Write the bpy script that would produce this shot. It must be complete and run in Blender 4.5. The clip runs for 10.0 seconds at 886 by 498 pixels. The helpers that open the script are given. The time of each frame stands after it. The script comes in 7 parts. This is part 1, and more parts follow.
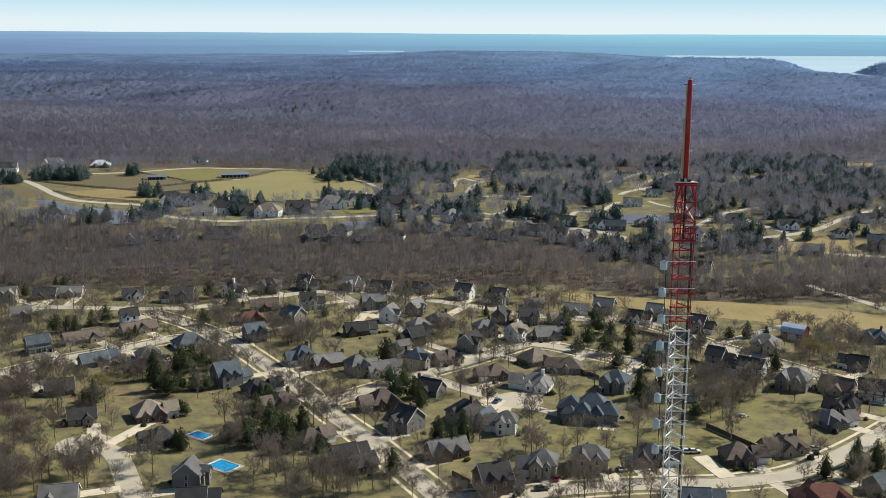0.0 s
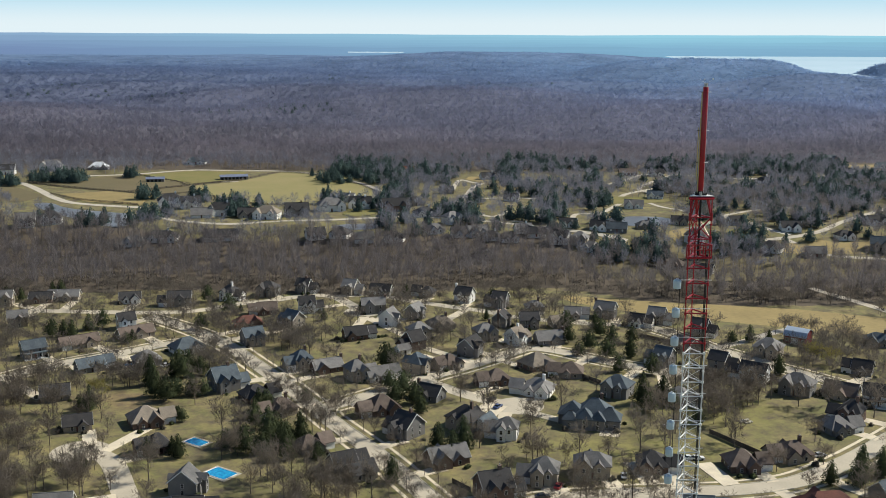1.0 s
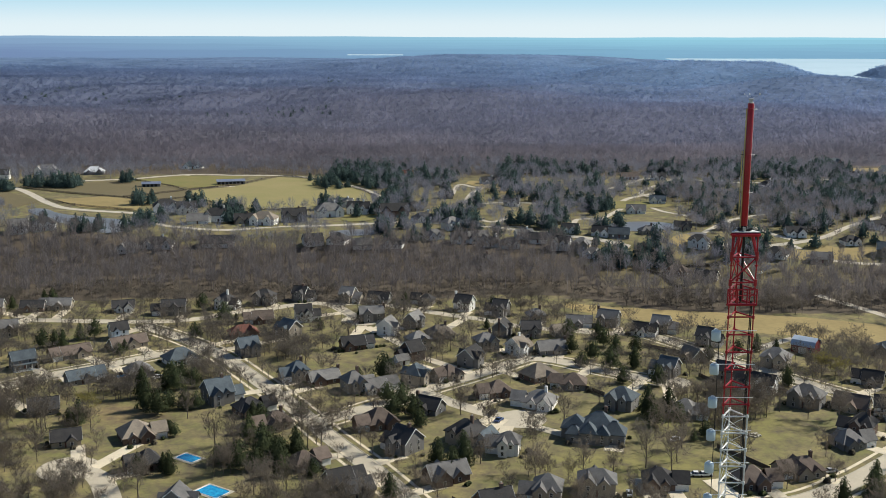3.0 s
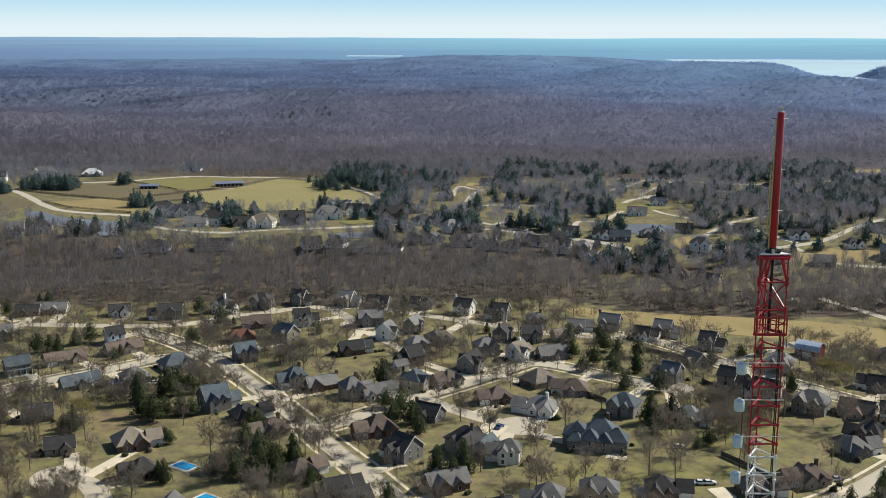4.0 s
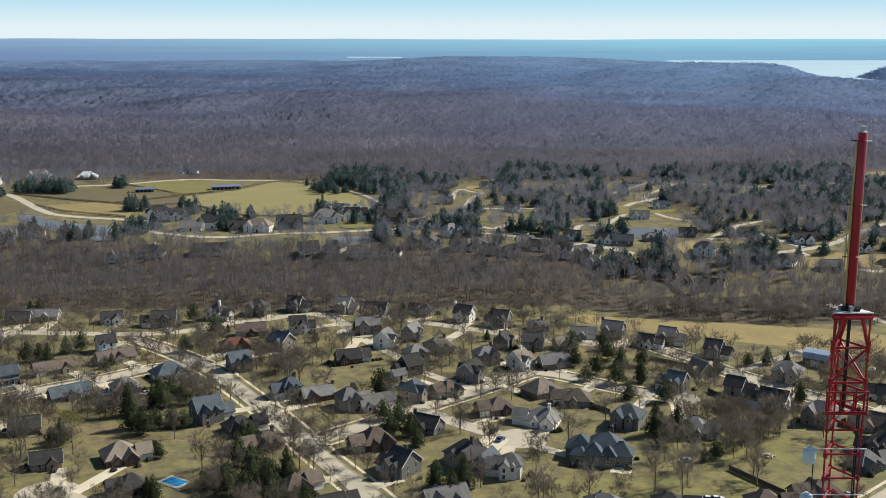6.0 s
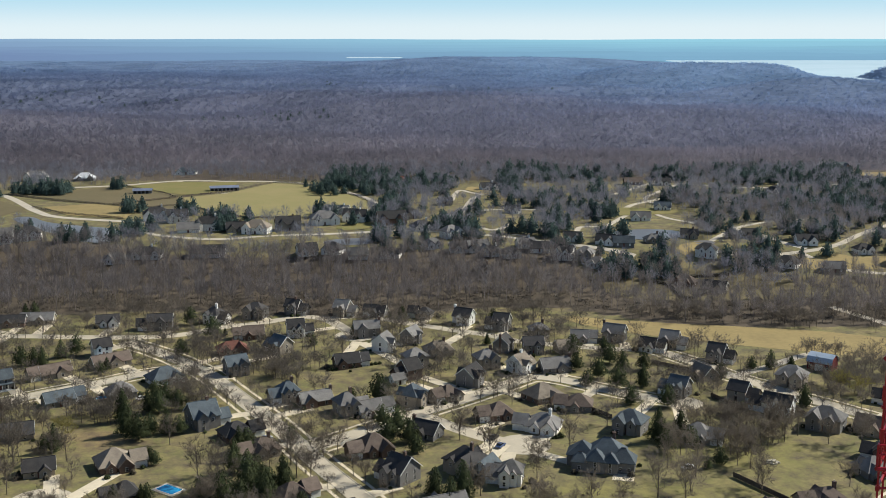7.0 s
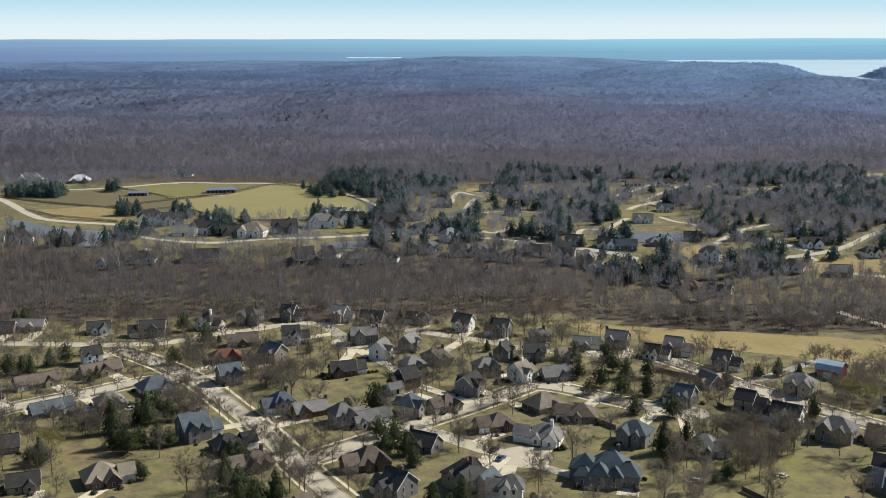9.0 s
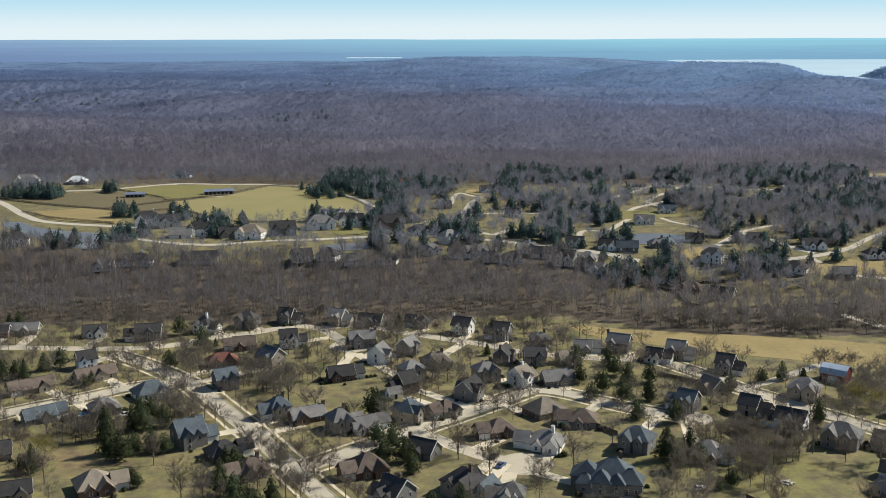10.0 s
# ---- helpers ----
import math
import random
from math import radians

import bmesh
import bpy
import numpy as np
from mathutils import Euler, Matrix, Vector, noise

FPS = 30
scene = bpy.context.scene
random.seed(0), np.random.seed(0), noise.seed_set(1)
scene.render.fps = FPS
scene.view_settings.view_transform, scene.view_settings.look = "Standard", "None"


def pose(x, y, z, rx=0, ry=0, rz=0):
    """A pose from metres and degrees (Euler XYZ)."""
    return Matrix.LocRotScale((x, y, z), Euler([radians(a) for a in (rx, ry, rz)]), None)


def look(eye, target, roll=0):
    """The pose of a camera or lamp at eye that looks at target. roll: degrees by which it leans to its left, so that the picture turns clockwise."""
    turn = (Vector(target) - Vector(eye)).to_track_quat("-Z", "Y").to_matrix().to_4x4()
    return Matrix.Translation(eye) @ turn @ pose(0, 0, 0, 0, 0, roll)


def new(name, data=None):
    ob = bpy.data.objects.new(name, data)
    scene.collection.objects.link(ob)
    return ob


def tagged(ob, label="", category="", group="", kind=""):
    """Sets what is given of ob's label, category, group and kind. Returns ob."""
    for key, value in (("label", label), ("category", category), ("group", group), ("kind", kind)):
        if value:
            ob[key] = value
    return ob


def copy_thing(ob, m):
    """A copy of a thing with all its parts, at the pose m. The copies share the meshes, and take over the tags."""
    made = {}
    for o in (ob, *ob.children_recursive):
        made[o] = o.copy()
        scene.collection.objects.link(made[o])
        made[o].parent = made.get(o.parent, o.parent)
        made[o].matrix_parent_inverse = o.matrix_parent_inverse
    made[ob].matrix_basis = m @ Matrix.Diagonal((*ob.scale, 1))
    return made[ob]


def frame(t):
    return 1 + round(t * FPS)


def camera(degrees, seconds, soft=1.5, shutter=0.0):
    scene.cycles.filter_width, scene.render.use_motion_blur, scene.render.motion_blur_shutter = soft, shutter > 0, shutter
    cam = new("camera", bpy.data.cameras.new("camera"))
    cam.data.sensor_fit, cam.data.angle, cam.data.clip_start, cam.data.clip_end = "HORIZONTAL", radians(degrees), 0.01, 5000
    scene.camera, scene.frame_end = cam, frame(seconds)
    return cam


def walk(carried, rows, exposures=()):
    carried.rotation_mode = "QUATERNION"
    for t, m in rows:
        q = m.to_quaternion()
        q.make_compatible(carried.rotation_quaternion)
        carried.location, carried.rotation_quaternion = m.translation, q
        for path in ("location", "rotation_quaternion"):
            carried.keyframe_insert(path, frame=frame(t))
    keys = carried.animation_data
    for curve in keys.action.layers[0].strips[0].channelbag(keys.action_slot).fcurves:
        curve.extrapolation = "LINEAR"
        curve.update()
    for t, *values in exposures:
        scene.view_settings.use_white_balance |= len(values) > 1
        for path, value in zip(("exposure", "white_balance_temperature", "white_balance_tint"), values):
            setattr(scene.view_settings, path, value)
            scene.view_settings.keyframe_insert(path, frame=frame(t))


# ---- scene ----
cam = camera(44.30, 10.0, soft=0.65)
PATH = [
    # seconds, eye x y z, yaw, pitch, roll
    (0, -0.592, -3.118, 133.755, 0.036, -11.539, 0.251),
    (1, -0.563, 1.471, 133.921, 0.029, -11.491, 0.201),
    (2, -0.495, 6.744, 134.027, 0.024, -11.429, 0.157),
    (3, -0.388, 12.317, 134.080, 0.021, -11.367, 0.119),
    (4, -0.240, 17.967, 134.088, 0.020, -11.316, 0.085),
    (5, -0.051, 23.602, 134.058, 0.022, -11.279, 0.052),
    (6, 0.183, 29.216, 133.997, 0.025, -11.257, 0.018),
    (7, 0.461, 34.851, 133.914, 0.031, -11.249, -0.019),
    (8, 0.786, 40.559, 133.814, 0.038, -11.249, -0.060),
    (9, 1.159, 46.364, 133.706, 0.048, -11.250, -0.108),
    (10, 1.582, 52.221, 133.597, 0.060, -11.245, -0.164),
]
walk(cam, [(t, pose(x, y, z, 90 + pitch, 0, yaw) @ pose(0, 0, 0, 0, 0, roll)) for t, x, y, z, yaw, pitch, roll in PATH],
     exposures=[(0.0, 0.1), (10.0, 0.1)])

# ---- light: late-winter sun from ahead on the right, clear pale sky ----
SUN_AZ, SUN_EL = 68.0, 40.0        # degrees clockwise from +y, and above the horizon
world = bpy.data.worlds.new("sky")
scene.world = world
world.use_nodes = True
wn = world.node_tree.nodes
sky = wn.new("ShaderNodeTexSky")
sky.sky_type, sky.sun_disc = "NISHITA", False
sky.sun_elevation, sky.sun_rotation = radians(SUN_EL), radians(SUN_AZ)
sky.altitude, sky.air_density, sky.dust_density, sky.ozone_density = 250, 1.0, 0.0, 3.0
# pale haze lies along the horizon all round, and thins out upwards into the blue
wl = world.node_tree.links.new
coord, split = wn.new("ShaderNodeTexCoord"), wn.new("ShaderNodeSeparateXYZ")
wl(coord.outputs["Generated"], split.inputs[0])
low, high = wn.new("ShaderNodeMapRange"), wn.new("ShaderNodeMapRange")
for node, top in ((low, 0.032), (high, 0.22)):
    node.interpolation_type = "SMOOTHSTEP"
    node.inputs["From Min"].default_value, node.inputs["From Max"].default_value = 0.0 if top < 0.1 else 0.02, top
    wl(split.outputs["Z"], node.inputs["Value"])
haze, veil = wn.new("ShaderNodeMix"), wn.new("ShaderNodeMix")
haze.data_type = veil.data_type = "RGBA"
SKY = 0.07
haze.inputs["A"].default_value = (0.72 / SKY, 0.83 / SKY, 0.87 / SKY, 1)
haze.inputs["B"].default_value = (0.46 / SKY, 0.70 / SKY, 0.83 / SKY, 1)
wl(low.outputs[0], haze.inputs["Factor"])
wl(high.outputs[0], veil.inputs["Factor"])
wl(haze.outputs["Result"], veil.inputs["A"])
wl(sky.outputs[0], veil.inputs["B"])
wl(veil.outputs["Result"], wn["Background"].inputs[0])
wn["Background"].inputs[1].default_value = SKY
sun = new("sun", bpy.data.lights.new("sun", "SUN"))
sun.data.energy, sun.data.angle, sun.data.color = 5.0, radians(0.53), (1.0, 0.955, 0.84)
az, el = radians(SUN_AZ), radians(SUN_EL)
sun.matrix_world = look((0, 0, 0), (-math.sin(az) * math.cos(el), -math.cos(az) * math.cos(el), -math.sin(el)))

# ---- materials ----


def mat(name, colour, other=None, rough=0.9, size=3.0, fine=0.3, mix=0.5, vary=0.0, bump=0.0, metal=0.0, island=0.0, spec=0.3):
    """A surface of two mingled colours at two scales (metres), with relief, and a spread between objects or islands."""
    m = bpy.data.materials.new(name)
    m.use_nodes = True
    nt = m.node_tree
    n, link = nt.nodes, nt.links.new
    b = n["Principled BSDF"]
    b.inputs["Roughness"].default_value, b.inputs["Metallic"].default_value = rough, metal
    b.inputs["Specular IOR Level"].default_value = spec
    pos = n.new("ShaderNodeNewGeometry")
    big, small = n.new("ShaderNodeTexNoise"), n.new("ShaderNodeTexNoise")
    for node, s, d in ((big, size, 4), (small, fine, 3)):
        node.inputs["Scale"].default_value, node.inputs["Detail"].default_value = 1.0 / s, d
        link(pos.outputs["Position"], node.inputs["Vector"])
    add = n.new("ShaderNodeMath")
    add.operation = "MULTIPLY_ADD"
    link(small.outputs["Fac"], add.inputs[0])
    add.inputs[1].default_value = 0.6
    link(big.outputs["Fac"], add.inputs[2])
    ramp = n.new("ShaderNodeMapRange")
    ramp.inputs["From Min"].default_value, ramp.inputs["From Max"].default_value = 0.8 - 0.22 - (mix - 0.5) * 0.5, 0.8 + 0.22 - (mix - 0.5) * 0.5
    link(add.outputs[0], ramp.inputs["Value"])
    mx = n.new("ShaderNodeMix")
    mx.data_type = "RGBA"
    mx.inputs["A"].default_value = (*colour, 1)
    mx.inputs["B"].default_value = (*(other or tuple(c * 0.72 for c in colour)), 1)
    link(ramp.outputs[0], mx.inputs["Factor"])
    out = mx.outputs["Result"]
    for amount, node, socket in ((vary, "ShaderNodeObjectInfo", "Random"), (island, "ShaderNodeNewGeometry", "Random Per Island")):
        if amount:
            src = n.new(node)
            r = n.new("ShaderNodeMapRange")
            r.inputs["To Min"].default_value, r.inputs["To Max"].default_value = 1 - amount, 1 + amount
            link(src.outputs[socket], r.inputs["Value"])
            h = n.new("ShaderNodeHueSaturation")
            link(r.outputs[0], h.inputs["Value"])
            link(out, h.inputs["Color"])
            out = h.outputs["Color"]
    link(out, b.inputs["Base Color"])
    if bump:
        bp = n.new("ShaderNodeBump")
        bp.inputs["Strength"].default_value, bp.inputs["Distance"].default_value = 0.6, bump
        link(small.outputs["Fac"], bp.inputs["Height"])
        link(bp.outputs["Normal"], b.inputs["Normal"])
    return m


def sheer(m, share=0.45):
    """Fine twigs in the mass: part of the light goes through them."""
    nt = m.node_tree
    n, link = nt.nodes, nt.links.new
    b = n["Principled BSDF"]
    t, mx = n.new("ShaderNodeBsdfTranslucent"), n.new("ShaderNodeMixShader")
    link(b.inputs["Base Color"].links[0].from_socket, t.inputs["Color"])
    mx.inputs[0].default_value = share
    link(b.outputs[0], mx.inputs[1])
    link(t.outputs[0], mx.inputs[2])
    link(mx.outputs[0], n["Material Output"].inputs["Surface"])
    return m


ROOF = {
    "g": mat("weathered_grey_shingle", (0.160, 0.155, 0.150), (0.100, 0.100, 0.100), size=2.5, fine=0.35, vary=0.2, bump=0.03),
    "y": mat("light_grey_shingle", (0.229, 0.220, 0.210), (0.150, 0.145, 0.140), size=2.5, fine=0.35, vary=0.2, bump=0.03),
    "d": mat("charcoal_shingle", (0.066, 0.062, 0.061), (0.039, 0.039, 0.041), size=2.5, fine=0.35, vary=0.25, bump=0.03),
    "b": mat("brown_shingle", (0.170, 0.134, 0.110), (0.110, 0.084, 0.070), size=2.5, fine=0.35, vary=0.2, bump=0.03),
    "t": mat("tan_shingle", (0.270, 0.229, 0.179), (0.189, 0.160, 0.129), size=2.5, fine=0.35, vary=0.2, bump=0.03),
    "s": mat("slate_blue_shingle", (0.109, 0.133, 0.148), (0.066, 0.082, 0.098), size=2.5, fine=0.35, vary=0.2, bump=0.03),
    "r": mat("red_brown_shingle", (0.200, 0.084, 0.060), (0.120, 0.055, 0.045), size=2.5, fine=0.35, vary=0.2, bump=0.03),
    "w": mat("pale_metal_roof", (0.72, 0.74, 0.76), (0.6, 0.62, 0.64), rough=0.5, size=2.5, fine=0.3),
}
WALL = {
    "w": mat("white_siding", (0.82, 0.81, 0.78), (0.70, 0.69, 0.66), rough=0.7, size=2, fine=0.12, mix=0.35, vary=0.06),
    "e": mat("beige_siding", (0.34, 0.30, 0.245), (0.27, 0.24, 0.195), rough=0.8, size=2, fine=0.12, mix=0.4, vary=0.12),
    "y": mat("grey_siding", (0.205, 0.20, 0.195), (0.16, 0.157, 0.155), rough=0.8, size=2, fine=0.12, mix=0.4, vary=0.15),
    "k": mat("red_brown_brick", (0.172, 0.116, 0.092), (0.118, 0.082, 0.068), size=1.2, fine=0.15, vary=0.2, bump=0.01),
}
WORD = {"g": "grey", "y": "light grey", "d": "charcoal", "b": "brown", "t": "tan", "s": "slate-blue", "r": "red-brown", "w": "pale metal"}
WALLWORD = {"w": "white siding", "e": "beige siding", "y": "grey siding", "k": "red-brown brick walls"}
white_trim = mat("white_trim", (0.8, 0.8, 0.78), rough=0.5, mix=0.2)
glass_dark = mat("window_glass", (0.03, 0.035, 0.04), (0.02, 0.022, 0.026), rough=0.08, spec=0.6)
door_paint = mat("door_paint", (0.12, 0.05, 0.04), rough=0.5, vary=0.5)
concrete = mat("pale_concrete", (0.72, 0.635, 0.475), (0.58, 0.51, 0.385), size=5, fine=0.6, vary=0.05)
street_mat = mat("worn_concrete_street", (0.55, 0.49, 0.38), (0.45, 0.40, 0.31), size=9, fine=0.7)
kerb_mat = mat("kerb_concrete", (0.50, 0.46, 0.37), (0.40, 0.37, 0.30), size=3, fine=0.4)
gravel = mat("gravel_lane", (0.56, 0.505, 0.41), (0.45, 0.405, 0.33), size=6, fine=0.8)
bark = mat("grey_bark", (0.20, 0.165, 0.13), (0.13, 0.105, 0.085), size=1.0, fine=0.2, vary=0.25)
twig = sheer(mat("bare_twigs", (0.225, 0.192, 0.158), (0.145, 0.124, 0.102), rough=1.0, spec=0.08, size=2.5, fine=0.4, vary=0.22))
needles = sheer(mat("conifer_needles", (0.090, 0.106, 0.050), (0.046, 0.058, 0.034), size=2, fine=0.4, vary=0.3, rough=1.0, spec=0.04), 0.3)
garden_twig = sheer(mat("garden_tree_twigs", (0.215, 0.188, 0.160), (0.138, 0.122, 0.106), rough=1.0, spec=0.08, size=14, fine=1.5, island=0.12))
olive_twig = sheer(mat("olive_budding_twigs", (0.33, 0.29, 0.10), (0.24, 0.21, 0.08), size=2.5, fine=0.4))
# needles once more, with the bluish haze of distance mixed into the colour
hazed_needles = sheer(mat("hazed_conifer_needles", (0.086, 0.126, 0.113), (0.058, 0.089, 0.085), size=6, fine=0.8, island=0.3, rough=1.0, spec=0.03), 0.4)
wood_mat = sheer(mat("bare_hardwoods", (0.250, 0.226, 0.220), (0.162, 0.146, 0.144), rough=1.0, spec=0.08, size=14, fine=1.5, island=0.28))
# hardwoods again, paler and bluer: haze painted in for the farther trees
hazed_park_wood = sheer(mat("hazed_bare_trees", (0.285, 0.288, 0.330), (0.195, 0.198, 0.234), rough=1.0, spec=0.08, size=14, fine=1.5, island=0.28))
hedge_mat = mat("dry_hedge", (0.10, 0.085, 0.06), (0.06, 0.055, 0.04), size=1.5, fine=0.3)
fence_mat = mat("weathered_fence", (0.14, 0.115, 0.095), (0.085, 0.07, 0.06), size=1.5, fine=0.2)
pool_water = mat("pool_water", (0.03, 0.42, 0.72), (0.02, 0.22, 0.50), rough=0.08, size=1.2, fine=0.4, spec=0.5)
water_mat = mat("pond_water", (0.17, 0.165, 0.17), (0.13, 0.13, 0.135), rough=0.3, size=30, fine=2, bump=0.03, spec=0.4)
# the sky's glare on the lake is painted into its pale base colour
lake_glare_mat = mat("lake_sky_glare", (0.68, 0.81, 0.87), (0.62, 0.76, 0.82), rough=0.25, size=300, fine=20, spec=0.5)
red_paint = mat("red_tower_paint", (0.38, 0.013, 0.024), (0.28, 0.011, 0.020), rough=0.3, size=1.5, fine=0.15, spec=0.4)
white_paint = mat("white_tower_paint", (0.80, 0.80, 0.78), (0.62, 0.62, 0.60), rough=0.5, size=1.5, fine=0.15, mix=0.35)
radome = mat("pale_radome", (0.60, 0.70, 0.74), (0.52, 0.62, 0.67), rough=0.5, size=1, fine=0.2)
steel = mat("galvanised_steel", (0.5, 0.5, 0.5), (0.36, 0.36, 0.36), rough=0.45, metal=0.7, size=0.5, fine=0.1)
cable = mat("black_cable", (0.02, 0.02, 0.02), rough=0.6)
ochre = mat("ochre_conduit", (0.55, 0.44, 0.18), (0.42, 0.33, 0.14), rough=0.6, size=0.6, fine=0.1)
barn_red = mat("barn_red_boards", (0.17, 0.026, 0.030), (0.12, 0.020, 0.024), size=1.5, fine=0.2)
barn_roof = mat("blue_grey_metal_roof", (0.44, 0.53, 0.64), (0.36, 0.44, 0.54), rough=0.4, metal=0.1, size=3, fine=0.4)
blue_tin = mat("blue_shed_roof", (0.22, 0.25, 0.34), (0.16, 0.19, 0.27), rough=0.6, size=3, fine=0.4)
GRASS = {
    "pasture": mat("pale_green_pasture", (0.255, 0.232, 0.092), (0.305, 0.255, 0.115), size=26, fine=2),
    "olive": mat("olive_pasture", (0.140, 0.120, 0.062), (0.172, 0.138, 0.074), size=30, fine=3),
    "straw": mat("straw_meadow", (0.36, 0.278, 0.120), (0.265, 0.205, 0.090), size=25, fine=2.5),
    "lawn": mat("yellow_green_lawn", (0.185, 0.180, 0.058), (0.235, 0.195, 0.075), size=14, fine=1.5),
}


def ground_material():
    """Winter grass, greener, drier or bare by the mesh's tone, that gives way to leaf litter where there are woods."""
    m = mat("winter_ground", (0.172, 0.174, 0.064), (0.285, 0.234, 0.106), size=13, fine=1.4)
    nt = m.node_tree
    n, link = nt.nodes, nt.links.new
    b = n["Principled BSDF"]
    ground = b.inputs["Base Color"].links[0].from_socket
    pos = n.new("ShaderNodeNewGeometry")
    patch, speck = n.new("ShaderNodeTexNoise"), n.new("ShaderNodeTexNoise")
    for node, scale, detail, rough in ((patch, 0.16, 8, 0.68), (speck, 0.9, 4, 0.6)):
        node.inputs["Scale"].default_value, node.inputs["Detail"].default_value, node.inputs["Roughness"].default_value = scale, detail, rough
        link(pos.outputs["Position"], node.inputs["Vector"])

    def layer(under, colours, attribute, sign, lo, hi):
        at, ad, rg = n.new("ShaderNodeAttribute"), n.new("ShaderNodeMath"), n.new("ShaderNodeMapRange")
        at.attribute_name = attribute
        ad.operation = "MULTIPLY_ADD"
        ad.inputs[1].default_value = sign
        link(at.outputs["Fac"], ad.inputs[0])
        link(patch.outputs["Fac"], ad.inputs[2])
        rg.inputs["From Min"].default_value, rg.inputs["From Max"].default_value = lo, hi
        link(ad.outputs[0], rg.inputs["Value"])
        two, mx = n.new("ShaderNodeMix"), n.new("ShaderNodeMix")
        two.data_type = mx.data_type = "RGBA"
        two.inputs["A"].default_value, two.inputs["B"].default_value = (*colours[0], 1), (*colours[1], 1)
        link(speck.outputs["Fac"], two.inputs["Factor"])
        link(rg.outputs[0], mx.inputs["Factor"])
        link(under, mx.inputs["A"])
        link(two.outputs["Result"], mx.inputs["B"])
        return mx.outputs["Result"]

    ground = layer(ground, ((0.205, 0.202, 0.058), (0.280, 0.250, 0.084)), "tone", 1.0, 0.85, 1.15)
    ground = layer(ground, ((0.25, 0.175, 0.085), (0.31, 0.23, 0.115)), "tone", -1.0, 0.85, 1.15)
    ground = layer(ground, ((0.068, 0.058, 0.046), (0.160, 0.124, 0.086)), "litter", 1.0, 0.72, 0.98)
    link(ground, b.inputs["Base Color"])
    return m


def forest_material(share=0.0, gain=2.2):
    """Leafless forest, distance haze painted in its colour: brown near, bluer behind (stand), each crown a little
    unlike the next.
    """
    m = mat("hazed_leafless_forest", (0.545, 0.535, 0.53), (0.33, 0.34, 0.35), rough=1.0, spec=0.04, size=150, fine=16)
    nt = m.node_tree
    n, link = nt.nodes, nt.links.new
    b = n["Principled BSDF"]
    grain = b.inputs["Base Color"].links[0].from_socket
    haze_at, crown_at, ramp = n.new("ShaderNodeAttribute"), n.new("ShaderNodeAttribute"), n.new("ShaderNodeValToRGB")
    haze_at.attribute_name, crown_at.attribute_name = "stand", "crown"
    tones = FOREST_HAZE
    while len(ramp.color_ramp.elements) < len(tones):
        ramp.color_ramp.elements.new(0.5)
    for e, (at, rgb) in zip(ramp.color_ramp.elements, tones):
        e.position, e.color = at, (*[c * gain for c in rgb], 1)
    link(haze_at.outputs["Fac"], ramp.inputs[0])
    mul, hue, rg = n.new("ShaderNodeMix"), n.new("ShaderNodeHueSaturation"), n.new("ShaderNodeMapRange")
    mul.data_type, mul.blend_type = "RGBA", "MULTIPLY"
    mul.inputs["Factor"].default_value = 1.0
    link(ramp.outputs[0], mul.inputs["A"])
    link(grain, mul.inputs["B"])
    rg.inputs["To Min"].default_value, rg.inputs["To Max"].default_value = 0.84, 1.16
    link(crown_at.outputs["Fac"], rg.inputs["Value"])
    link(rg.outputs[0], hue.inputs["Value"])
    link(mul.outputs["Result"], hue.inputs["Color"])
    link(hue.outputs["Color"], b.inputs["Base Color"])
    return sheer(m, share) if share else m


# tones of the woods with distance haze painted in, from the nearest to the farthest
FOREST_HAZE = [(0.0, (0.205, 0.183, 0.198)), (0.22, (0.205, 0.202, 0.252)), (0.45, (0.205, 0.226, 0.320)), (0.7, (0.208, 0.276, 0.430)), (1.0, (0.220, 0.340, 0.540))]
forest_mat, forest_twigs, far_twigs = forest_material(0.0, 1.32), forest_material(0.65, 2.35), forest_material(0.85, 1.95)   # the floor's colour is darkened for the shade under the twigs

# ---- helpers for meshes ----


def thing(name, label, category, at=None, group="", kind=""):
    """An empty at a thing's base."""
    ob = new(name)
    ob.matrix_basis = at or Matrix()
    return tagged(ob, label, category, group, kind)


def mesh_of(name, verts, faces, material):
    me = bpy.data.meshes.new(name)
    me.from_pydata([tuple(v) for v in verts], [], faces)
    me.materials.append(material)
    me.update()
    return me


def part(name, me, parent, at=None, label=""):
    ob = new(name, me)
    ob.parent = parent
    if at is not None:
        ob.matrix_basis = at
    return tagged(ob, label)


def box(x0, y0, z0, x1, y1, z1):
    v = [(x, y, z) for z in (z0, z1) for y in (y0, y1) for x in (x0, x1)]
    return v, [(0, 2, 3, 1), (4, 5, 7, 6), (0, 1, 5, 4), (2, 6, 7, 3), (0, 4, 6, 2), (1, 3, 7, 5)]


def joined(*pieces):
    verts, faces = [], []
    for v, f in pieces:
        k = len(verts)
        verts += list(v)
        faces += [tuple(i + k for i in q) for q in f]
    return verts, faces


def tube(a, b, r0, r1, sides=6, cap=True):
    """A straight tapered tube from a to b."""
    a, b = Vector(a), Vector(b)
    q = (b - a).to_track_quat("Z", "Y")
    ring = [Vector((math.cos(k * math.tau / sides), math.sin(k * math.tau / sides), 0)) for k in range(sides)]
    v = [a + q @ (c * r0) for c in ring] + [b + q @ (c * r1) for c in ring]
    f = [(k, (k + 1) % sides, sides + (k + 1) % sides, sides + k) for k in range(sides)]
    if cap:
        f += [tuple(range(sides))[::-1], tuple(range(sides, 2 * sides))]
    return v, f


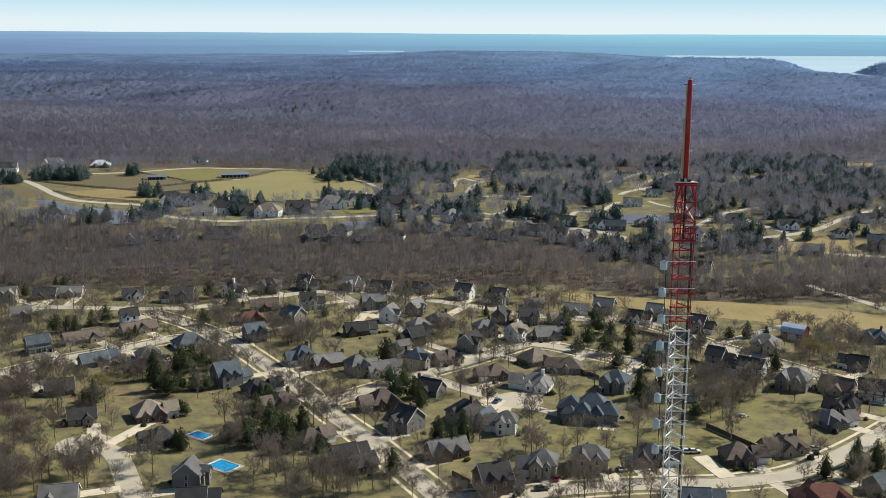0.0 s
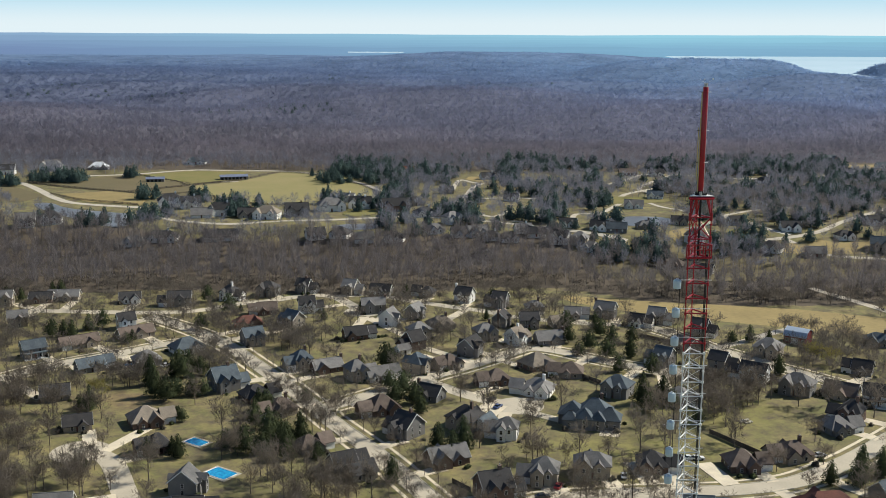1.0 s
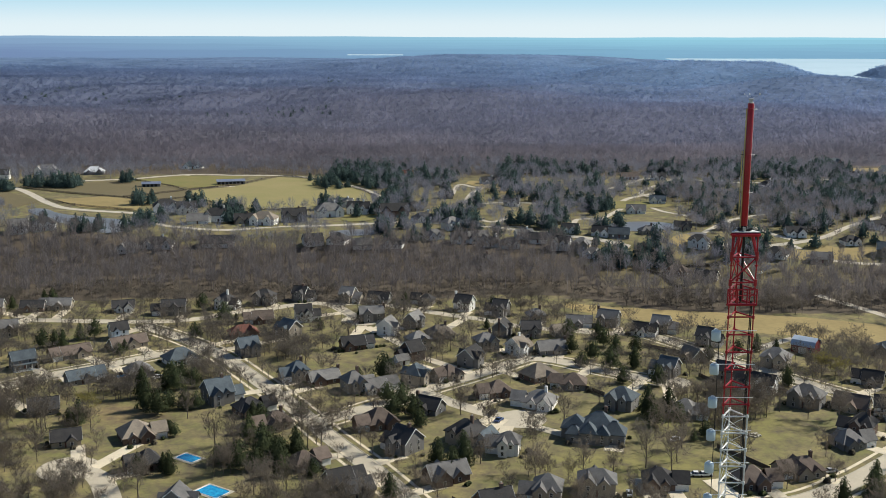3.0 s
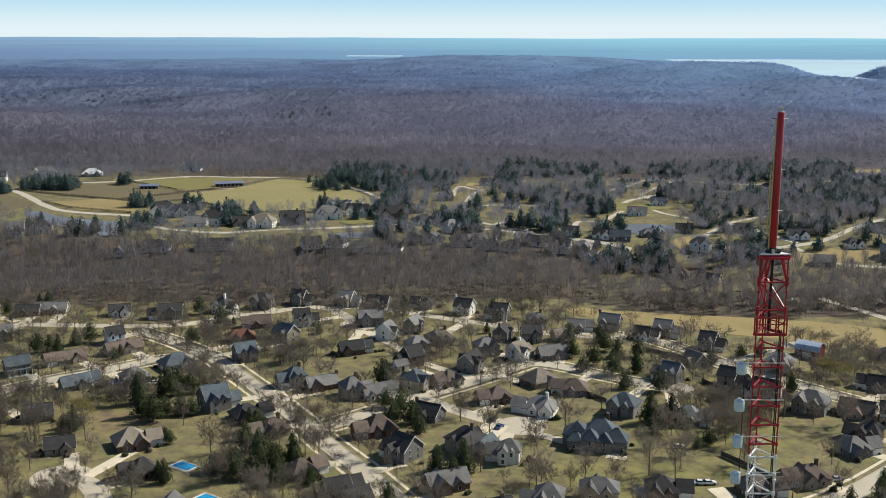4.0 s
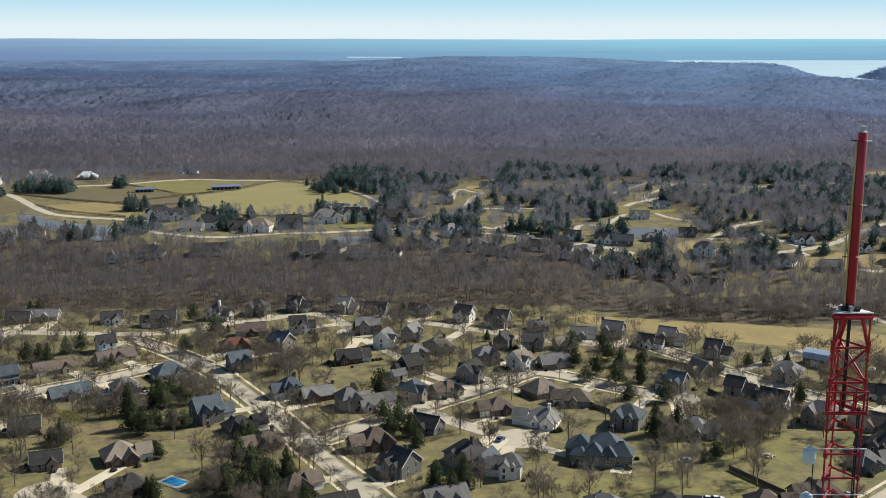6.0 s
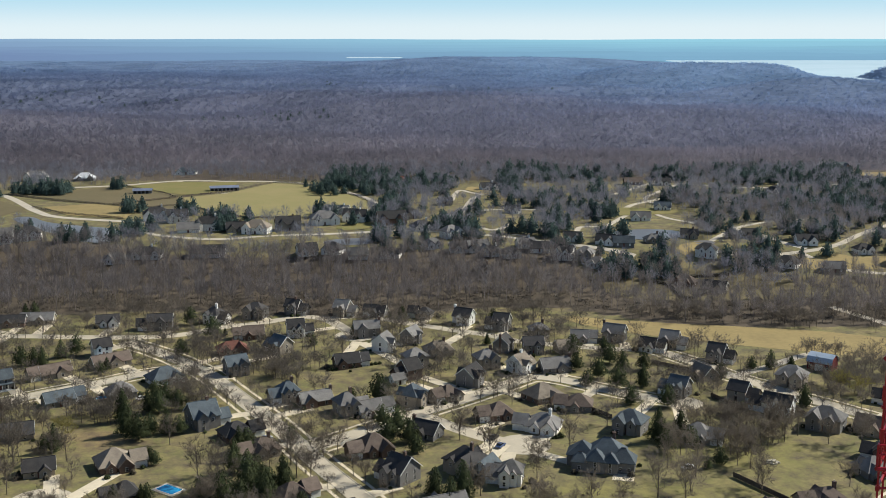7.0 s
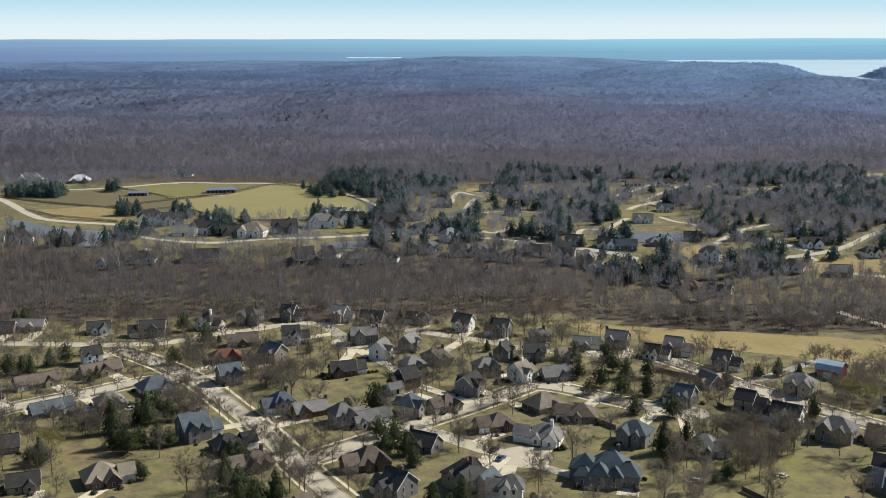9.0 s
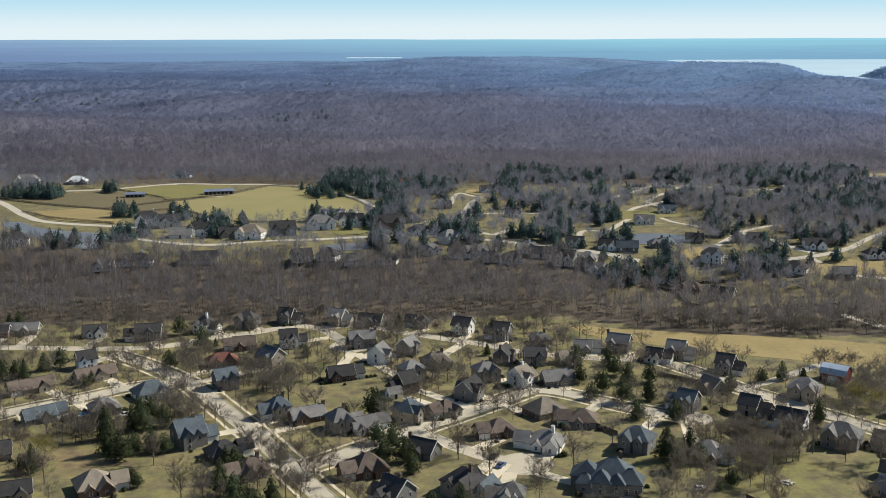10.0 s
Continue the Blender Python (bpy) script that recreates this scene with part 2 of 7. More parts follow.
def turned(profile, sides=14):
    """A body of revolution from (radius, height) pairs."""
    v, f = [], []
    for r, z in profile:
        v += [(r * math.cos(k * math.tau / sides), r * math.sin(k * math.tau / sides), z) for k in range(sides)]
    for j in range(len(profile) - 1):
        f += [(j * sides + k, j * sides + (k + 1) % sides, (j + 1) * sides + (k + 1) % sides, (j + 1) * sides + k) for k in range(sides)]
    f += [tuple(range(sides))[::-1], tuple(range((len(profile) - 1) * sides, len(profile) * sides))]
    return v, f


# ---- the lie of the land ----


def ease(a, b, v):
    v = np.clip((np.asarray(v, float) - a) / (b - a), 0, 1)
    return v * v * (3 - 2 * v)


def swell(x, y):
    """Slow rolling of the far country."""
    return (np.sin(x / 310 + 1.3) * np.sin(y / 270 + 0.4) + 0.6 * np.sin(x / 190 + y / 130) + 0.45 * np.sin(x / 117 - y / 71 + 2))


def shore(side):
    """How far off the reservoir's near shore lies, by bearing."""
    return np.interp(side, (0.20, 0.225, 0.28, 0.33, 0.38, 0.47), (4890, 4400, 3650, 3240, 2930, 2900))


def height(x, y):
    x, y = np.asarray(x, float), np.asarray(y, float)
    h = 12 * ease(590, 690, y) - 8 * ease(1100, 2200, y)
    h = h + 12.0 * ease(980, 1400, y) * (1 - 0.85 * ease(2300, 2900, y)) * swell(x, y)
    # the lake's basin, with the wooded heads that stand into it
    side = x / np.maximum(y, 1)
    h = h - 9 * ease(0.16, 0.26, side) * ease(1800, 2800, y)
    lake = ease(-40, 60, y - shore(side)) * ease(0.19, 0.21, side)
    h = h * (1 - lake) - 10 * lake
    h = h + np.interp(side, (0.10, 0.16, 0.22, 0.286, 0.30, 0.311, 0.318, 0.326, 0.336, 0.36), (0, 31, 48, 50, 47, 38, 30, 18, 8, 0)) * np.exp(-((y - 3080) / 300) ** 2)
    h = h + 36 * np.interp(side, (-0.16, -0.06, 0.0, 0.08, 0.13, 0.2), (0, 0.62, 1, 1, 0.85, 0.5)) * np.exp(-((y - 3950) / 380) ** 2)
    h = h + 36 * ease(0.18, 0.36, side) * np.exp(-((y - 2250) / 330) ** 2)
    h = h + 12 * ease(-0.05, -0.3, side) * np.exp(-((y - 2900) / 400) ** 2)
    for cx, cy, rx, ry, top in ((1246, 2950, 124, 150, 50), (-900, 4300, 900, 260, 4)):
        h = h + top * np.exp(-np.abs((x - cx) / rx) ** 6 - ((y - cy) / ry) ** 2)
    h = h + 13 * ease(0.295, 0.33, side) * (1 - ease(0.366, 0.377, side)) * np.exp(-((y - 2880) / 200) ** 2)
    # level ground round the ponds
    for ax, ay, bx, by, r, level in ((-283, 757, -205, 685, 24, 11.7), (-66, 674, -47, 674, 17, 11.3), (105, 692, 142, 696, 27, 11.8)):
        s = np.clip(((x - ax) * (bx - ax) + (y - ay) * (by - ay)) / ((bx - ax) ** 2 + (by - ay) ** 2), 0, 1)
        w = 1 - ease(1.0, 2.2, np.hypot(x - ax - s * (bx - ax), y - ay - s * (by - ay)) / r)
        h = h * (1 - w) + level * w
    return h


def wood_front(x):
    return 556 + 0.05 * x + 7 * np.sin(x / 31) - 30 * ease(40, 130, x) - 14 * ease(150, 230, x)


def wood_back(x):
    return 648 + 7 * np.sin(x / 45 + 1) + 12 * ease(-100, -250, x) - 68 * ease(66, 92, x) + 34 * ease(176, 205, x)


def litter(x, y):
    belt = ease(-6, 6, y - wood_front(x)) * (1 - ease(-12, 8, y - wood_back(x)))
    return np.clip(belt * 1.0 + 0.8 * ease(930, 990, y) + 0.31 + 0.02 * ease(640, 670, y), 0, 1)


def tone(x, y):
    """Green lawns above nought, bare brown ones below."""
    out = np.zeros_like(np.asarray(x, float))
    for cx, cy, rx, ry, k in ((106, 368, 30, 30, 1), (-38, 440, 22, 22, -0.7), (44, 335, 34, 18, 0.8), (-116, 380, 24, 18, -1), (-76, 372, 20, 14, -0.5), (60, 380, 30, 22, 0.8), (75, 330, 40, 14, 0.9),
                              (-20, 345, 18, 16, 0.6), (-60, 420, 20, 20, 0.6), (-100, 335, 14, 12, 0.8), (30, 420, 24, 16, 0.7), (130, 450, 30, 22, 0.6), (-150, 470, 40, 20, 0.4), (-20, 480, 30, 16, 0.6), (60, 470, 26, 14, 0.5), (-90, 300, 12, 14, -0.6)):
        out = out + k * np.exp(-((x - cx) / rx) ** 2 - ((y - cy) / ry) ** 2)
    return np.clip(out, -1, 1) * 0.62


ys = np.concatenate([np.linspace(-1500, 200, 18)[:-1], np.arange(200, 1000, 7.0), np.geomspace(1000, 4965, 110)])
us = np.linspace(-1, 1, 181)
X = np.outer(np.maximum(420, 0.47 * ys + 130), us)
X[:, 0], X[:, -1] = -4800, 4800
Y = np.repeat(ys[:, None], len(us), 1)
Z = height(X, Y)
n, m = X.shape
me = bpy.data.meshes.new("ground")
idx = np.arange(n * m).reshape(n, m)
quads = np.stack([idx[:-1, :-1], idx[:-1, 1:], idx[1:, 1:], idx[1:, :-1]], -1).reshape(-1, 4)
me.from_pydata(np.stack([X, Y, Z], -1).reshape(-1, 3).tolist(), [], quads.tolist())
me.attributes.new("litter", "FLOAT", "POINT").data.foreach_set("value", litter(X, Y).ravel())
me.attributes.new("tone", "FLOAT", "POINT").data.foreach_set("value", tone(X, Y).ravel())
me.materials.append(ground_material())
me.polygons.foreach_set("use_smooth", [True] * len(me.polygons))
tagged(new("ground", me), "dry winter grass and brown leaf litter", kind="structure")


def sheet(name, points, material, lift, label="", step=8.0):
    """A level patch that follows the land: an outline of points, filled with a grid that is cut to it."""
    bm = bmesh.new()
    bm.faces.new([bm.verts.new((x, y, 0)) for x, y in points])
    xs, ysp = [p[0] for p in points], [p[1] for p in points]
    for axis, lo, hi in ((Vector((1, 0, 0)), min(xs), max(xs)), (Vector((0, 1, 0)), min(ysp), max(ysp))):
        c = lo + step
        while c < hi:
            bmesh.ops.bisect_plane(bm, geom=bm.verts[:] + bm.edges[:] + bm.faces[:], plane_co=axis * c, plane_no=axis)
            c += step
    for v in bm.verts:
        v.co.z = float(height(v.co.x, v.co.y)) + lift
    me = bpy.data.meshes.new(name)
    bm.to_mesh(me)
    bm.free()
    me.materials.append(material)
    ob = new(name, me)
    ob.data.polygons.foreach_set("use_smooth", [True] * len(me.polygons))
    return tagged(ob, label, kind="structure")


def rounded(points, rounds=2):
    """The outline with its corners cut, again and again."""
    for _ in range(rounds):
        out = []
        for a, b in zip(points, points[1:] + points[:1]):
            out += [(a[0] * 0.75 + b[0] * 0.25, a[1] * 0.75 + b[1] * 0.25), (a[0] * 0.25 + b[0] * 0.75, a[1] * 0.25 + b[1] * 0.75)]
        points = out
    return points


def curve_through(points, step=4.0):
    """A smooth line through the points, as an array."""
    p = np.array([(2 * points[0][0] - points[1][0], 2 * points[0][1] - points[1][1])] + list(points) + [(2 * points[-1][0] - points[-2][0], 2 * points[-1][1] - points[-2][1])], float)
    out = []
    for a, b, c, d in zip(p, p[1:], p[2:], p[3:]):
        k = max(2, int(np.hypot(*(c - b)) / step))
        for t in np.arange(k) / k:
            out.append(0.5 * (2 * b + (c - a) * t + (2 * a - 5 * b + 4 * c - d) * t * t + (3 * b - a - 3 * c + d) * t ** 3))
    return np.array(out + [p[-2]])


def ribbon(line, left, right, z0, z1, bottom=False):
    """A strip beside a line, from left to right of it, its top at z1 and its sides down to z0."""
    d = np.gradient(line, axis=0)
    nrm = np.stack([-d[:, 1], d[:, 0]], 1) / np.hypot(*d.T)[:, None]
    rows = []
    for off, z in ((left, z0), (left, z1), (right, z1), (right, z0)):
        p = line + nrm * off
        rows.append(np.column_stack([p, height(p[:, 0], p[:, 1]) + z]))
    k = len(line)
    v = np.concatenate(rows).tolist()
    f = [(r * k + i, r * k + i + 1, (r + 1) * k + i + 1, (r + 1) * k + i) for r in range(3) for i in range(k - 1)]
    return v, f


STREETS = []


def street(points, width=6.8, walks=True, material=street_mat, name="road", label="pale worn concrete street", keep=True):
    line = curve_through(points)
    if keep:
        STREETS.append((line, width))
    h = width / 2
    z = 0.02 + 0.004 * len(STREETS)
    v, f = ribbon(line, h, -h, z - 0.15, z)
    tagged(new(name, mesh_of(name, v, f, material)), label, kind="structure")
    if walks:
        for s in (1, -1):
            v, f = ribbon(line, s * (h + 0.35), s * h, -0.1, 0.13) if s > 0 else ribbon(line, -h, -h - 0.35, -0.1, 0.13)
            tagged(new("kerb", mesh_of("kerb", v, f, kerb_mat)), "raised concrete kerb", kind="structure")
            a, b = (h + 3.2, h + 2.1) if s > 0 else (-h - 2.1, -h - 3.2)
            v, f = ribbon(line, a, b, -0.1, 0.07)
            tagged(new("pavement", mesh_of("pavement", v, f, concrete)), "narrow pale concrete pavement", kind="structure")
    return line


def bulb(x, y, r):
    """The round head of a dead-end street."""
    v = [(x + r * math.cos(k * math.tau / 40), y + r * math.sin(k * math.tau / 40)) for k in range(40)]
    z = 0.075
    verts = [(a, b, z) for a, b in v] + [(a, b, -0.1) for a, b in v]
    tagged(new("road", mesh_of("road", verts, [tuple(range(40))] + [(k, k + 40, (k + 1) % 40 + 40, (k + 1) % 40) for k in range(40)], street_mat)), "round end of a concrete street", kind="structure")
    STREETS.append((np.array([(x, y)]), 2 * r))


street([(-140.4, 498.3), (-118.5, 479.5), (-95.4, 454.0), (-81.8, 433.2), (-57.5, 393.2), (-39.1, 359.6), (-23.5, 333.3), (-8.0, 304.0), (4, 280), (14, 255)])
street([(-240, 350), (-205, 378), (-173.9, 403.9), (-164.7, 414.9), (-152.7, 426.6), (-133.5, 440.6), (-117.4, 453.6), (-99, 460)])
street([(-45, 371), (-25.8, 389), (-7.6, 407), (10.3, 423.7), (25.4, 438.9), (35.7, 448.0), (47.2, 444.5), (58.6, 435.5), (71.3, 426.4), (90, 416)])
street([(-9, 406.1), (4.0, 392), (16.6, 381), (25, 377)], walks=False)
street([(-2, 290), (18.7, 293.2), (35.7, 297.3), (52.9, 300.4), (69.9, 302.0), (87.0, 303.5), (106.0, 309.5), (124.7, 323.1), (141.1, 337.8), (165, 361), (200, 395)])
street([(-118, 332), (-106.1, 325.0), (-95.3, 303.0), (-88, 285), (-80, 255)], walks=False, width=7.5)
street([(-200, 508), (-142.8, 505.0), (-118.3, 509.6), (-103.9, 521.0), (-85.0, 530.2), (-68.7, 540.8), (-55.6, 536.7), (-45.3, 519.7), (-33.8, 500.3)], walks=False, width=6.5)
street([(-55, 538), (-37.0, 541.5), (-15.4, 528.7), (5.0, 517.4), (22.1, 508.3), (32, 500), (60, 490), (92, 484.5)], width=6.0, walks=False)
street([(92.3, 484.5), (105.4, 465.5), (114.1, 450.0), (122.9, 439.4), (133.6, 424.8), (142.6, 414.0), (151.6, 403.0), (172, 380)])
bulb(27, 376, 9.0)
bulb(-117, 331, 9.5)
bulb(-40, 508, 8.5)
bulb(89, 417, 7)
street([(114.1, 448.0), (133.3, 461.7), (150.2, 475.5), (164.3, 484.0)], 4.5, False, gravel, "road", "pale gravel farm lane", False)
street([(193.2, 560.3), (201.7, 541.7), (214.7, 512), (225, 480)], 5.0, False, gravel, "road", "narrow pale lane through woods", False)
street([(150, 655), (180, 650), (207, 655), (235.1, 669.1), (265.2, 703.4), (309.3, 750.7), (380, 830)], 4.2, False, gravel, "road", "pale country road")
street([(-400, 905), (-337.0, 858.6), (-284.4, 785.5), (-259.4, 759.8), (-214.7, 743.5), (-190, 737)], 6, False, gravel, "road", "pale gravel lane")
street([(-300, 900), (-261.9, 912.8), (-220.3, 940.6), (-180, 938), (-140.7, 935.7), (-109.3, 918.1), (-66.5, 860.8), (-48, 815)], 6, False, gravel, "road", "pale gravel lane")
street([(-205.0, 736.4), (-179.4, 696.0), (-139.4, 680.0), (-104.8, 689.5), (-54.6, 701.5), (-17.6, 706.9), (30, 690), (70, 668), (110, 645)], 4.5, False, gravel, "road", "pale residential lane")
street([(104, 721), (132.6, 778.9), (158, 805), (151.8, 842.4), (196, 925)], 3.8, False, gravel, "road", "pale residential lane")
street([(-220.3, 938), (-205, 905), (-185, 873), (-150, 872), (-110, 890)], 4, False, gravel, "road", "pale farm track")

street([(15, 790), (22, 840), (34, 880), (30, 915)], 3.8, False, gravel, "road", "pale residential lane")
street([(-10, 706), (-4, 740), (10, 775), (45, 790), (90, 782), (132, 779)], 3.6, False, gravel, "road", "pale residential lane")
street([(60, 672), (80, 690), (88, 720), (104, 721)], 3.6, False, gravel, "road", "pale residential lane")
street([(150, 655), (170, 690), (190, 720), (225, 745), (262, 752)], 3.6, False, gravel, "road", "pale residential lane")
street([(196, 925), (235, 900), (290, 905), (345, 930), (400, 955)], 4.5, False, gravel, "road", "pale residential lane")
street([(207, 655), (222, 630), (250, 622), (290, 618)], 3.6, False, gravel, "road", "pale residential lane")
street([(6.5, 831.2), (9.4, 866.4), (14.1, 885.2), (21.0, 872.6), (29.5, 863.5)], 3.6, False, gravel, "road", "pale residential lane")
street([(22.5, 721.4), (27.9, 711.0), (32.9, 709.0), (39.2, 719.4), (44.4, 732.3)], 3.8, False, gravel, "road", "pale residential lane")
street([(42.4, 693.0), (49.1, 689.2), (54.6, 678.3), (58.5, 664.4)], 3.6, False, gravel, "road", "pale residential lane")
street([(129.1, 860.9), (143.5, 879.4), (164.3, 915.6), (181.0, 929.5)], 4.0, False, gravel, "road", "pale residential lane")
street([(124.7, 784.0), (136.3, 809.9), (153.0, 829.1), (165.9, 843.3)], 4.2, False, gravel, "road", "pale residential lane")
street([(142.6, 781.6), (150.4, 752.9), (160.4, 739.3), (171.3, 722.0)], 3.6, False, gravel, "road", "pale residential lane")
street([(216.8, 835.0), (235.3, 849.5), (257.1, 876.8)], 3.8, False, gravel, "road", "pale residential lane")
street([(184.7, 711.6), (195.0, 691.7), (202.6, 672.5), (213.2, 660.7)], 4.2, False, gravel, "road", "pale residential lane")
street([(223.7, 1039.9), (236.1, 1057.9), (252.3, 1081.3)], 3.6, False, gravel, "road", "pale residential lane")

# fields, meadows and lawns
sheet("meadow", [(-166, 868), (-140, 925), (-106, 910), (-66, 855), (-42, 795), (-89, 752), (-142, 760), (-185, 815), (-195, 845)], GRASS["pasture"], 0.25, "pale green mown pasture")
sheet("meadow", [(-255, 905), (-222, 934), (-170, 930), (-166, 876), (-200, 860)], GRASS["lawn"], 0.25, "fenced green pasture")
sheet("meadow", [(-330, 858), (-265, 905), (-212, 862), (-200, 845), (-240, 812), (-290, 832)], GRASS["olive"], 0.25, "olive winter pasture")
sheet("meadow", [(-200, 843), (-170, 870), (-192, 815), (-150, 772), (-205, 790), (-240, 808)], GRASS["olive"], 0.22, "olive winter pasture")
sheet("meadow", [(-284, 800), (-255, 815), (-215, 795), (-212, 752), (-255, 766)], GRASS["straw"], 0.25, "straw-coloured meadow")
sheet("meadow", [(-420, 850), (-345, 850), (-292, 790), (-300, 765), (-420, 790)], GRASS["olive"], 0.25, "olive winter pasture")
sheet("meadow", rounded([(52, 545), (95, 531), (140, 523), (185, 512), (240, 480), (250, 450), (200, 462), (170, 478), (130, 492), (100, 505), (70, 520)], 1), GRASS["straw"], 0.10, "straw-coloured open meadow")
sheet("meadow", rounded([(84, 630), (130, 632), (180, 624), (232, 612), (238, 590), (172, 576), (120, 572), (86, 580)], 1), GRASS["olive"], 0.2, "dim green lawn under tall bare trees")
sheet("meadow", rounded([(200, 645), (240, 648), (275, 650), (265, 630), (195, 628)], 1), GRASS["straw"], 0.2, "straw-coloured meadow")
sheet("meadow", rounded([(55, 770), (120, 760), (170, 775), (150, 800), (70, 790)], 1), GRASS["lawn"], 0.25, "dry winter lawn")
sheet("meadow", rounded([(10, 900), (40, 850), (45, 830), (70, 860), (50, 910)], 1), GRASS["straw"], 0.25, "dry winter lawn")
sheet("meadow", rounded([(134, 646), (140, 665), (155, 670), (162, 659), (157, 646)], 1), GRASS["straw"], 0.28, "straw-coloured lawn under tall bare trees")
sheet("meadow", rounded([(-92, 898), (-92, 925), (-78, 928), (-69, 898), (-73, 878)], 1), GRASS["lawn"], 0.28, "green paddock between dark pines")
sheet("meadow", rounded([(-58, 854), (-56, 882), (-44, 879), (-41, 851)], 1), GRASS["lawn"], 0.28, "green paddock between dark pines")
sheet("meadow", rounded([(-68, 707), (-68, 741), (-55, 754), (-45, 741), (-45, 711)], 1), GRASS["lawn"], 0.28, "green front lawns of large houses")
sheet("meadow", rounded([(-133, 690), (-134, 710), (-125, 715), (-102, 706), (-94, 696), (-113, 687)], 1), GRASS["lawn"], 0.28, "green front lawns of large houses")
sheet("meadow", rounded([(203, 624), (212, 647), (227, 653), (238, 646), (228, 627)], 1), GRASS["straw"], 0.28, "pale dry meadow by a road")
sheet("meadow", rounded([(352, 962), (350, 990), (385, 997), (432, 997), (430, 968), (390, 958)], 1), GRASS["straw"], 0.28, "pale sandy bank before a forest")

# ponds and lakes
for pts in ([(-292, 757), (-278, 763), (-261, 738), (-229, 723), (-204, 715), (-196, 682), (-200, 668), (-212, 668), (-224, 683), (-244, 700), (-266, 722)],
            [(-72, 676), (-57, 685), (-41, 683), (-41, 666), (-55, 662), (-70, 665)],
            [(96.2, 692.6), (117.6, 713.5), (148.9, 709.8), (148.3, 684.8), (119.3, 673.1)],
            [(148, 672), (160, 676), (162, 664), (150, 660)]):
    cx, cy = np.mean(pts, 0)
    zc = float(height(cx, cy)) + 0.2
    out = rounded(pts, 3)
    v = [(x, y, max(zc, float(height(x, y)) + 0.2)) for x, y in out]
    tagged(new("pond", mesh_of("pond", v, [tuple(range(len(v)))], water_mat)), "still grey-blue pond", kind="structure")
LEVEL = 14.0
near = [(k * (float(shore(k)) - 90), float(shore(k)) - 90, LEVEL) for k in (0.2, 0.225, 0.25, 0.28, 0.305, 0.33, 0.355, 0.38, 0.41, 0.44, 0.47, 0.62)]
far = [(k * 4892, 4892, LEVEL) for k in (0.62, 0.5, 0.4, 0.3, 0.2002)]
tagged(new("lake", mesh_of("lake", near + far, [tuple(range(len(near) + len(far)))], lake_glare_mat)), "wide pale reservoir", kind="structure")
STRIP = 29.0
tagged(new("lake", mesh_of("lake", [(-410, 4700, STRIP), (-174, 4700, STRIP), (-180, 4888, STRIP), (-424, 4888, STRIP)], [(0, 1, 2, 3)], lake_glare_mat)), "narrow strip of far lake", kind="structure")


# blue ridges at the edge of sight
def ridge(y, z0, top, amp, seed, colour):
    m = mat("hazy_ridge", colour, tuple(c * 0.94 for c in colour), size=400, fine=60)
    xs = np.linspace(-2700, 2700, 240)
    rs = np.random.RandomState(seed)
    prof = sum(a * np.sin(xs / w + rs.rand() * 6) for a, w in ((0.5, 620), (0.3, 260), (0.2, 110), (0.08, 37)))
    zt = top + amp * prof
    yb = y + 12 * np.sin(xs / 200)
    v = [(x, b, z0) for x, b in zip(xs, yb)] + [(x, b + 14, z) for x, b, z in zip(xs, yb, zt)] + [(x, b + 22, z0) for x, b in zip(xs, yb)]
    k = len(xs)
    f = [(r * k + i, r * k + i + 1, (r + 1) * k + i + 1, (r + 1) * k + i) for r in range(2) for i in range(k - 1)]
    # emission stands in for light the air scatters, paler and greener towards the sun
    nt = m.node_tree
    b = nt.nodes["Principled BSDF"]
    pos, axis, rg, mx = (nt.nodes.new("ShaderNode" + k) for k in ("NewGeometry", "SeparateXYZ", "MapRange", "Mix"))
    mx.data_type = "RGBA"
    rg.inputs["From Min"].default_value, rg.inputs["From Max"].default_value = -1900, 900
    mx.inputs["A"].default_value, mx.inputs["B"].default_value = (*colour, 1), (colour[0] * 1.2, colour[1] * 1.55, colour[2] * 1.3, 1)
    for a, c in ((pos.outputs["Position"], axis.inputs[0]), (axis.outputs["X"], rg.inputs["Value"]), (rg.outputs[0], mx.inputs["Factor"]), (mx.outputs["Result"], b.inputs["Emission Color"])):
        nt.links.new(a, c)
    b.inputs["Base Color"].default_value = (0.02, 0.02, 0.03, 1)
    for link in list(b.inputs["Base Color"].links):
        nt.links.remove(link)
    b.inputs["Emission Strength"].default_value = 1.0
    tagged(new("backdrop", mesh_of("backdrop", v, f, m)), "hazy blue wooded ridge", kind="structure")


# haze is painted in as a glow, paler on each farther ridge
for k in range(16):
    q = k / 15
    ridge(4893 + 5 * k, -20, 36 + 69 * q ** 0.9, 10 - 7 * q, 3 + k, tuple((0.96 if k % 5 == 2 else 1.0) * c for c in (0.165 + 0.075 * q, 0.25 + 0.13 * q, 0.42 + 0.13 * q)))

# ---- trees ----


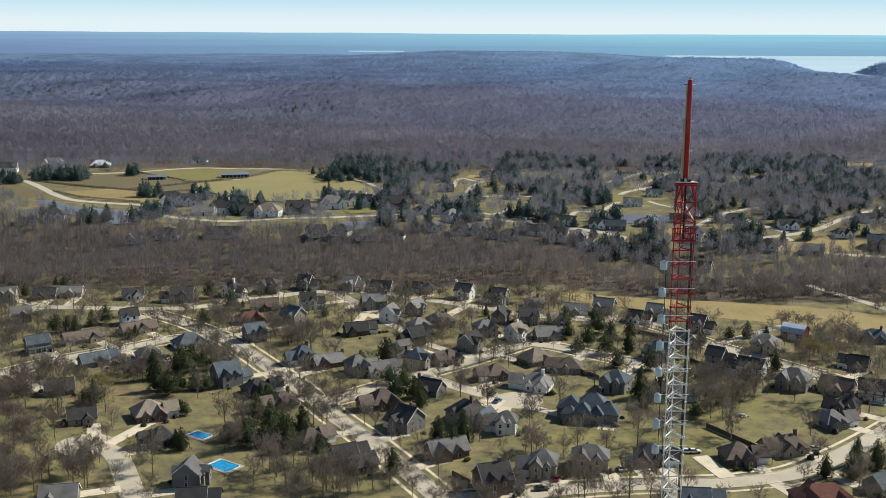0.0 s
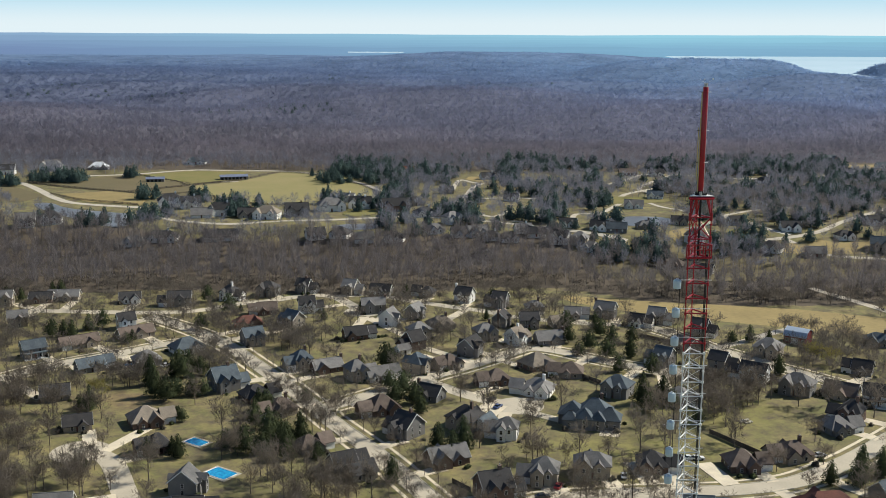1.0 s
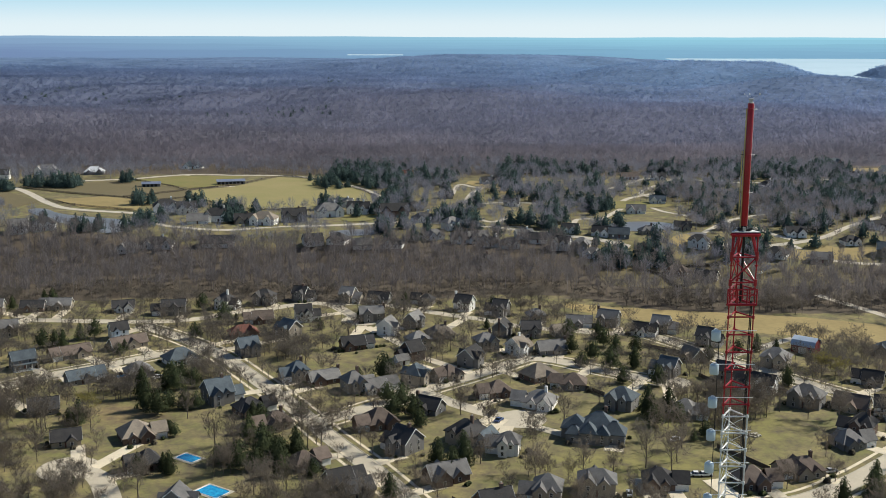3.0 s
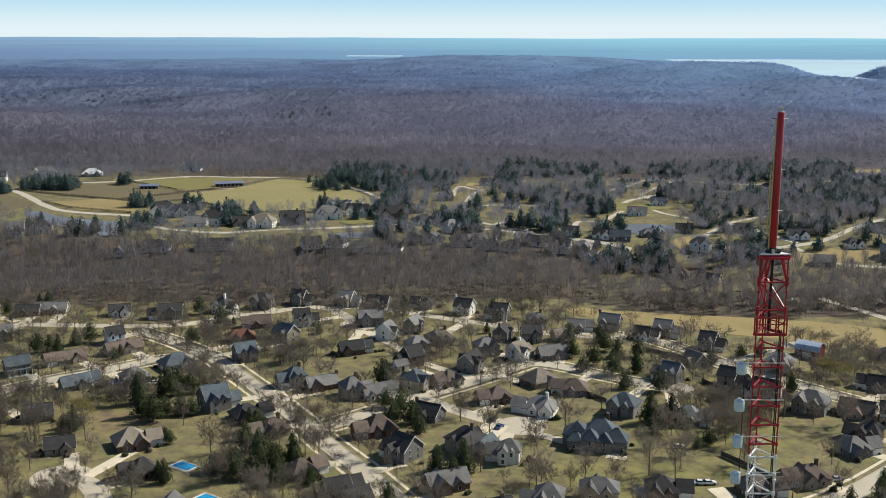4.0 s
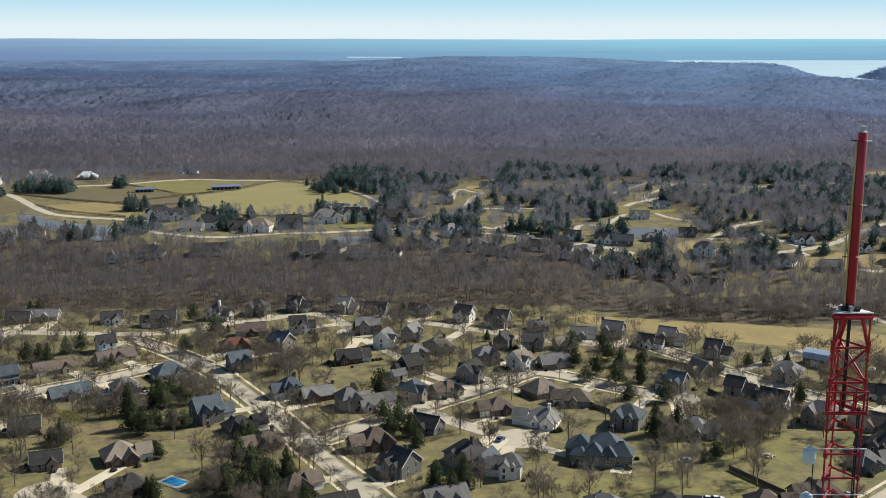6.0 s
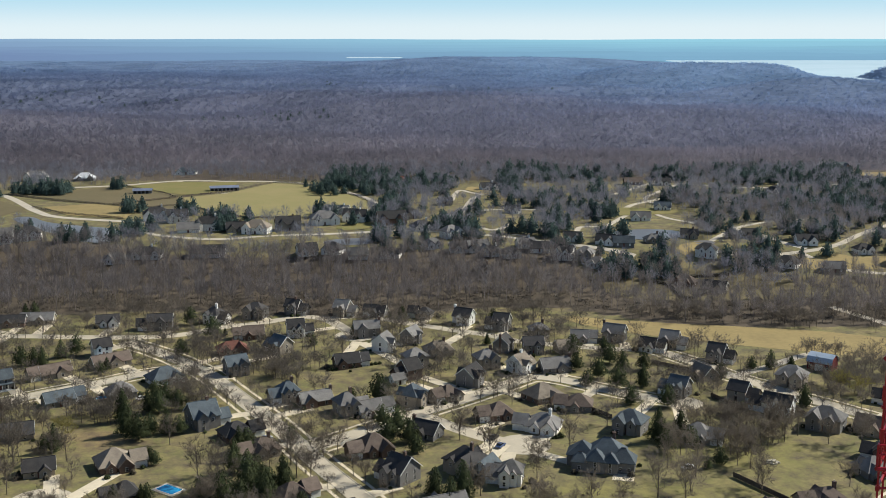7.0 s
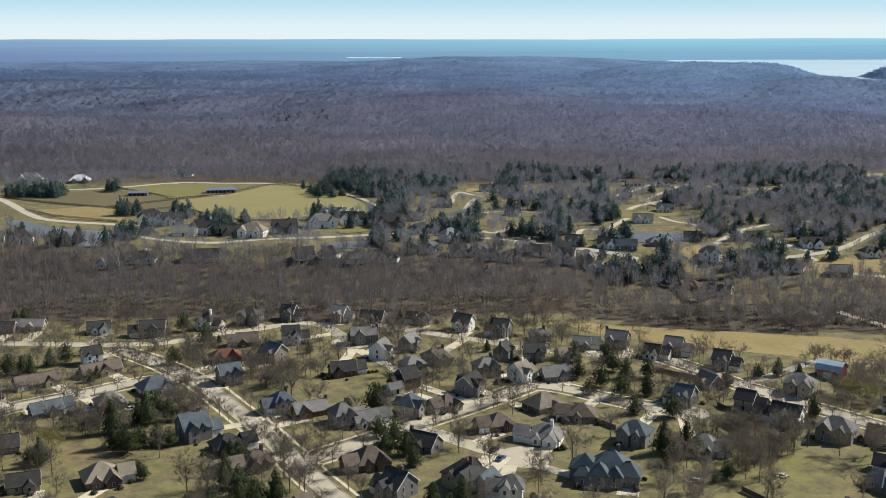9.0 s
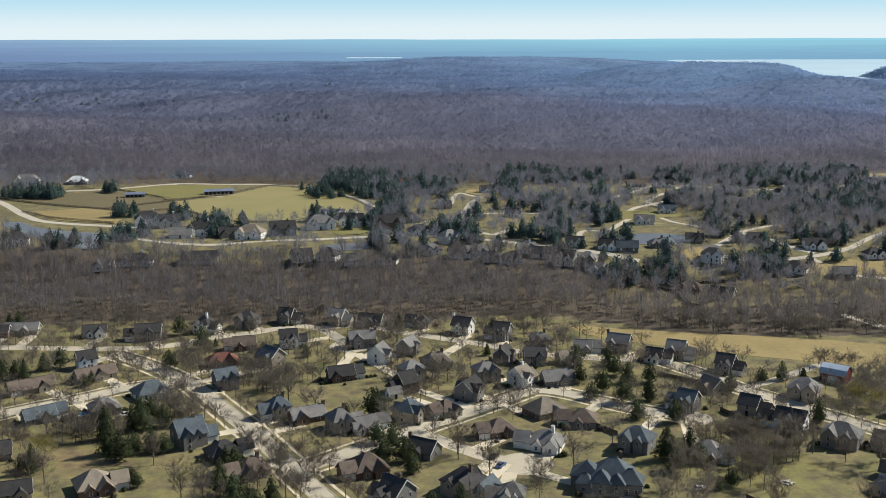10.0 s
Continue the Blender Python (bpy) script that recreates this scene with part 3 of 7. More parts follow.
def spikes(a, b, r, sides=3):
    """Many thin tapering twigs from points a to points b (arrays), with radius r at the foot."""
    a, b = np.asarray(a, float), np.asarray(b, float)
    d = b - a
    d = d / np.maximum(np.linalg.norm(d, axis=1), 1e-6)[:, None]
    ref = np.where(np.abs(d[:, 2:3]) < 0.9, [[0, 0, 1.0]], [[1.0, 0, 0]])
    u = np.cross(d, ref)
    u /= np.linalg.norm(u, axis=1)[:, None]
    w = np.cross(d, u)
    r = np.broadcast_to(np.asarray(r, float), (len(a),))[:, None]
    ring = [a + r * (math.cos(k * math.tau / sides) * u + math.sin(k * math.tau / sides) * w) for k in range(sides)]
    v = np.stack(ring + [b], 1).reshape(-1, 3)
    k = sides + 1
    base = (np.arange(len(a)) * k)[:, None, None]
    f = base + np.array([[j, (j + 1) % sides, sides] for j in range(sides)])[None]
    return v, f.reshape(-1, 3)


def blades(a, b, r, rs):
    """The same, far off: slivers, each one triangle, turned every way."""
    a, b = np.asarray(a, float), np.asarray(b, float)
    u = np.cross(b - a, rs.normal(0, 1, a.shape))
    u /= np.maximum(np.linalg.norm(u, axis=1), 1e-6)[:, None]
    r = np.broadcast_to(np.asarray(r, float), (len(a),))[:, None]
    v = np.stack([a - r * u, a + r * u, b], 1).reshape(-1, 3)
    return v, np.arange(len(v)).reshape(-1, 3)


def stack(*pieces):
    vs, fs, k = [], [], 0
    for v, f in pieces:
        vs.append(np.asarray(v, float))
        fs.append(np.asarray(f) + k)
        k += len(v)
    return np.concatenate(vs), np.concatenate(fs)


def tri_mesh(name, v, f, material):
    me = bpy.data.meshes.new(name)
    me.vertices.add(len(v))
    me.vertices.foreach_set("co", np.ascontiguousarray(v, dtype=np.float32).ravel())
    me.loops.add(3 * len(f))
    me.polygons.add(len(f))
    me.polygons.foreach_set("loop_start", np.arange(0, 3 * len(f), 3, dtype=np.int32))
    me.loops.foreach_set("vertex_index", np.ascontiguousarray(f, dtype=np.int32).ravel())
    me.materials.append(material)
    me.update(calc_edges=True)
    return me


def bare_tree(seed, tall=10.0, spread=4.0, limbs=9, boughs=5, twigs=6, thick=0.05, up=0.5):
    """Trunk and crown of a leafless tree: limbs that fork into boughs, and boughs that end in sprays of twigs."""
    rs = np.random.RandomState(seed)
    th = tall * rs.uniform(0.12, 0.18)
    lead = np.array([rs.uniform(-0.3, 0.3), rs.uniform(-0.3, 0.3), tall * 0.62])
    r0 = 0.0125 * tall
    trunk = stack(*[(np.array(v), np.array([t for q in f for t in ((q[0], q[1], q[2]), (q[0], q[2], q[3]))]))
                    for v, f in (tube((0, 0, -0.3), (0, 0, th), r0 * 1.2, r0, 5, False), tube((0, 0, th), tuple(lead), r0, r0 * 0.4, 5, False))])
    la, lb, ba, bb, ta, tb = [], [], [], [], [], []
    for i in range(limbs):
        s = th + (lead[2] - th) * (i / limbs) ** 0.9
        a = np.array([lead[0] * s / lead[2], lead[1] * s / lead[2], s])
        ang = i * 2.4 + rs.uniform(-0.4, 0.4)
        reach = spread * rs.uniform(0.75, 1.15) * (1.0 - 0.5 * (s / tall))
        rise = (tall - s) * rs.uniform(0.15, 0.85) * up * 1.6
        b = a + [reach * math.cos(ang), reach * math.sin(ang), rise]
        la.append(a), lb.append(b)
        for j in range(boughs):
            q = rs.uniform(0.15, 1.0)
            c = a + (b - a) * q
            ln = spread * rs.uniform(0.25, 0.5)
            dv = rs.normal(0, 1, 3) * 0.75 + (b - a) / np.linalg.norm(b - a) * 0.55 + [0, 0, 0.4]
            e = c + dv / np.linalg.norm(dv) * ln
            ba.append(c), bb.append(e)
            for _ in range(twigs):
                g = c + (e - c) * rs.uniform(0.25, 1.0)
                dv = rs.normal(0, 1, 3) * 0.6 + (e - c) / ln * 0.7 + [0, 0, 0.35]
                ta.append(g), tb.append(g + dv / np.linalg.norm(dv) * spread * rs.uniform(0.16, 0.36))
    crown = [spikes(la, lb, r0 * 0.38), blades(ba, bb, max(thick, r0 * 0.15), rs)]
    if twigs:
        crown.append(blades(ta, tb, thick * 0.75, rs))
    return trunk, stack(*crown)


def brush_tree(seed, tall, spread, count, r, trunk=0.14, light=False):
    """A light leafless tree: one slim stem and a full head of fine upward sprays."""
    rs = np.random.RandomState(seed)
    th = 0.28 * tall
    z = rs.uniform(0.30, 0.72, count) * tall
    ang = rs.uniform(0, math.tau, count)
    a = np.column_stack([0.22 * spread * np.cos(ang) * rs.rand(count), 0.22 * spread * np.sin(ang) * rs.rand(count), z])
    lat = rs.uniform(-0.35, 1.0, count)
    out = np.sqrt(np.clip(1 - lat ** 2, 0.05, 1)) * rs.uniform(0.75, 1.1, count)
    ang2 = ang + rs.normal(0, 0.35, count)
    b = np.column_stack([spread * out * np.cos(ang2), spread * out * np.sin(ang2), tall * (0.62 + 0.38 * lat * rs.uniform(0.8, 1.05, count))])
    b[:, 2] = np.maximum(b[:, 2], a[:, 2] - 0.5)
    stem = spikes([[0, 0, -0.4]], [[rs.uniform(-0.4, 0.4), rs.uniform(-0.4, 0.4), 0.9 * tall]], trunk)
    # a sliver widens to the middle of its reach, as a spray of twigs does
    w = r * rs.uniform(0.6, 1.3, count)
    if light:
        return stack(stem, blades(a + 0.25 * (b - a), b, w, rs))
    m = a + (b - a) * rs.uniform(0.35, 0.6, count)[:, None]
    return stack(stem, blades(m, a, w, rs), blades(m, b, w, rs))


def sprays(seed, tall, spread, count, size, point=0.7, foot=0.1, light=False):
    """An evergreen in full needle: a stem, a dense heart and ragged sprays of needles that face outwards."""
    rs = np.random.RandomState(seed)
    trunk = tube((0, 0, -0.3), (0, 0, tall * 0.9), tall * 0.018, 0.04, 5, False)
    trunk = (np.array(trunk[0]), np.array([t for q in trunk[1] for t in ((q[0], q[1], q[2]), (q[0], q[2], q[3]))]))
    s = 1 - np.sqrt(rs.uniform(0.0005, 1, count))
    ang = rs.uniform(0, math.tau, count)
    lobe = 1 + 0.16 * np.sin(3 * ang + 9 * s + seed) + 0.13 * np.sin(5 * ang - 17 * s) + 0.12 * np.sin(31 * s + 2 * ang)
    out = spread * (1 - s) ** point * lobe * rs.uniform(0.78, 1.03, count)
    c = np.stack([out * np.cos(ang), out * np.sin(ang), tall * (foot + (0.97 - foot) * s)], 1)
    n = np.stack([np.cos(ang), np.sin(ang), np.full(count, 0.55)], 1) + rs.normal(0, 0.34, (count, 3))
    n /= np.linalg.norm(n, axis=1)[:, None]
    down = np.stack([0.5 * np.cos(ang), 0.5 * np.sin(ang), np.full(count, -0.5)], 1) + rs.normal(0, 0.6, (count, 3))
    u = down - n * np.sum(down * n, 1)[:, None]
    u /= np.linalg.norm(u, axis=1)[:, None]
    w = np.cross(n, u)
    a = (size * rs.uniform(0.6, 1.35, count))[:, None]
    b = a * rs.uniform(0.4, 0.7, (count, 1))
    if light:   # far off: one sliver a spray
        v = np.stack([c + a * u, c - a * u + b * w, c - a * u - b * w], 1).reshape(-1, 3)
        f = np.arange(3 * count).reshape(-1, 3)
    else:
        v = np.stack([c + a * u, c + b * w, c - a * u, c - b * w], 1).reshape(-1, 3)
        k = (np.arange(count) * 4)[:, None, None]
        f = (k + np.array([[0, 1, 2], [0, 2, 3]])[None]).reshape(-1, 3)
    heart = spikes([[0, 0, tall * (foot + 0.02)]], [[0, 0, tall * 0.92]], 0.62 * spread, 6)
    return trunk, stack(heart, (v, f))


def scattered(protos, places, scales, seed):
    """All the copies of some shapes as one pair of arrays."""
    rs = np.random.RandomState(seed)
    pick = rs.randint(0, len(protos), len(places))
    turn = rs.uniform(0, math.tau, len(places))
    vs, fs, k = [], [], 0
    for i, (v, f) in enumerate(protos):
        sel = np.where(pick == i)[0]
        if not len(sel):
            continue
        c, s = np.cos(turn[sel])[:, None], np.sin(turn[sel])[:, None]
        sc = scales[sel][:, None]
        x, y = v[:, 0][None] * sc, v[:, 1][None] * sc
        w = np.stack([x * c - y * s + places[sel, 0:1], x * s + y * c + places[sel, 1:2], v[:, 2][None] * sc + places[sel, 2:3]], -1)
        vs.append(w.reshape(-1, 3))
        fs.append((f[None] + (np.arange(len(sel)) * len(v))[:, None, None] + k).reshape(-1, 3))
        k += len(sel) * len(v)
    return np.concatenate(vs), np.concatenate(fs)


def haze_of(x, y):
    """How much haze is painted on the forest: nought at its near edge, one at the far shore, sooner towards the sun on
    the lake's side.
    """
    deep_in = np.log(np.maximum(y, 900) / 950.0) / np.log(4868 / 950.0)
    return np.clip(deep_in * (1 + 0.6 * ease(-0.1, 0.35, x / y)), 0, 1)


def stuff(name, protos, xy, scales, material, seed, label, category, forest=False):
    xy = np.asarray(xy, float)
    pl = np.column_stack([xy, height(xy[:, 0], xy[:, 1])])
    v, f = scattered(protos, pl, np.asarray(scales, float), seed)
    me = tri_mesh(name, v, f, material)
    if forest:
        # stand carries the haze that is painted in by distance
        me.attributes.new("stand", "FLOAT", "POINT").data.foreach_set("value", haze_of(v[:, 0], v[:, 1]).astype(np.float32))
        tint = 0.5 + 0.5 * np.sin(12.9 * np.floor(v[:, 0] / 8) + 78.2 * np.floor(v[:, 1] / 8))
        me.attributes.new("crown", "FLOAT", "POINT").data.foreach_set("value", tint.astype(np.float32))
    tagged(new(name, me), label, category, kind="stuff")
    return me


def scatter(x0, x1, y0, y1, gap, seed, keep):
    """Jittered places on a grid inside a box, where keep(x, y) holds."""
    rs = np.random.RandomState(seed)
    gx, gy = np.meshgrid(np.arange(x0, x1, gap), np.arange(y0, y1, gap))
    x, y = gx.ravel() + rs.uniform(-0.48, 0.48, gx.size) * gap, gy.ravel() + rs.uniform(-0.48, 0.48, gx.size) * gap
    ok = keep(x, y)
    return np.column_stack([x[ok], y[ok]])


def in_view(x, y, slack=25):
    return np.abs(x) < 0.425 * y + slack


def within(pts, x, y):
    """Whether points lie inside an outline."""
    inside = np.zeros(len(x), bool)
    for (xa, ya), (xb, yb) in zip(pts, pts[1:] + pts[:1]):
        cross = ((ya > y) != (yb > y)) & (x < (xb - xa) * (y - ya) / (yb - ya + 1e-9) + xa)
        inside ^= cross
    return inside


OPEN = [  # open ground that bears no trees
    [(352, 940), (350, 990), (385, 1000), (440, 1000), (430, 940)],
    [(98, 348), (116, 336), (136, 362), (124, 378), (108, 372)], [(-54, 430), (-27, 419), (-17, 445), (-30, 463), (-59, 453)],
    [(-134, 396), (-100, 391), (-94, 370), (-118, 363), (-136, 378)], [(-89, 386), (-62, 379), (-70, 359), (-91, 365)], [(22, 332), (58, 322), (66, 340), (45, 349), (24, 348)],
    [(-345, 850), (-265, 915), (-220, 945), (-140, 942), (-100, 920), (-60, 865), (-36, 792), (-89, 742), (-142, 750), (-205, 725), (-190, 664), (-222, 668), (-300, 745)],
    [(-82, 690), (-42, 692), (-38, 666), (-66, 656)], [(94, 716), (151, 714), (152, 682), (120, 668), (94, 690)],
    [(52, 548), (95, 534), (140, 526), (185, 515), (240, 484), (250, 446), (200, 460), (170, 474), (130, 488), (100, 502), (70, 518)],
    [(-420, 850), (-345, 860), (-292, 790), (-300, 765), (-420, 790)], [(198, 648), (278, 653), (268, 626), (192, 624)],
    [(103, 743), (128, 779), (167, 785), (148, 702), (109, 702)], [(10, 880), (26, 930), (40, 900), (32, 851), (18, 830)],
    [(12, 837), (14, 895), (23, 925), (31, 898), (28, 840)], [(26, 741), (30, 818), (37, 831), (41, 804), (37, 746)], [(97, 711), (106, 750), (120, 779), (132, 789), (126, 733), (115, 699)], [(132, 733), (143, 779), (152, 782), (153, 751), (146, 728)], [(152, 733), (161, 765), (172, 767), (172, 746), (164, 731)], [(134, 646), (140, 665), (155, 670), (162, 659), (157, 646)], [(134, 879), (146, 933), (159, 944), (159, 912), (149, 880)], [(49, 741), (54, 781), (64, 786), (65, 755), (60, 739)], [(232, 850), (248, 896), (261, 906), (255, 874), (244, 850)], [(-92, 898), (-92, 925), (-78, 928), (-69, 898), (-73, 878)], [(-58, 854), (-56, 882), (-44, 879), (-41, 851)], [(-68, 707), (-68, 741), (-55, 754), (-45, 741), (-45, 711)], [(-133, 690), (-134, 710), (-125, 715), (-102, 706), (-94, 696), (-113, 687)], [(203, 624), (212, 647), (227, 653), (238, 646), (228, 627)],
    [(-185, 690), (-140, 673), (-55, 694), (-15, 700), (-15, 714), (-60, 710), (-140, 688), (-190, 710)],
]


def clear(x, y):
    ok = np.ones(len(x), bool)
    for pts in OPEN:
        ok &= ~within(pts, x, y)
    return ok


HOUSES = []


def free(x, y, street_gap=5.5, house_gap=8.5):
    ok = clear(x, y)
    for line, width in STREETS:
        d = np.min(np.hypot(x[:, None] - line[None, :, 0], y[:, None] - line[None, :, 1]), 1)
        ok &= d > width / 2 + street_gap - 2.5
        e = np.min(np.hypot(x[:, None] - line[None, :, 0], y[:, None] - line[None, :, 1] + 8), 1)
        ok &= (e > width / 2 + 2.5) | (y < 600)
    for hx, hy, hr in HOUSES:
        ok &= (np.hypot(x - hx, y - hy) > hr + house_gap - 7) & (np.hypot(x - hx, y - hy + 5.5) > 0.8 * hr + house_gap - 7)
        if hy > 600:   # open lawn on the camera's side, so that the far houses show
            ok &= ((x - hx) / (hr + 1)) ** 2 + ((y - hy + 9) / (hr + 4)) ** 2 > 1
    return ok

# ---- houses ----
FRAME = mesh_of("window", *box(-0.47, -0.05, -0.68, 0.47, 0.04, 0.68), white_trim)
PANE = mesh_of("pane", *joined(box(-0.41, -0.07, 0.03, 0.41, -0.045, 0.62), box(-0.41, -0.07, -0.62, 0.41, -0.045, -0.03)), glass_dark)
DOOR = mesh_of("door", *box(-0.5, -0.07, 0, 0.5, 0.03, 2.1), door_paint)
GARAGE = mesh_of("garage_door", *joined(box(-2.0, -0.06, 0, 2.0, 0.03, 2.1), *[box(-1.95, -0.09, 0.06 + 0.5 * k, 1.95, -0.05, 0.52 + 0.5 * k) for k in range(4)]), white_trim)


def gable_body(w, d, h, rise):
    x, y = w / 2, d / 2
    v = [(-x, -y, -0.6), (x, -y, -0.6), (x, y, -0.6), (-x, y, -0.6), (-x, -y, h), (x, -y, h), (x, y, h), (-x, y, h), (-x, 0, h + rise - 0.12), (x, 0, h + rise - 0.12)]
    return v, [(0, 1, 5, 4), (2, 3, 7, 6), (1, 2, 6, 9, 5), (3, 0, 4, 8, 7), (0, 3, 2, 1), (4, 5, 9, 8), (8, 9, 6, 7)]


def gable_roof(w, d, h, rise, over=0.45, thick=0.22):
    """Two thick slopes that meet at the ridge along x."""
    x, y = w / 2 + over, d / 2 + over
    low = h - rise * over / (d / 2)
    v = []
    for t in (0, thick):
        v += [(-x, -y, low + t), (x, -y, low + t), (x, 0, h + rise + t), (-x, 0, h + rise + t), (x, y, low + t), (-x, y, low + t)]
    return v, [(6, 7, 8, 9), (9, 8, 10, 11), (0, 3, 2, 1), (3, 5, 4, 2), (0, 1, 7, 6), (4, 5, 11, 10), (1, 2, 8, 7), (2, 4, 10, 8), (5, 3, 9, 11), (3, 0, 6, 9)]


def hip_roof(w, d, h, rise, over=0.5, thick=0.22):
    x, y = w / 2 + over, d / 2 + over
    r = max(0.6, (w - d) / 2)
    v = [(-x, -y, h - 0.2), (x, -y, h - 0.2), (x, y, h - 0.2), (-x, y, h - 0.2), (-x, -y, h + thick - 0.2), (x, -y, h + thick - 0.2), (x, y, h + thick - 0.2), (-x, y, h + thick - 0.2), (-r, 0, h + rise), (r, 0, h + rise)]
    return v, [(0, 3, 2, 1), (0, 1, 5, 4), (1, 2, 6, 5), (2, 3, 7, 6), (3, 0, 4, 7), (4, 5, 9, 8), (6, 7, 8, 9), (5, 6, 9), (7, 4, 8)]


def swap(verts_faces, m):
    v, f = verts_faces
    return [tuple(m @ Vector(p)) for p in v], f


def ridge_tiles(w, z, over=0.4):
    return box(-w / 2 - over, -0.12, z + 0.12, w / 2 + over, 0.12, z + 0.28)


def openings(ob, at_y, x0, x1, floors, side=1, m=None, panes=True, gap=2.9):
    """Rows of windows along a wall that faces -y in the pose m."""
    m = m or Matrix()
    k = max(1, int((x1 - x0) / gap))
    for fl in range(floors):
        for i in range(k):
            xx = x0 + (x1 - x0) * (i + 0.5) / k
            wnd = part("window", FRAME, ob, m @ pose(xx, at_y, 1.25 + 2.05 * fl))
            if panes:
                part("pane", PANE, wnd)


def house(x, y, w, d, yaw, storeys, roof, rc, wc, extra="", panes=True, steep=0.84, group="houses of the suburb"):
    """A house with its ridge along its own x axis and its front towards -y."""
    rs = random.Random(int(x * 7 + y * 13))
    z = float(height(x, y))
    grow = 0.84 if panes else 1.02
    w, d = grow * w, grow * d
    h = 2.05 * storeys + 0.3
    label = "%s house, %s shingle roof, %s" % ("two-storey" if storeys == 2 else "single-storey", WORD[rc], WALLWORD[wc])
    if extra == "chim":
        label += ", chimney"
    ob = thing("house", label, "house", pose(x, y, z, 0, 0, yaw), group)
    HOUSES.append((x, y, 0.5 * math.hypot(w, d)))
    low_wing = extra in ("wing", "") and panes and w > 8.5 and rs.random() < 0.6
    if low_wing:
        w *= 0.74
    if extra == "wing" and roof == "g" and rs.random() < 0.5:
        roof = "h"
    rise = steep * d / 2
    wallm, roofm = WALL[wc], ROOF[rc]
    if roof == "h":
        part("wall", mesh_of("wall", *box(-w / 2, -d / 2, -0.6, w / 2, d / 2, h), wallm), ob)
        part("roof", mesh_of("roof", *hip_roof(w, d, h, rise), roofm), ob)
    else:
        part("wall", mesh_of("wall", *gable_body(w, d, h, rise), wallm), ob)
        rf = part("roof", mesh_of("roof", *gable_roof(w, d, h, rise), roofm), ob)
        part("ridge_cap", mesh_of("ridge_cap", *ridge_tiles(w, h + rise), roofm), rf)
        for s in (-1, 1):   # pale barge boards on the gable ends
            e = 0.46
            bx = s * (w / 2 + e)
            lo = h - rise * e / (d / 2)
            v = [(bx - 0.03, -d / 2 - e, lo - 0.16), (bx - 0.03, 0, h + rise - 0.16), (bx - 0.03, d / 2 + e, lo - 0.16), (bx - 0.03, d / 2 + e, lo + 0.2), (bx - 0.03, 0, h + rise + 0.2), (bx - 0.03, -d / 2 - e, lo + 0.2)]
            v += [(a + 0.06, b, c) for a, b, c in v]
            part("barge_board", mesh_of("barge_board", v, [(0, 1, 4, 5), (1, 2, 3, 4), (11, 10, 7, 6), (10, 9, 8, 7), (0, 6, 7, 1), (1, 7, 8, 2), (5, 4, 10, 11), (4, 3, 9, 10), (0, 5, 11, 6), (2, 8, 9, 3)], white_trim), ob)
    front0, front1 = -w / 2 + 0.8, w / 2 - 0.8
    if extra == "wing":      # a gabled wing that comes forward, and a dormer gable beside it
        ww, wd = min(0.42 * w, 5.4), 1.9
        sx = rs.choice((-1, 1)) * (w / 2 - ww / 2 - 0.6)
        wr = steep * 1.25 * ww / 2
        length = wd + d / 2
        m = pose(sx, -d / 2 - wd + length / 2, 0, 0, 0, 90)
        part("front_wing", mesh_of("front_wing", *swap(gable_body(length, ww, h - 0.02, wr), m), wallm), ob)
        part("wing_roof", mesh_of("wing_roof", *swap(gable_roof(length, ww, h, wr, 0.35), m), roofm), ob)
        for fl in range(storeys):
            wnd = part("window", FRAME, ob, pose(sx, -d / 2 - wd, 1.25 + 2.05 * fl))
            part("pane", PANE, wnd)
        # a second, smaller gable on the other half of the front, and one at the back
        for dx, dw, dz, back in ((-sx * 0.8, 0.3 * w, -0.3, 1), (sx * 0.3, 0.36 * w, 0.0, -1)):
            dl = d / 2 + 0.8
            dr = steep * 1.2 * dw / 2
            m = pose(dx, back * (-d / 2 - 0.8 + dl / 2), 0, 0, 0, 90 * back)
            part("cross_gable", mesh_of("cross_gable", *swap(gable_body(dl, dw, h + dz - 0.02, dr), m), wallm), ob)
            part("cross_gable_roof", mesh_of("cross_gable_roof", *swap(gable_roof(dl, dw, h + dz, dr, 0.3, 0.18), m), roofm), ob)
            if back == 1:
                wnd = part("window", FRAME, ob, pose(dx, -d / 2 - 0.8, 1.25 + 2.05 * (storeys - 1)))
                part("pane", PANE, wnd)
        front0 = front1 = -sx * 0.1
    if extra == "gar" or low_wing:   # a lower garage at one end
        s = rs.choice((-1, 1))
        gw, gd = (5.4 if extra == "gar" else 0.36 * w + 0.8), min(d, 6.0)
        gw = max(gw, 4.4)
        m = pose(s * (w / 2 + gw / 2 - 0.4), -d / 2 + gd / 2 + 0.6, 0)
        part("garage_wall", mesh_of("garage_wall", *swap(gable_body(gw, gd, 2.7, steep * gd / 2), m), wallm), ob)
        part("garage_roof", mesh_of("garage_roof", *swap(gable_roof(gw, gd, 2.7, steep * gd / 2), m), roofm), ob)
        part("garage_door", GARAGE, ob, pose(s * (w / 2 + gw / 2 - 0.2), -d / 2 + 0.6, 0))
    if extra in ("", "gar", "chim") and panes and w > 7:
        gx, gw2 = rs.uniform(-0.25, 0.25) * w, rs.uniform(0.3, 0.42) * w
        dl = d / 2 + 1.0
        dr = steep * 1.1 * gw2 / 2
        m = pose(gx, -d / 2 - 1.0 + dl / 2, 0, 0, 0, 90)
        part("cross_gable", mesh_of("cross_gable", *swap(gable_body(dl, gw2, h - 0.2, dr), m), wallm), ob)
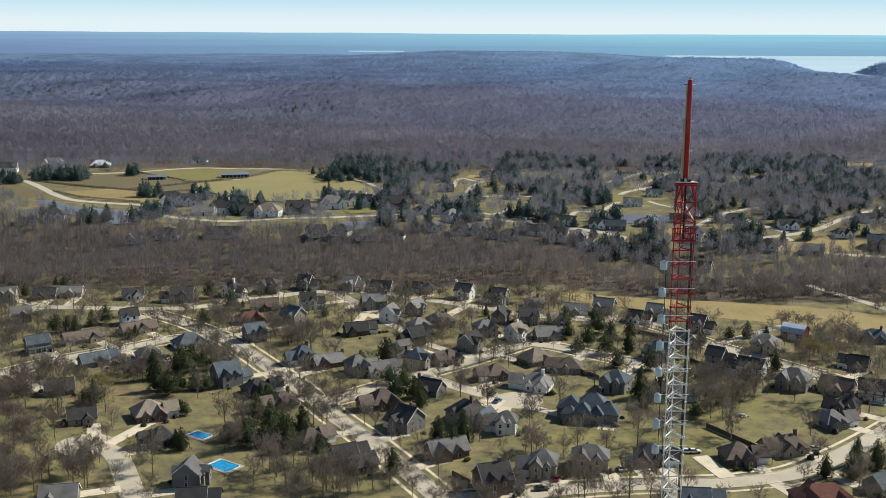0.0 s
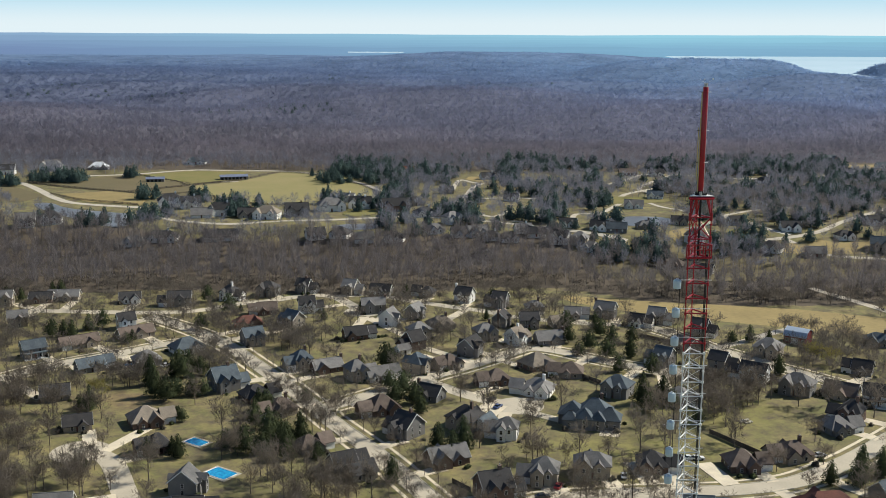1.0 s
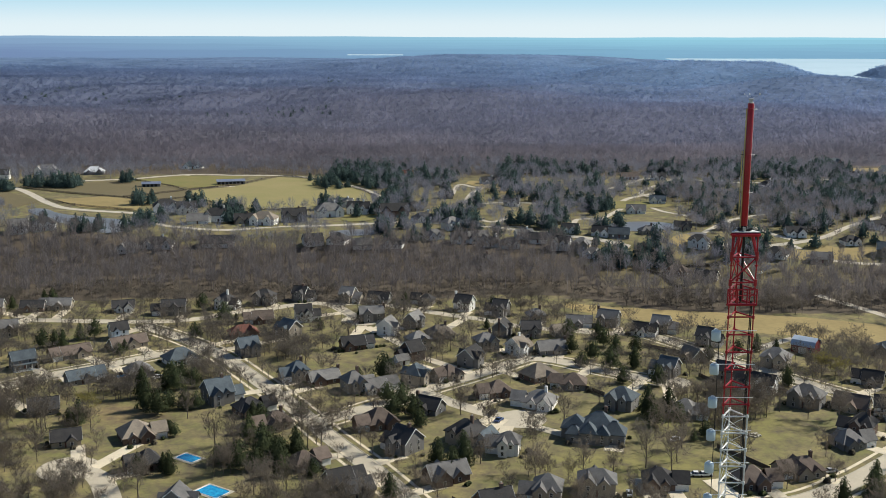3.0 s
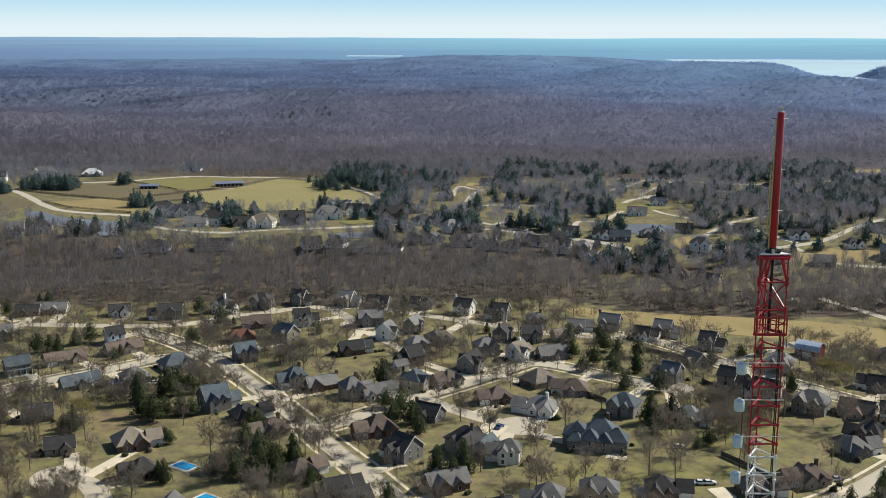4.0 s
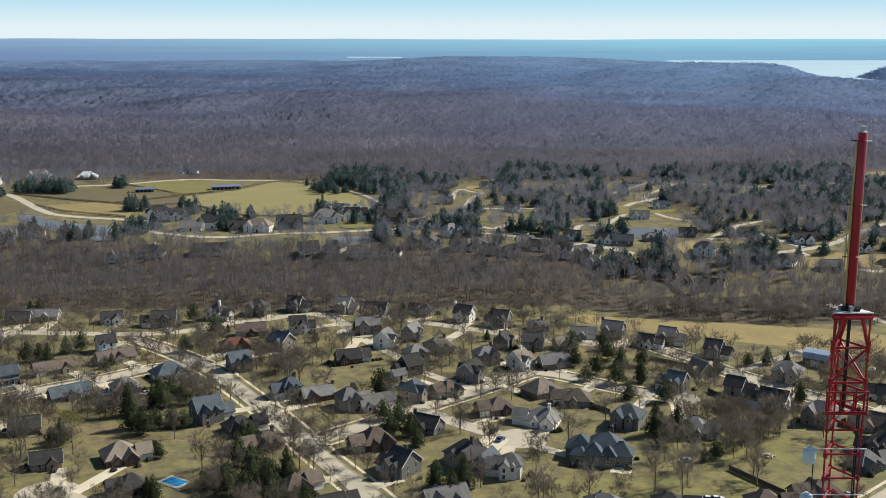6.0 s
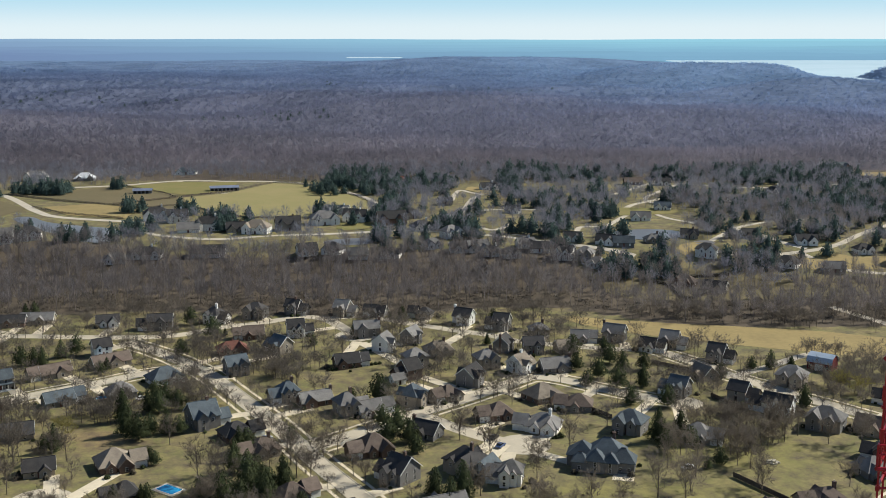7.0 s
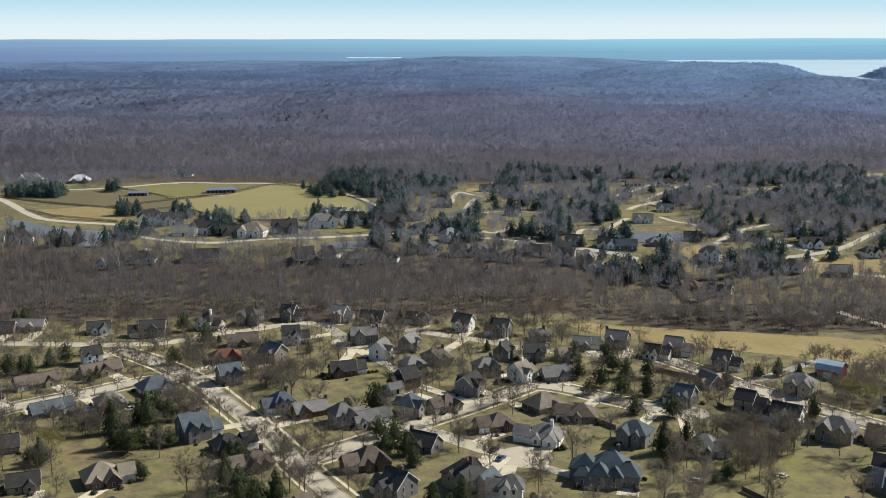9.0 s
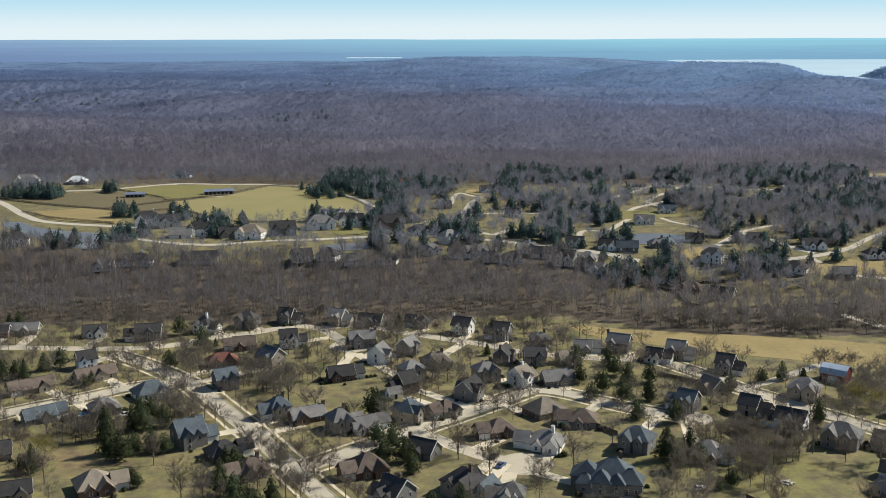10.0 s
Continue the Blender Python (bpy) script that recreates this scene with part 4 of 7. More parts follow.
        part("cross_gable_roof", mesh_of("cross_gable_roof", *swap(gable_roof(dl, gw2, h - 0.18, dr, 0.3, 0.18), m), roofm), ob)
        for fl in range(storeys):
            wnd = part("window", FRAME, ob, pose(gx, -d / 2 - 1.0, 1.25 + 2.05 * fl))
            part("pane", PANE, wnd)
    if extra == "porch":
        part("porch_roof", mesh_of("porch_roof", *box(-w / 2, -d / 2 - 2.2, 2.6, w / 2, -d / 2 - 0.02, 2.85), roofm), ob)
        part("porch_floor", mesh_of("porch_floor", *box(-w / 2, -d / 2 - 2.2, -0.5, w / 2, -d / 2 - 0.02, 0.25), white_trim), ob)
        for k in range(5):
            px = -w / 2 + 0.2 + (w - 0.4) * k / 4
            part("post", mesh_of("post", *box(px - 0.08, -d / 2 - 2.1, 0.25, px + 0.08, -d / 2 - 1.94, 2.6), white_trim), ob)
    if extra == "chim" or (extra == "wing" and rs.random() < 0.4):
        cx = rs.choice((-1, 1)) * (w / 2 + 0.35) if extra == "chim" else w * 0.2
        cm = WALL["k"] if wc != "w" else WALL["w"]
        ch = part("chimney", mesh_of("chimney", *joined(box(cx - 0.5, -0.4, -0.5 if extra == "chim" else h, cx + 0.5, 0.4, h + rise + 1.1), box(cx - 0.6, -0.5, h + rise + 1.1, cx + 0.6, 0.5, h + rise + 1.3)), cm), ob)
        part("flue", mesh_of("flue", *swap(turned([(0.16, 0), (0.16, 0.4), (0.2, 0.45)], 8), pose(cx, 0, h + rise + 1.28)), steel), ch)
    if front1 - front0 > 1.5:
        openings(ob, -d / 2, front0, front1, storeys, panes=panes)
    openings(ob, -w / 2, -d / 2 + 0.8, d / 2 - 0.8, storeys, m=pose(0, 0, 0, 0, 0, 90), panes=panes, gap=3.5)
    openings(ob, -w / 2, -d / 2 + 0.8, d / 2 - 0.8, storeys, m=pose(0, 0, 0, 0, 0, -90), panes=panes, gap=3.5)
    openings(ob, -d / 2, -w / 2 + 0.8, w / 2 - 0.8, storeys, m=pose(0, 0, 0, 0, 0, 180), panes=panes, gap=3.6)
    part("door", DOOR, ob, pose(0.5 * (front0 + front1), -d / 2 - (0.02 if extra == "wing" else 0), 0))
    return ob


def manor(x, y, yaw):
    """The largest house of the suburb: many steep hips that cut into one another."""
    ob = thing("house", "large grey house with many steep slate-blue shingle hips", "house", pose(x, y, float(height(x, y)), 0, 0, yaw), "houses of the suburb")
    HOUSES.append((x, y, 11))
    for cx, cy, w, d, h, rise, turn in ((1.2, 1.5, 11.5, 9.5, 4.3, 4.9, 0), (-6.4, 1.0, 7.0, 9.0, 3.7, 3.9, 90), (6.6, -1.6, 7.4, 7.0, 3.6, 3.6, 0), (-1.6, -4.2, 5.4, 5.6, 4.0, 3.2, 90), (3.0, -4.6, 4.2, 4.6, 3.8, 2.7, 90), (-6.6, -4.4, 4.6, 4.4, 3.2, 2.6, 0)):
        m = pose(cx, cy, 0, 0, 0, turn)
        part("wall", mesh_of("wall", *swap(box(-w / 2, -d / 2, -0.6, w / 2, d / 2, h), m), WALL["y"]), ob)
        roof = part("roof", mesh_of("roof", *swap(hip_roof(w, d, h, rise, 0.4), m), ROOF["s"]), ob)
        part("ridge_cap", mesh_of("ridge_cap", *swap(box(-max(0.6, (w - d) / 2) - 0.2, -0.1, h + rise - 0.06, max(0.6, (w - d) / 2) + 0.2, 0.1, h + rise + 0.08), m), ROOF["d"]), roof)
    for wx, wy in ((-1.6, -7.0), (3.0, -6.9), (6.0, -5.1), (8.6, -5.1), (-6.6, -6.6)):
        for wz in (1.25, 3.0) if abs(wx) < 4 else (1.4,):
            wnd = part("window", FRAME, ob, pose(wx, wy, wz))
            part("pane", PANE, wnd)
    for wy in (-3.2, -0.4):
        wnd = part("window", FRAME, ob, pose(10.3, wy, 1.5, 0, 0, 90))
        part("pane", PANE, wnd)
    part("door", DOOR, ob, pose(0.8, -3.25, 0))
    ch = part("chimney", mesh_of("chimney", *joined(box(2.6, 3.0, 4, 3.6, 3.9, 10.0), box(2.5, 2.9, 10.0, 3.7, 4.0, 10.2)), WALL["k"]), ob)
    part("flue", mesh_of("flue", *swap(turned([(0.16, 0), (0.16, 0.4), (0.2, 0.45)], 8), pose(3.1, 3.45, 10.18)), steel), ch)
    part("terrace", mesh_of("terrace", *box(4.0, -10.5, -0.3, 10.5, -5.3, 0.1), concrete), ob, label="pale concrete terrace")


DRIVES = []


def driveway(x, y, reach=48):
    """A concrete drive from a house to the nearest street."""
    best = None
    for line, width in STREETS:
        k = int(np.argmin(np.hypot(line[:, 0] - x, line[:, 1] - y)))
        dist = math.hypot(line[k, 0] - x, line[k, 1] - y)
        if best is None or dist < best[0]:
            best = (dist, line[k], width)
    if best is None or best[0] > reach or best[0] < 9:
        return
    a, b = np.array([x, y]), best[1]
    u = (b - a) / best[0]
    side = np.array([-u[1], u[0]])
    a = a + side * 3.6 + u * 3
    line = np.stack([a + (b + side * 3.6 - a) * t for t in np.linspace(0, 1 - (best[2] / 2 - 0.4) / best[0], 8)])
    DRIVES.append((x, y))
    v, f = ribbon(line, 2.3, -2.3, -0.1, 0.09 + 0.004 * (len(DRIVES) % 9))
    tagged(new("driveway", mesh_of("driveway", v, f, concrete)), "pale concrete driveway beside a house", "driveway", kind="structure")



# the near suburb
house(-103.1, 357.0, 17, 12, 28, 1, "h", "t", "k", "wing")
house(-124.7, 351.8, 11, 8, 20, 1, "g", "d", "e", "")
house(-92.7, 333.1, 11, 10, 30, 1, "h", "d", "k", "")
house(-75.9, 300.2, 7.5, 10, 85, 2, "g", "g", "y", "wing")
house(-141.1, 416.0, 17, 8, 38, 1, "g", "s", "y", "")
house(-154.1, 449.4, 19, 8, 38, 1, "g", "b", "e", "")
house(-170.1, 434.1, 11, 8, 35, 2, "g", "s", "y", "porch")
house(-136.0, 463.2, 18, 8, 36, 1, "g", "b", "e", "")
house(-144.4, 478.3, 9, 8, 30, 2, "g", "d", "w", "")
house(-120.8, 424.9, 12, 10, 30, 1, "h", "y", "y", "")
house(-108.7, 442.8, 15, 11, 36, 1, "h", "s", "w", "")
house(-83.5, 394.9, 15, 12, 33, 2, "g", "s", "y", "wing")
house(-69.6, 382.6, 16, 10, 33, 1, "g", "d", "k", "wing")
house(-58.1, 368.3, 16, 10, 30, 1, "g", "b", "e", "wing")
house(-89.6, 480.9, 15, 9, 20, 1, "g", "r", "k", "wing")
house(-82.8, 453.3, 10, 9, 30, 2, "g", "s", "y", "wing")
house(-142.9, 381.9, 12, 9, 20, 1, "g", "d", "y", "")
house(-110.0, 287.3, 12, 9, 10, 1, "g", "y", "y", "")
house(-71.7, 285.5, 13, 9, 5, 1, "g", "d", "y", "")
house(-57.3, 420.9, 11, 9, 25, 2, "g", "s", "e", "wing")
house(-46.9, 416.0, 14, 8, 28, 1, "g", "y", "k", "chim")
house(-34.4, 407.2, 12, 10, 28, 2, "g", "y", "e", "wing")
house(-26.4, 405.9, 10, 8, 28, 1, "g", "y", "w", "gar")
house(-22.4, 370.0, 17, 12, 25, 1, "h", "b", "k", "wing")
house(-12.4, 346.8, 12, 11, -40, 2, "g", "d", "y", "wing")
house(-44.1, 333.0, 13, 9, 35, 1, "g", "b", "y", "wing")
house(-31.7, 318.6, 12, 9, 30, 1, "g", "d", "y", "")
house(-25.6, 312.2, 10, 8, 30, 1, "g", "d", "e", "")
house(-11.1, 416.6, 10, 10, 60, 2, "g", "s", "e", "wing")
house(-13.1, 447.8, 11, 10, 35, 2, "g", "d", "k", "")
house(-11.3, 463.7, 11, 9, 30, 2, "h", "y", "e", "")
house(-17.4, 439.9, 6, 5, 30, 1, "g", "y", "w", "")
house(1.9, 422.5, 12, 9, 40, 1, "g", "b", "e", "wing")
house(10.8, 439.9, 11, 9, 60, 2, "g", "d", "y", "wing")
house(-1.8, 480.0, 14, 10, 15, 1, "h", "t", "e", "wing")
house(17.8, 462.3, 11, 9, 20, 2, "g", "y", "e", "wing")
house(25.9, 484.3, 9, 8, 70, 2, "g", "d", "y", "chim")
house(20.0, 402.3, 15, 10, 20, 1, "h", "b", "k", "")
house(7.4, 354.3, 13, 11, -35, 2, "g", "d", "e", "wing")
house(13.8, 352.5, 9, 8, 60, 1, "g", "s", "w", "")
house(21.0, 345.5, 11, 8, -12, 2, "g", "y", "w", "wing")
house(0.6, 323.7, 15, 9, 25, 1, "g", "y", "k", "wing")
house(14.2, 298.0, 15, 11, 20, 2, "g", "d", "k", "wing")
house(30.2, 309.7, 13, 10, -10, 2, "h", "g", "e", "wing")
house(45.2, 314.6, 13, 9, -8, 2, "g", "g", "e", "wing")
house(34.9, 390.4, 18, 11, -18, 1, "h", "y", "w", "wing")
house(37.0, 421.9, 14, 12, 35, 1, "h", "t", "k", "")
house(49.6, 411.4, 15, 10, -10, 1, "h", "b", "y", "")
house(-5.2, 383.9, 11, 9, -30, 1, "g", "d", "y", "chim")
house(30.8, 455.2, 11, 9, 50, 2, "g", "t", "w", "wing")
house(45.3, 456.7, 14, 9, 15, 1, "g", "y", "y", "chim")
house(38.5, 481.5, 10, 8, 5, 2, "g", "d", "y", "")
house(-39.3, 462.6, 16, 9, 20, 1, "g", "d", "k", "")
house(-25.4, 486.0, 9, 9, 70, 2, "g", "y", "w", "wing")
house(-34.2, 507.7, 13, 8, 10, 2, "g", "y", "y", "chim")
manor(50.5, 358.0, -14)
house(64.5, 388.9, 12, 10, -30, 2, "h", "s", "y", "wing")
house(64.5, 319.5, 15, 10, -8, 1, "g", "d", "k", "wing")
house(92.3, 320.5, 15, 11, 5, 1, "h", "b", "k", "wing")
house(110.9, 328.7, 17, 10, 12, 1, "g", "b", "e", "wing")
house(110.4, 421.5, 11, 8, -35, 2, "g", "d", "e", "")
house(120.5, 406.6, 12, 8, -35, 2, "g", "d", "w", "gar")
house(132.5, 391.9, 14, 10, -35, 2, "g", "y", "y", "wing")
house(147.4, 387.0, 14, 10, -35, 1, "g", "b", "e", "")
house(158.3, 379.4, 13, 9, -20, 2, "g", "d", "w", "porch")
house(135.4, 439.0, 13, 10, -30, 2, "g", "y", "e", "wing")
house(133.0, 351.8, 14, 10, 15, 1, "h", "y", "y", "wing")
house(142.1, 362.2, 12, 10, -35, 2, "g", "d", "k", "wing")
house(114.2, 470.6, 11, 9, -30, 2, "g", "d", "y", "wing")
house(98.6, 490.3, 12, 9, -25, 2, "g", "y", "e", "")
house(76.3, 500.5, 11, 9, -25, 2, "g", "y", "y", "chim")
house(88.7, 486.1, 11, 9, -25, 1, "g", "d", "w", "wing")
house(108.4, 289.2, 19, 11, 8, 1, "h", "r", "k", "wing")
house(71.4, 287.0, 13, 9, -5, 1, "g", "s", "k", "wing")
house(129.2, 298.8, 12, 9, 30, 1, "g", "s", "y", "")
house(187.9, 455.5, 14, 9, -20, 1, "g", "s", "y", "wing")
house(103.1, 447.1, 10, 9, -60, 1, "g", "t", "e", "")
house(89.3, 426.4, 11, 9, -35, 2, "g", "s", "y", "wing")
house(85.8, 380.6, 14, 11, -20, 1, "h", "y", "y", "wing")
house(166.2, 415.8, 12, 9, -30, 1, "g", "d", "y", "")
house(-199.6, 525.0, 13, 8, 5, 1, "g", "d", "k", "")
house(-187.7, 530.0, 12, 8, 5, 1, "g", "y", "e", "gar")
house(-156.0, 525.8, 12, 8, 15, 1, "g", "d", "w", "wing")
house(-129.9, 519.6, 13, 8, 8, 2, "g", "d", "y", "gar")
house(-107.8, 532.7, 11, 9, -20, 2, "g", "d", "w", "wing")
house(-89.6, 540.5, 12, 9, -15, 2, "g", "d", "y", "wing")
house(-72.5, 547.7, 11, 8, -15, 2, "g", "d", "y", "wing")
house(-48.2, 545.1, 11, 9, -20, 2, "g", "y", "e", "wing")
house(-30.6, 544.0, 11, 8, -15, 1, "g", "d", "y", "wing")
house(-8.7, 540.7, 12, 8, -15, 1, "g", "d", "e", "wing")
house(10.0, 528.9, 10, 9, -25, 2, "g", "d", "w", "chim")
house(27.4, 519.8, 11, 9, -20, 2, "g", "d", "y", "wing")
house(-84.9, 505.0, 15, 9, 15, 1, "g", "b", "k", "")
house(-216.4, 519.2, 11, 8, 10, 2, "g", "y", "e", "wing")
house(-66.3, 508.9, 12, 9, 15, 2, "g", "d", "w", "wing")
house(-69.0, 482.2, 12, 9, -40, 2, "g", "s", "e", "")
house(-194.7, 481.4, 10, 8, 20, 2, "g", "y", "e", "")
house(-13.9, 497.2, 9, 8, 60, 2, "g", "y", "y", "")
house(43.6, 512.3, 10, 8, 10, 1, "g", "y", "e", "wing")
house(60.6, 499.5, 12, 8, -10, 1, "g", "y", "y", "")
house(52.5, 483.9, 10, 8, 20, 1, "g", "t", "e", "")
for hx, hy, hr in list(HOUSES):
    driveway(hx, hy)

for k, (a, b) in enumerate([((30.5, 307.8), (32.9, 297.5)), ((48.5, 313.2), (51.0, 304.7)), ((58.8, 324.2), (62.2, 306.5)), ((81.2, 323.5), (86.0, 306.7))]):   # wide drives of paired garages
    v, f = ribbon(np.linspace(a, b, 6), 2.8, -2.8, -0.1, 0.13 + 0.004 * k)
    tagged(new("driveway", mesh_of("driveway", v, f, concrete)), "wide pale concrete driveway before a garage", "driveway", kind="structure")

# beyond the belt of woods
house(-190.5, 749.6, 17, 10, 15, 2, "g", "d", "w", "wing", panes=False, group="houses beyond the woods")
house(-147.3, 711.5, 19, 10, 5, 2, "g", "d", "w", "wing", panes=False, group="houses beyond the woods")
house(-115.2, 698.6, 16, 10, -10, 2, "h", "t", "w", "wing", panes=False, group="houses beyond the woods")
house(-97.6, 710.5, 15, 10, 15, 2, "g", "d", "y", "wing", panes=False, group="houses beyond the woods")
house(-76.9, 731.9, 18, 11, 15, 2, "g", "y", "w", "wing", panes=False, group="houses beyond the woods")
house(-57.5, 741.4, 15, 9, -10, 2, "g", "d", "w", "wing", panes=False, group="houses beyond the woods")
house(-33.6, 731.4, 18, 10, 15, 2, "g", "d", "k", "wing", panes=False, group="houses beyond the woods")
house(-13.2, 712.0, 14, 9, 20, 1, "g", "d", "w", "wing", panes=False, group="houses beyond the woods")
house(4.7, 685.4, 10.9, 7.7, 35, 2, "g", "y", "w", "wing", panes=False, group="houses beyond the woods")
house(12.2, 657.9, 16.0, 7.7, 10, 1, "g", "d", "w", "wing", panes=False, group="houses beyond the woods")
house(20.3, 660.1, 12.6, 7.7, 20, 1, "g", "y", "w", "wing", panes=False, group="houses beyond the woods")
house(38.9, 649.2, 10.9, 7.7, 15, 1, "g", "d", "w", "wing", panes=False, group="houses beyond the woods")
house(56.8, 657.4, 10.9, 7.7, -10, 1, "g", "d", "w", "", panes=False, group="houses beyond the woods")
house(69.6, 646.1, 10.9, 7.7, -25, 2, "g", "d", "w", "wing", panes=False, group="houses beyond the woods")
house(81.3, 643.4, 10.1, 7.7, -20, 2, "g", "y", "e", "wing", panes=False, group="houses beyond the woods")
house(-170.9, 647.6, 19, 9, 5, 1, "g", "d", "w", "wing", panes=False, group="houses beyond the woods")
house(-135.3, 649.9, 19, 9, 5, 1, "g", "d", "w", "", panes=False, group="houses beyond the woods")
house(-249.1, 680.1, 13, 9, 15, 2, "g", "d", "w", "wing", panes=False, group="houses beyond the woods")
house(-263.0, 674.1, 11, 9, 15, 2, "g", "y", "w", "wing", panes=False, group="houses beyond the woods")
house(-301.3, 944.8, 16, 10, 10, 1, "g", "w", "y", "wing", panes=False, group="houses beyond the woods")
house(-341.6, 943.1, 18, 9, 0, 2, "g", "y", "w", "wing", panes=False, group="houses beyond the woods")
house(-225.2, 985.2, 17, 10, 0, 1, "g", "s", "w", "wing", panes=False, group="houses beyond the woods")
house(-5.6, 888.4, 12.6, 7.7, 0, 1, "g", "d", "k", "wing", panes=False, group="houses beyond the woods")
house(36.4, 889.8, 13.4, 7.7, 15, 1, "g", "d", "w", "wing", panes=False, group="houses beyond the woods")
house(155.5, 919.3, 14.3, 7.7, 0, 1, "g", "b", "k", "", panes=False, group="houses beyond the woods")
house(179.0, 916.4, 11.8, 7.7, 0, 1, "g", "d", "w", "wing", panes=False, group="houses beyond the woods")
house(131.2, 747.2, 12.6, 7.7, -10, 1, "g", "y", "w", "wing", panes=False, group="houses beyond the woods")
house(154.3, 790.1, 10.9, 7.7, -15, 1, "g", "s", "w", "wing", panes=False, group="houses beyond the woods")
house(106.0, 660.2, 11.8, 7.7, -10, 1, "g", "s", "y", "", panes=False, group="houses beyond the woods")
house(151.4, 647.1, 11.8, 7.7, -20, 2, "g", "d", "w", "wing", panes=False, group="houses beyond the woods")
house(194.1, 634.9, 12.6, 8.6, -30, 1, "g", "d", "w", "wing", panes=False, group="houses beyond the woods")
house(216.0, 670.9, 11.8, 7.7, 0, 1, "g", "d", "w", "wing", panes=False, group="houses beyond the woods")
house(348.0, 1020.9, 11.8, 7.7, 10, 2, "g", "y", "w", "", panes=False, group="houses beyond the woods")
house(356.8, 1007.6, 11.8, 7.7, 20, 2, "g", "s", "k", "wing", panes=False, group="houses beyond the woods")
house(259.5, 636.0, 11.8, 8.6, -20, 2, "g", "s", "e", "wing", panes=False, group="houses beyond the woods")
house(275.3, 686.8, 11.8, 7.7, 10, 1, "g", "d", "w", "wing", panes=False, group="houses beyond the woods")
house(392.4, 970.9, 11.8, 7.7, 10, 1, "g", "s", "w", "", panes=False, group="houses beyond the woods")
house(257.8, 873.1, 10.9, 7.7, 15, 1, "g", "d", "w", "wing", panes=False, group="houses beyond the woods")
house(-78.2, 648.7, 11, 9, 20, 1, "g", "d", "w", "wing", panes=False, group="houses beyond the woods")
house(-62.7, 648.9, 11, 9, -20, 1, "g", "d", "w", "wing", panes=False, group="houses beyond the woods")
house(-368.4, 910.7, 14, 9, 10, 2, "g", "d", "w", "", panes=False, group="houses beyond the woods")
house(-32.5, 924.1, 12, 9, 10, 1, "g", "r", "k", "wing", panes=False, group="houses beyond the woods")
house(130.3, 605.8, 11.8, 7.7, -30, 1, "g", "b", "k", "wing", panes=False, group="houses beyond the woods")
house(143.9, 594.4, 11.8, 7.7, -30, 1, "g", "d", "e", "wing", panes=False, group="houses beyond the woods")
house(-6.0, 664.1, 10.9, 7.7, 20, 1, "g", "y", "w", "wing", panes=False, group="houses beyond the woods")
house(28.7, 652.0, 10.1, 7.7, -15, 1, "g", "d", "w", "wing", panes=False, group="houses beyond the woods")
house(48.6, 665.3, 10.1, 6.9, 15, 1, "g", "y", "w", "wing", panes=False, group="houses beyond the woods")
house(96.3, 665.6, 10.9, 7.7, -20, 1, "g", "d", "w", "wing", panes=False, group="houses beyond the woods")
house(87.0, 634.0, 10.9, 7.7, -20, 1, "g", "y", "w", "wing", panes=False, group="houses beyond the woods")
house(-20.7, 755.5, 12, 9, 10, 1, "g", "d", "e", "wing", panes=False, group="houses beyond the woods")
house(-70.1, 773.3, 11, 8, -10, 1, "g", "y", "w", "wing", panes=False, group="houses beyond the woods")
house(-174.6, 740.6, 13, 9, 20, 2, "g", "d", "w", "wing", panes=False, group="houses beyond the woods")
house(-158.8, 703.5, 13, 9, 10, 1, "g", "y", "w", "", panes=False, group="houses beyond the woods")
house(-129.2, 704.3, 12, 9, 15, 1, "g", "d", "e", "wing", panes=False, group="houses beyond the woods")
house(1.3, 812.1, 10.1, 6.9, 10, 1, "g", "d", "e", "wing", panes=False, group="houses beyond the woods")
house(48.2, 776.8, 10.1, 6.9, -10, 1, "g", "d", "w", "wing", panes=False, group="houses beyond the woods")
house(53.6, 710.0, 10.1, 6.9, 10, 1, "g", "d", "w", "", panes=False, group="houses beyond the woods")
house(78.0, 675.6, 10.1, 6.9, -15, 1, "g", "d", "w", "wing", panes=False, group="houses beyond the woods")
house(125.2, 669.9, 10.1, 6.9, 10, 1, "g", "y", "e", "wing", panes=False, group="houses beyond the woods")
house(149.6, 684.6, 10.1, 6.9, -10, 1, "g", "d", "e", "wing", panes=False, group="houses beyond the woods")
house(213.6, 824.7, 10.1, 6.9, 5, 1, "g", "y", "w", "", panes=False, group="houses beyond the woods")
house(274.9, 826.6, 10.9, 6.9, 5, 1, "g", "d", "w", "wing", panes=False, group="houses beyond the woods")
house(347.4, 930.7, 10.9, 6.9, -5, 1, "g", "d", "w", "wing", panes=False, group="houses beyond the woods")
house(186.0, 685.4, 10.1, 6.9, 10, 1, "g", "d", "e", "wing", panes=False, group="houses beyond the woods")
house(217.7, 626.4, 10.9, 7.7, -10, 1, "g", "y", "e", "", panes=False, group="houses beyond the woods")
house(244.3, 655.2, 10.1, 6.9, 10, 1, "g", "d", "w", "wing", panes=False, group="houses beyond the woods")
house(-186.1, 640.1, 12, 8, 10, 1, "g", "y", "w", "wing", panes=False, group="houses beyond the woods")
house(-29.9, 646.8, 11, 8, -10, 1, "g", "d", "w", "wing", panes=False, group="houses beyond the woods")
house(-48.6, 643.7, 11, 8, 10, 1, "g", "y", "w", "", panes=False, group="houses beyond the woods")
house(22.6, 624.3, 10.1, 6.9, -10, 1, "g", "d", "e", "wing", panes=False, group="houses beyond the woods")

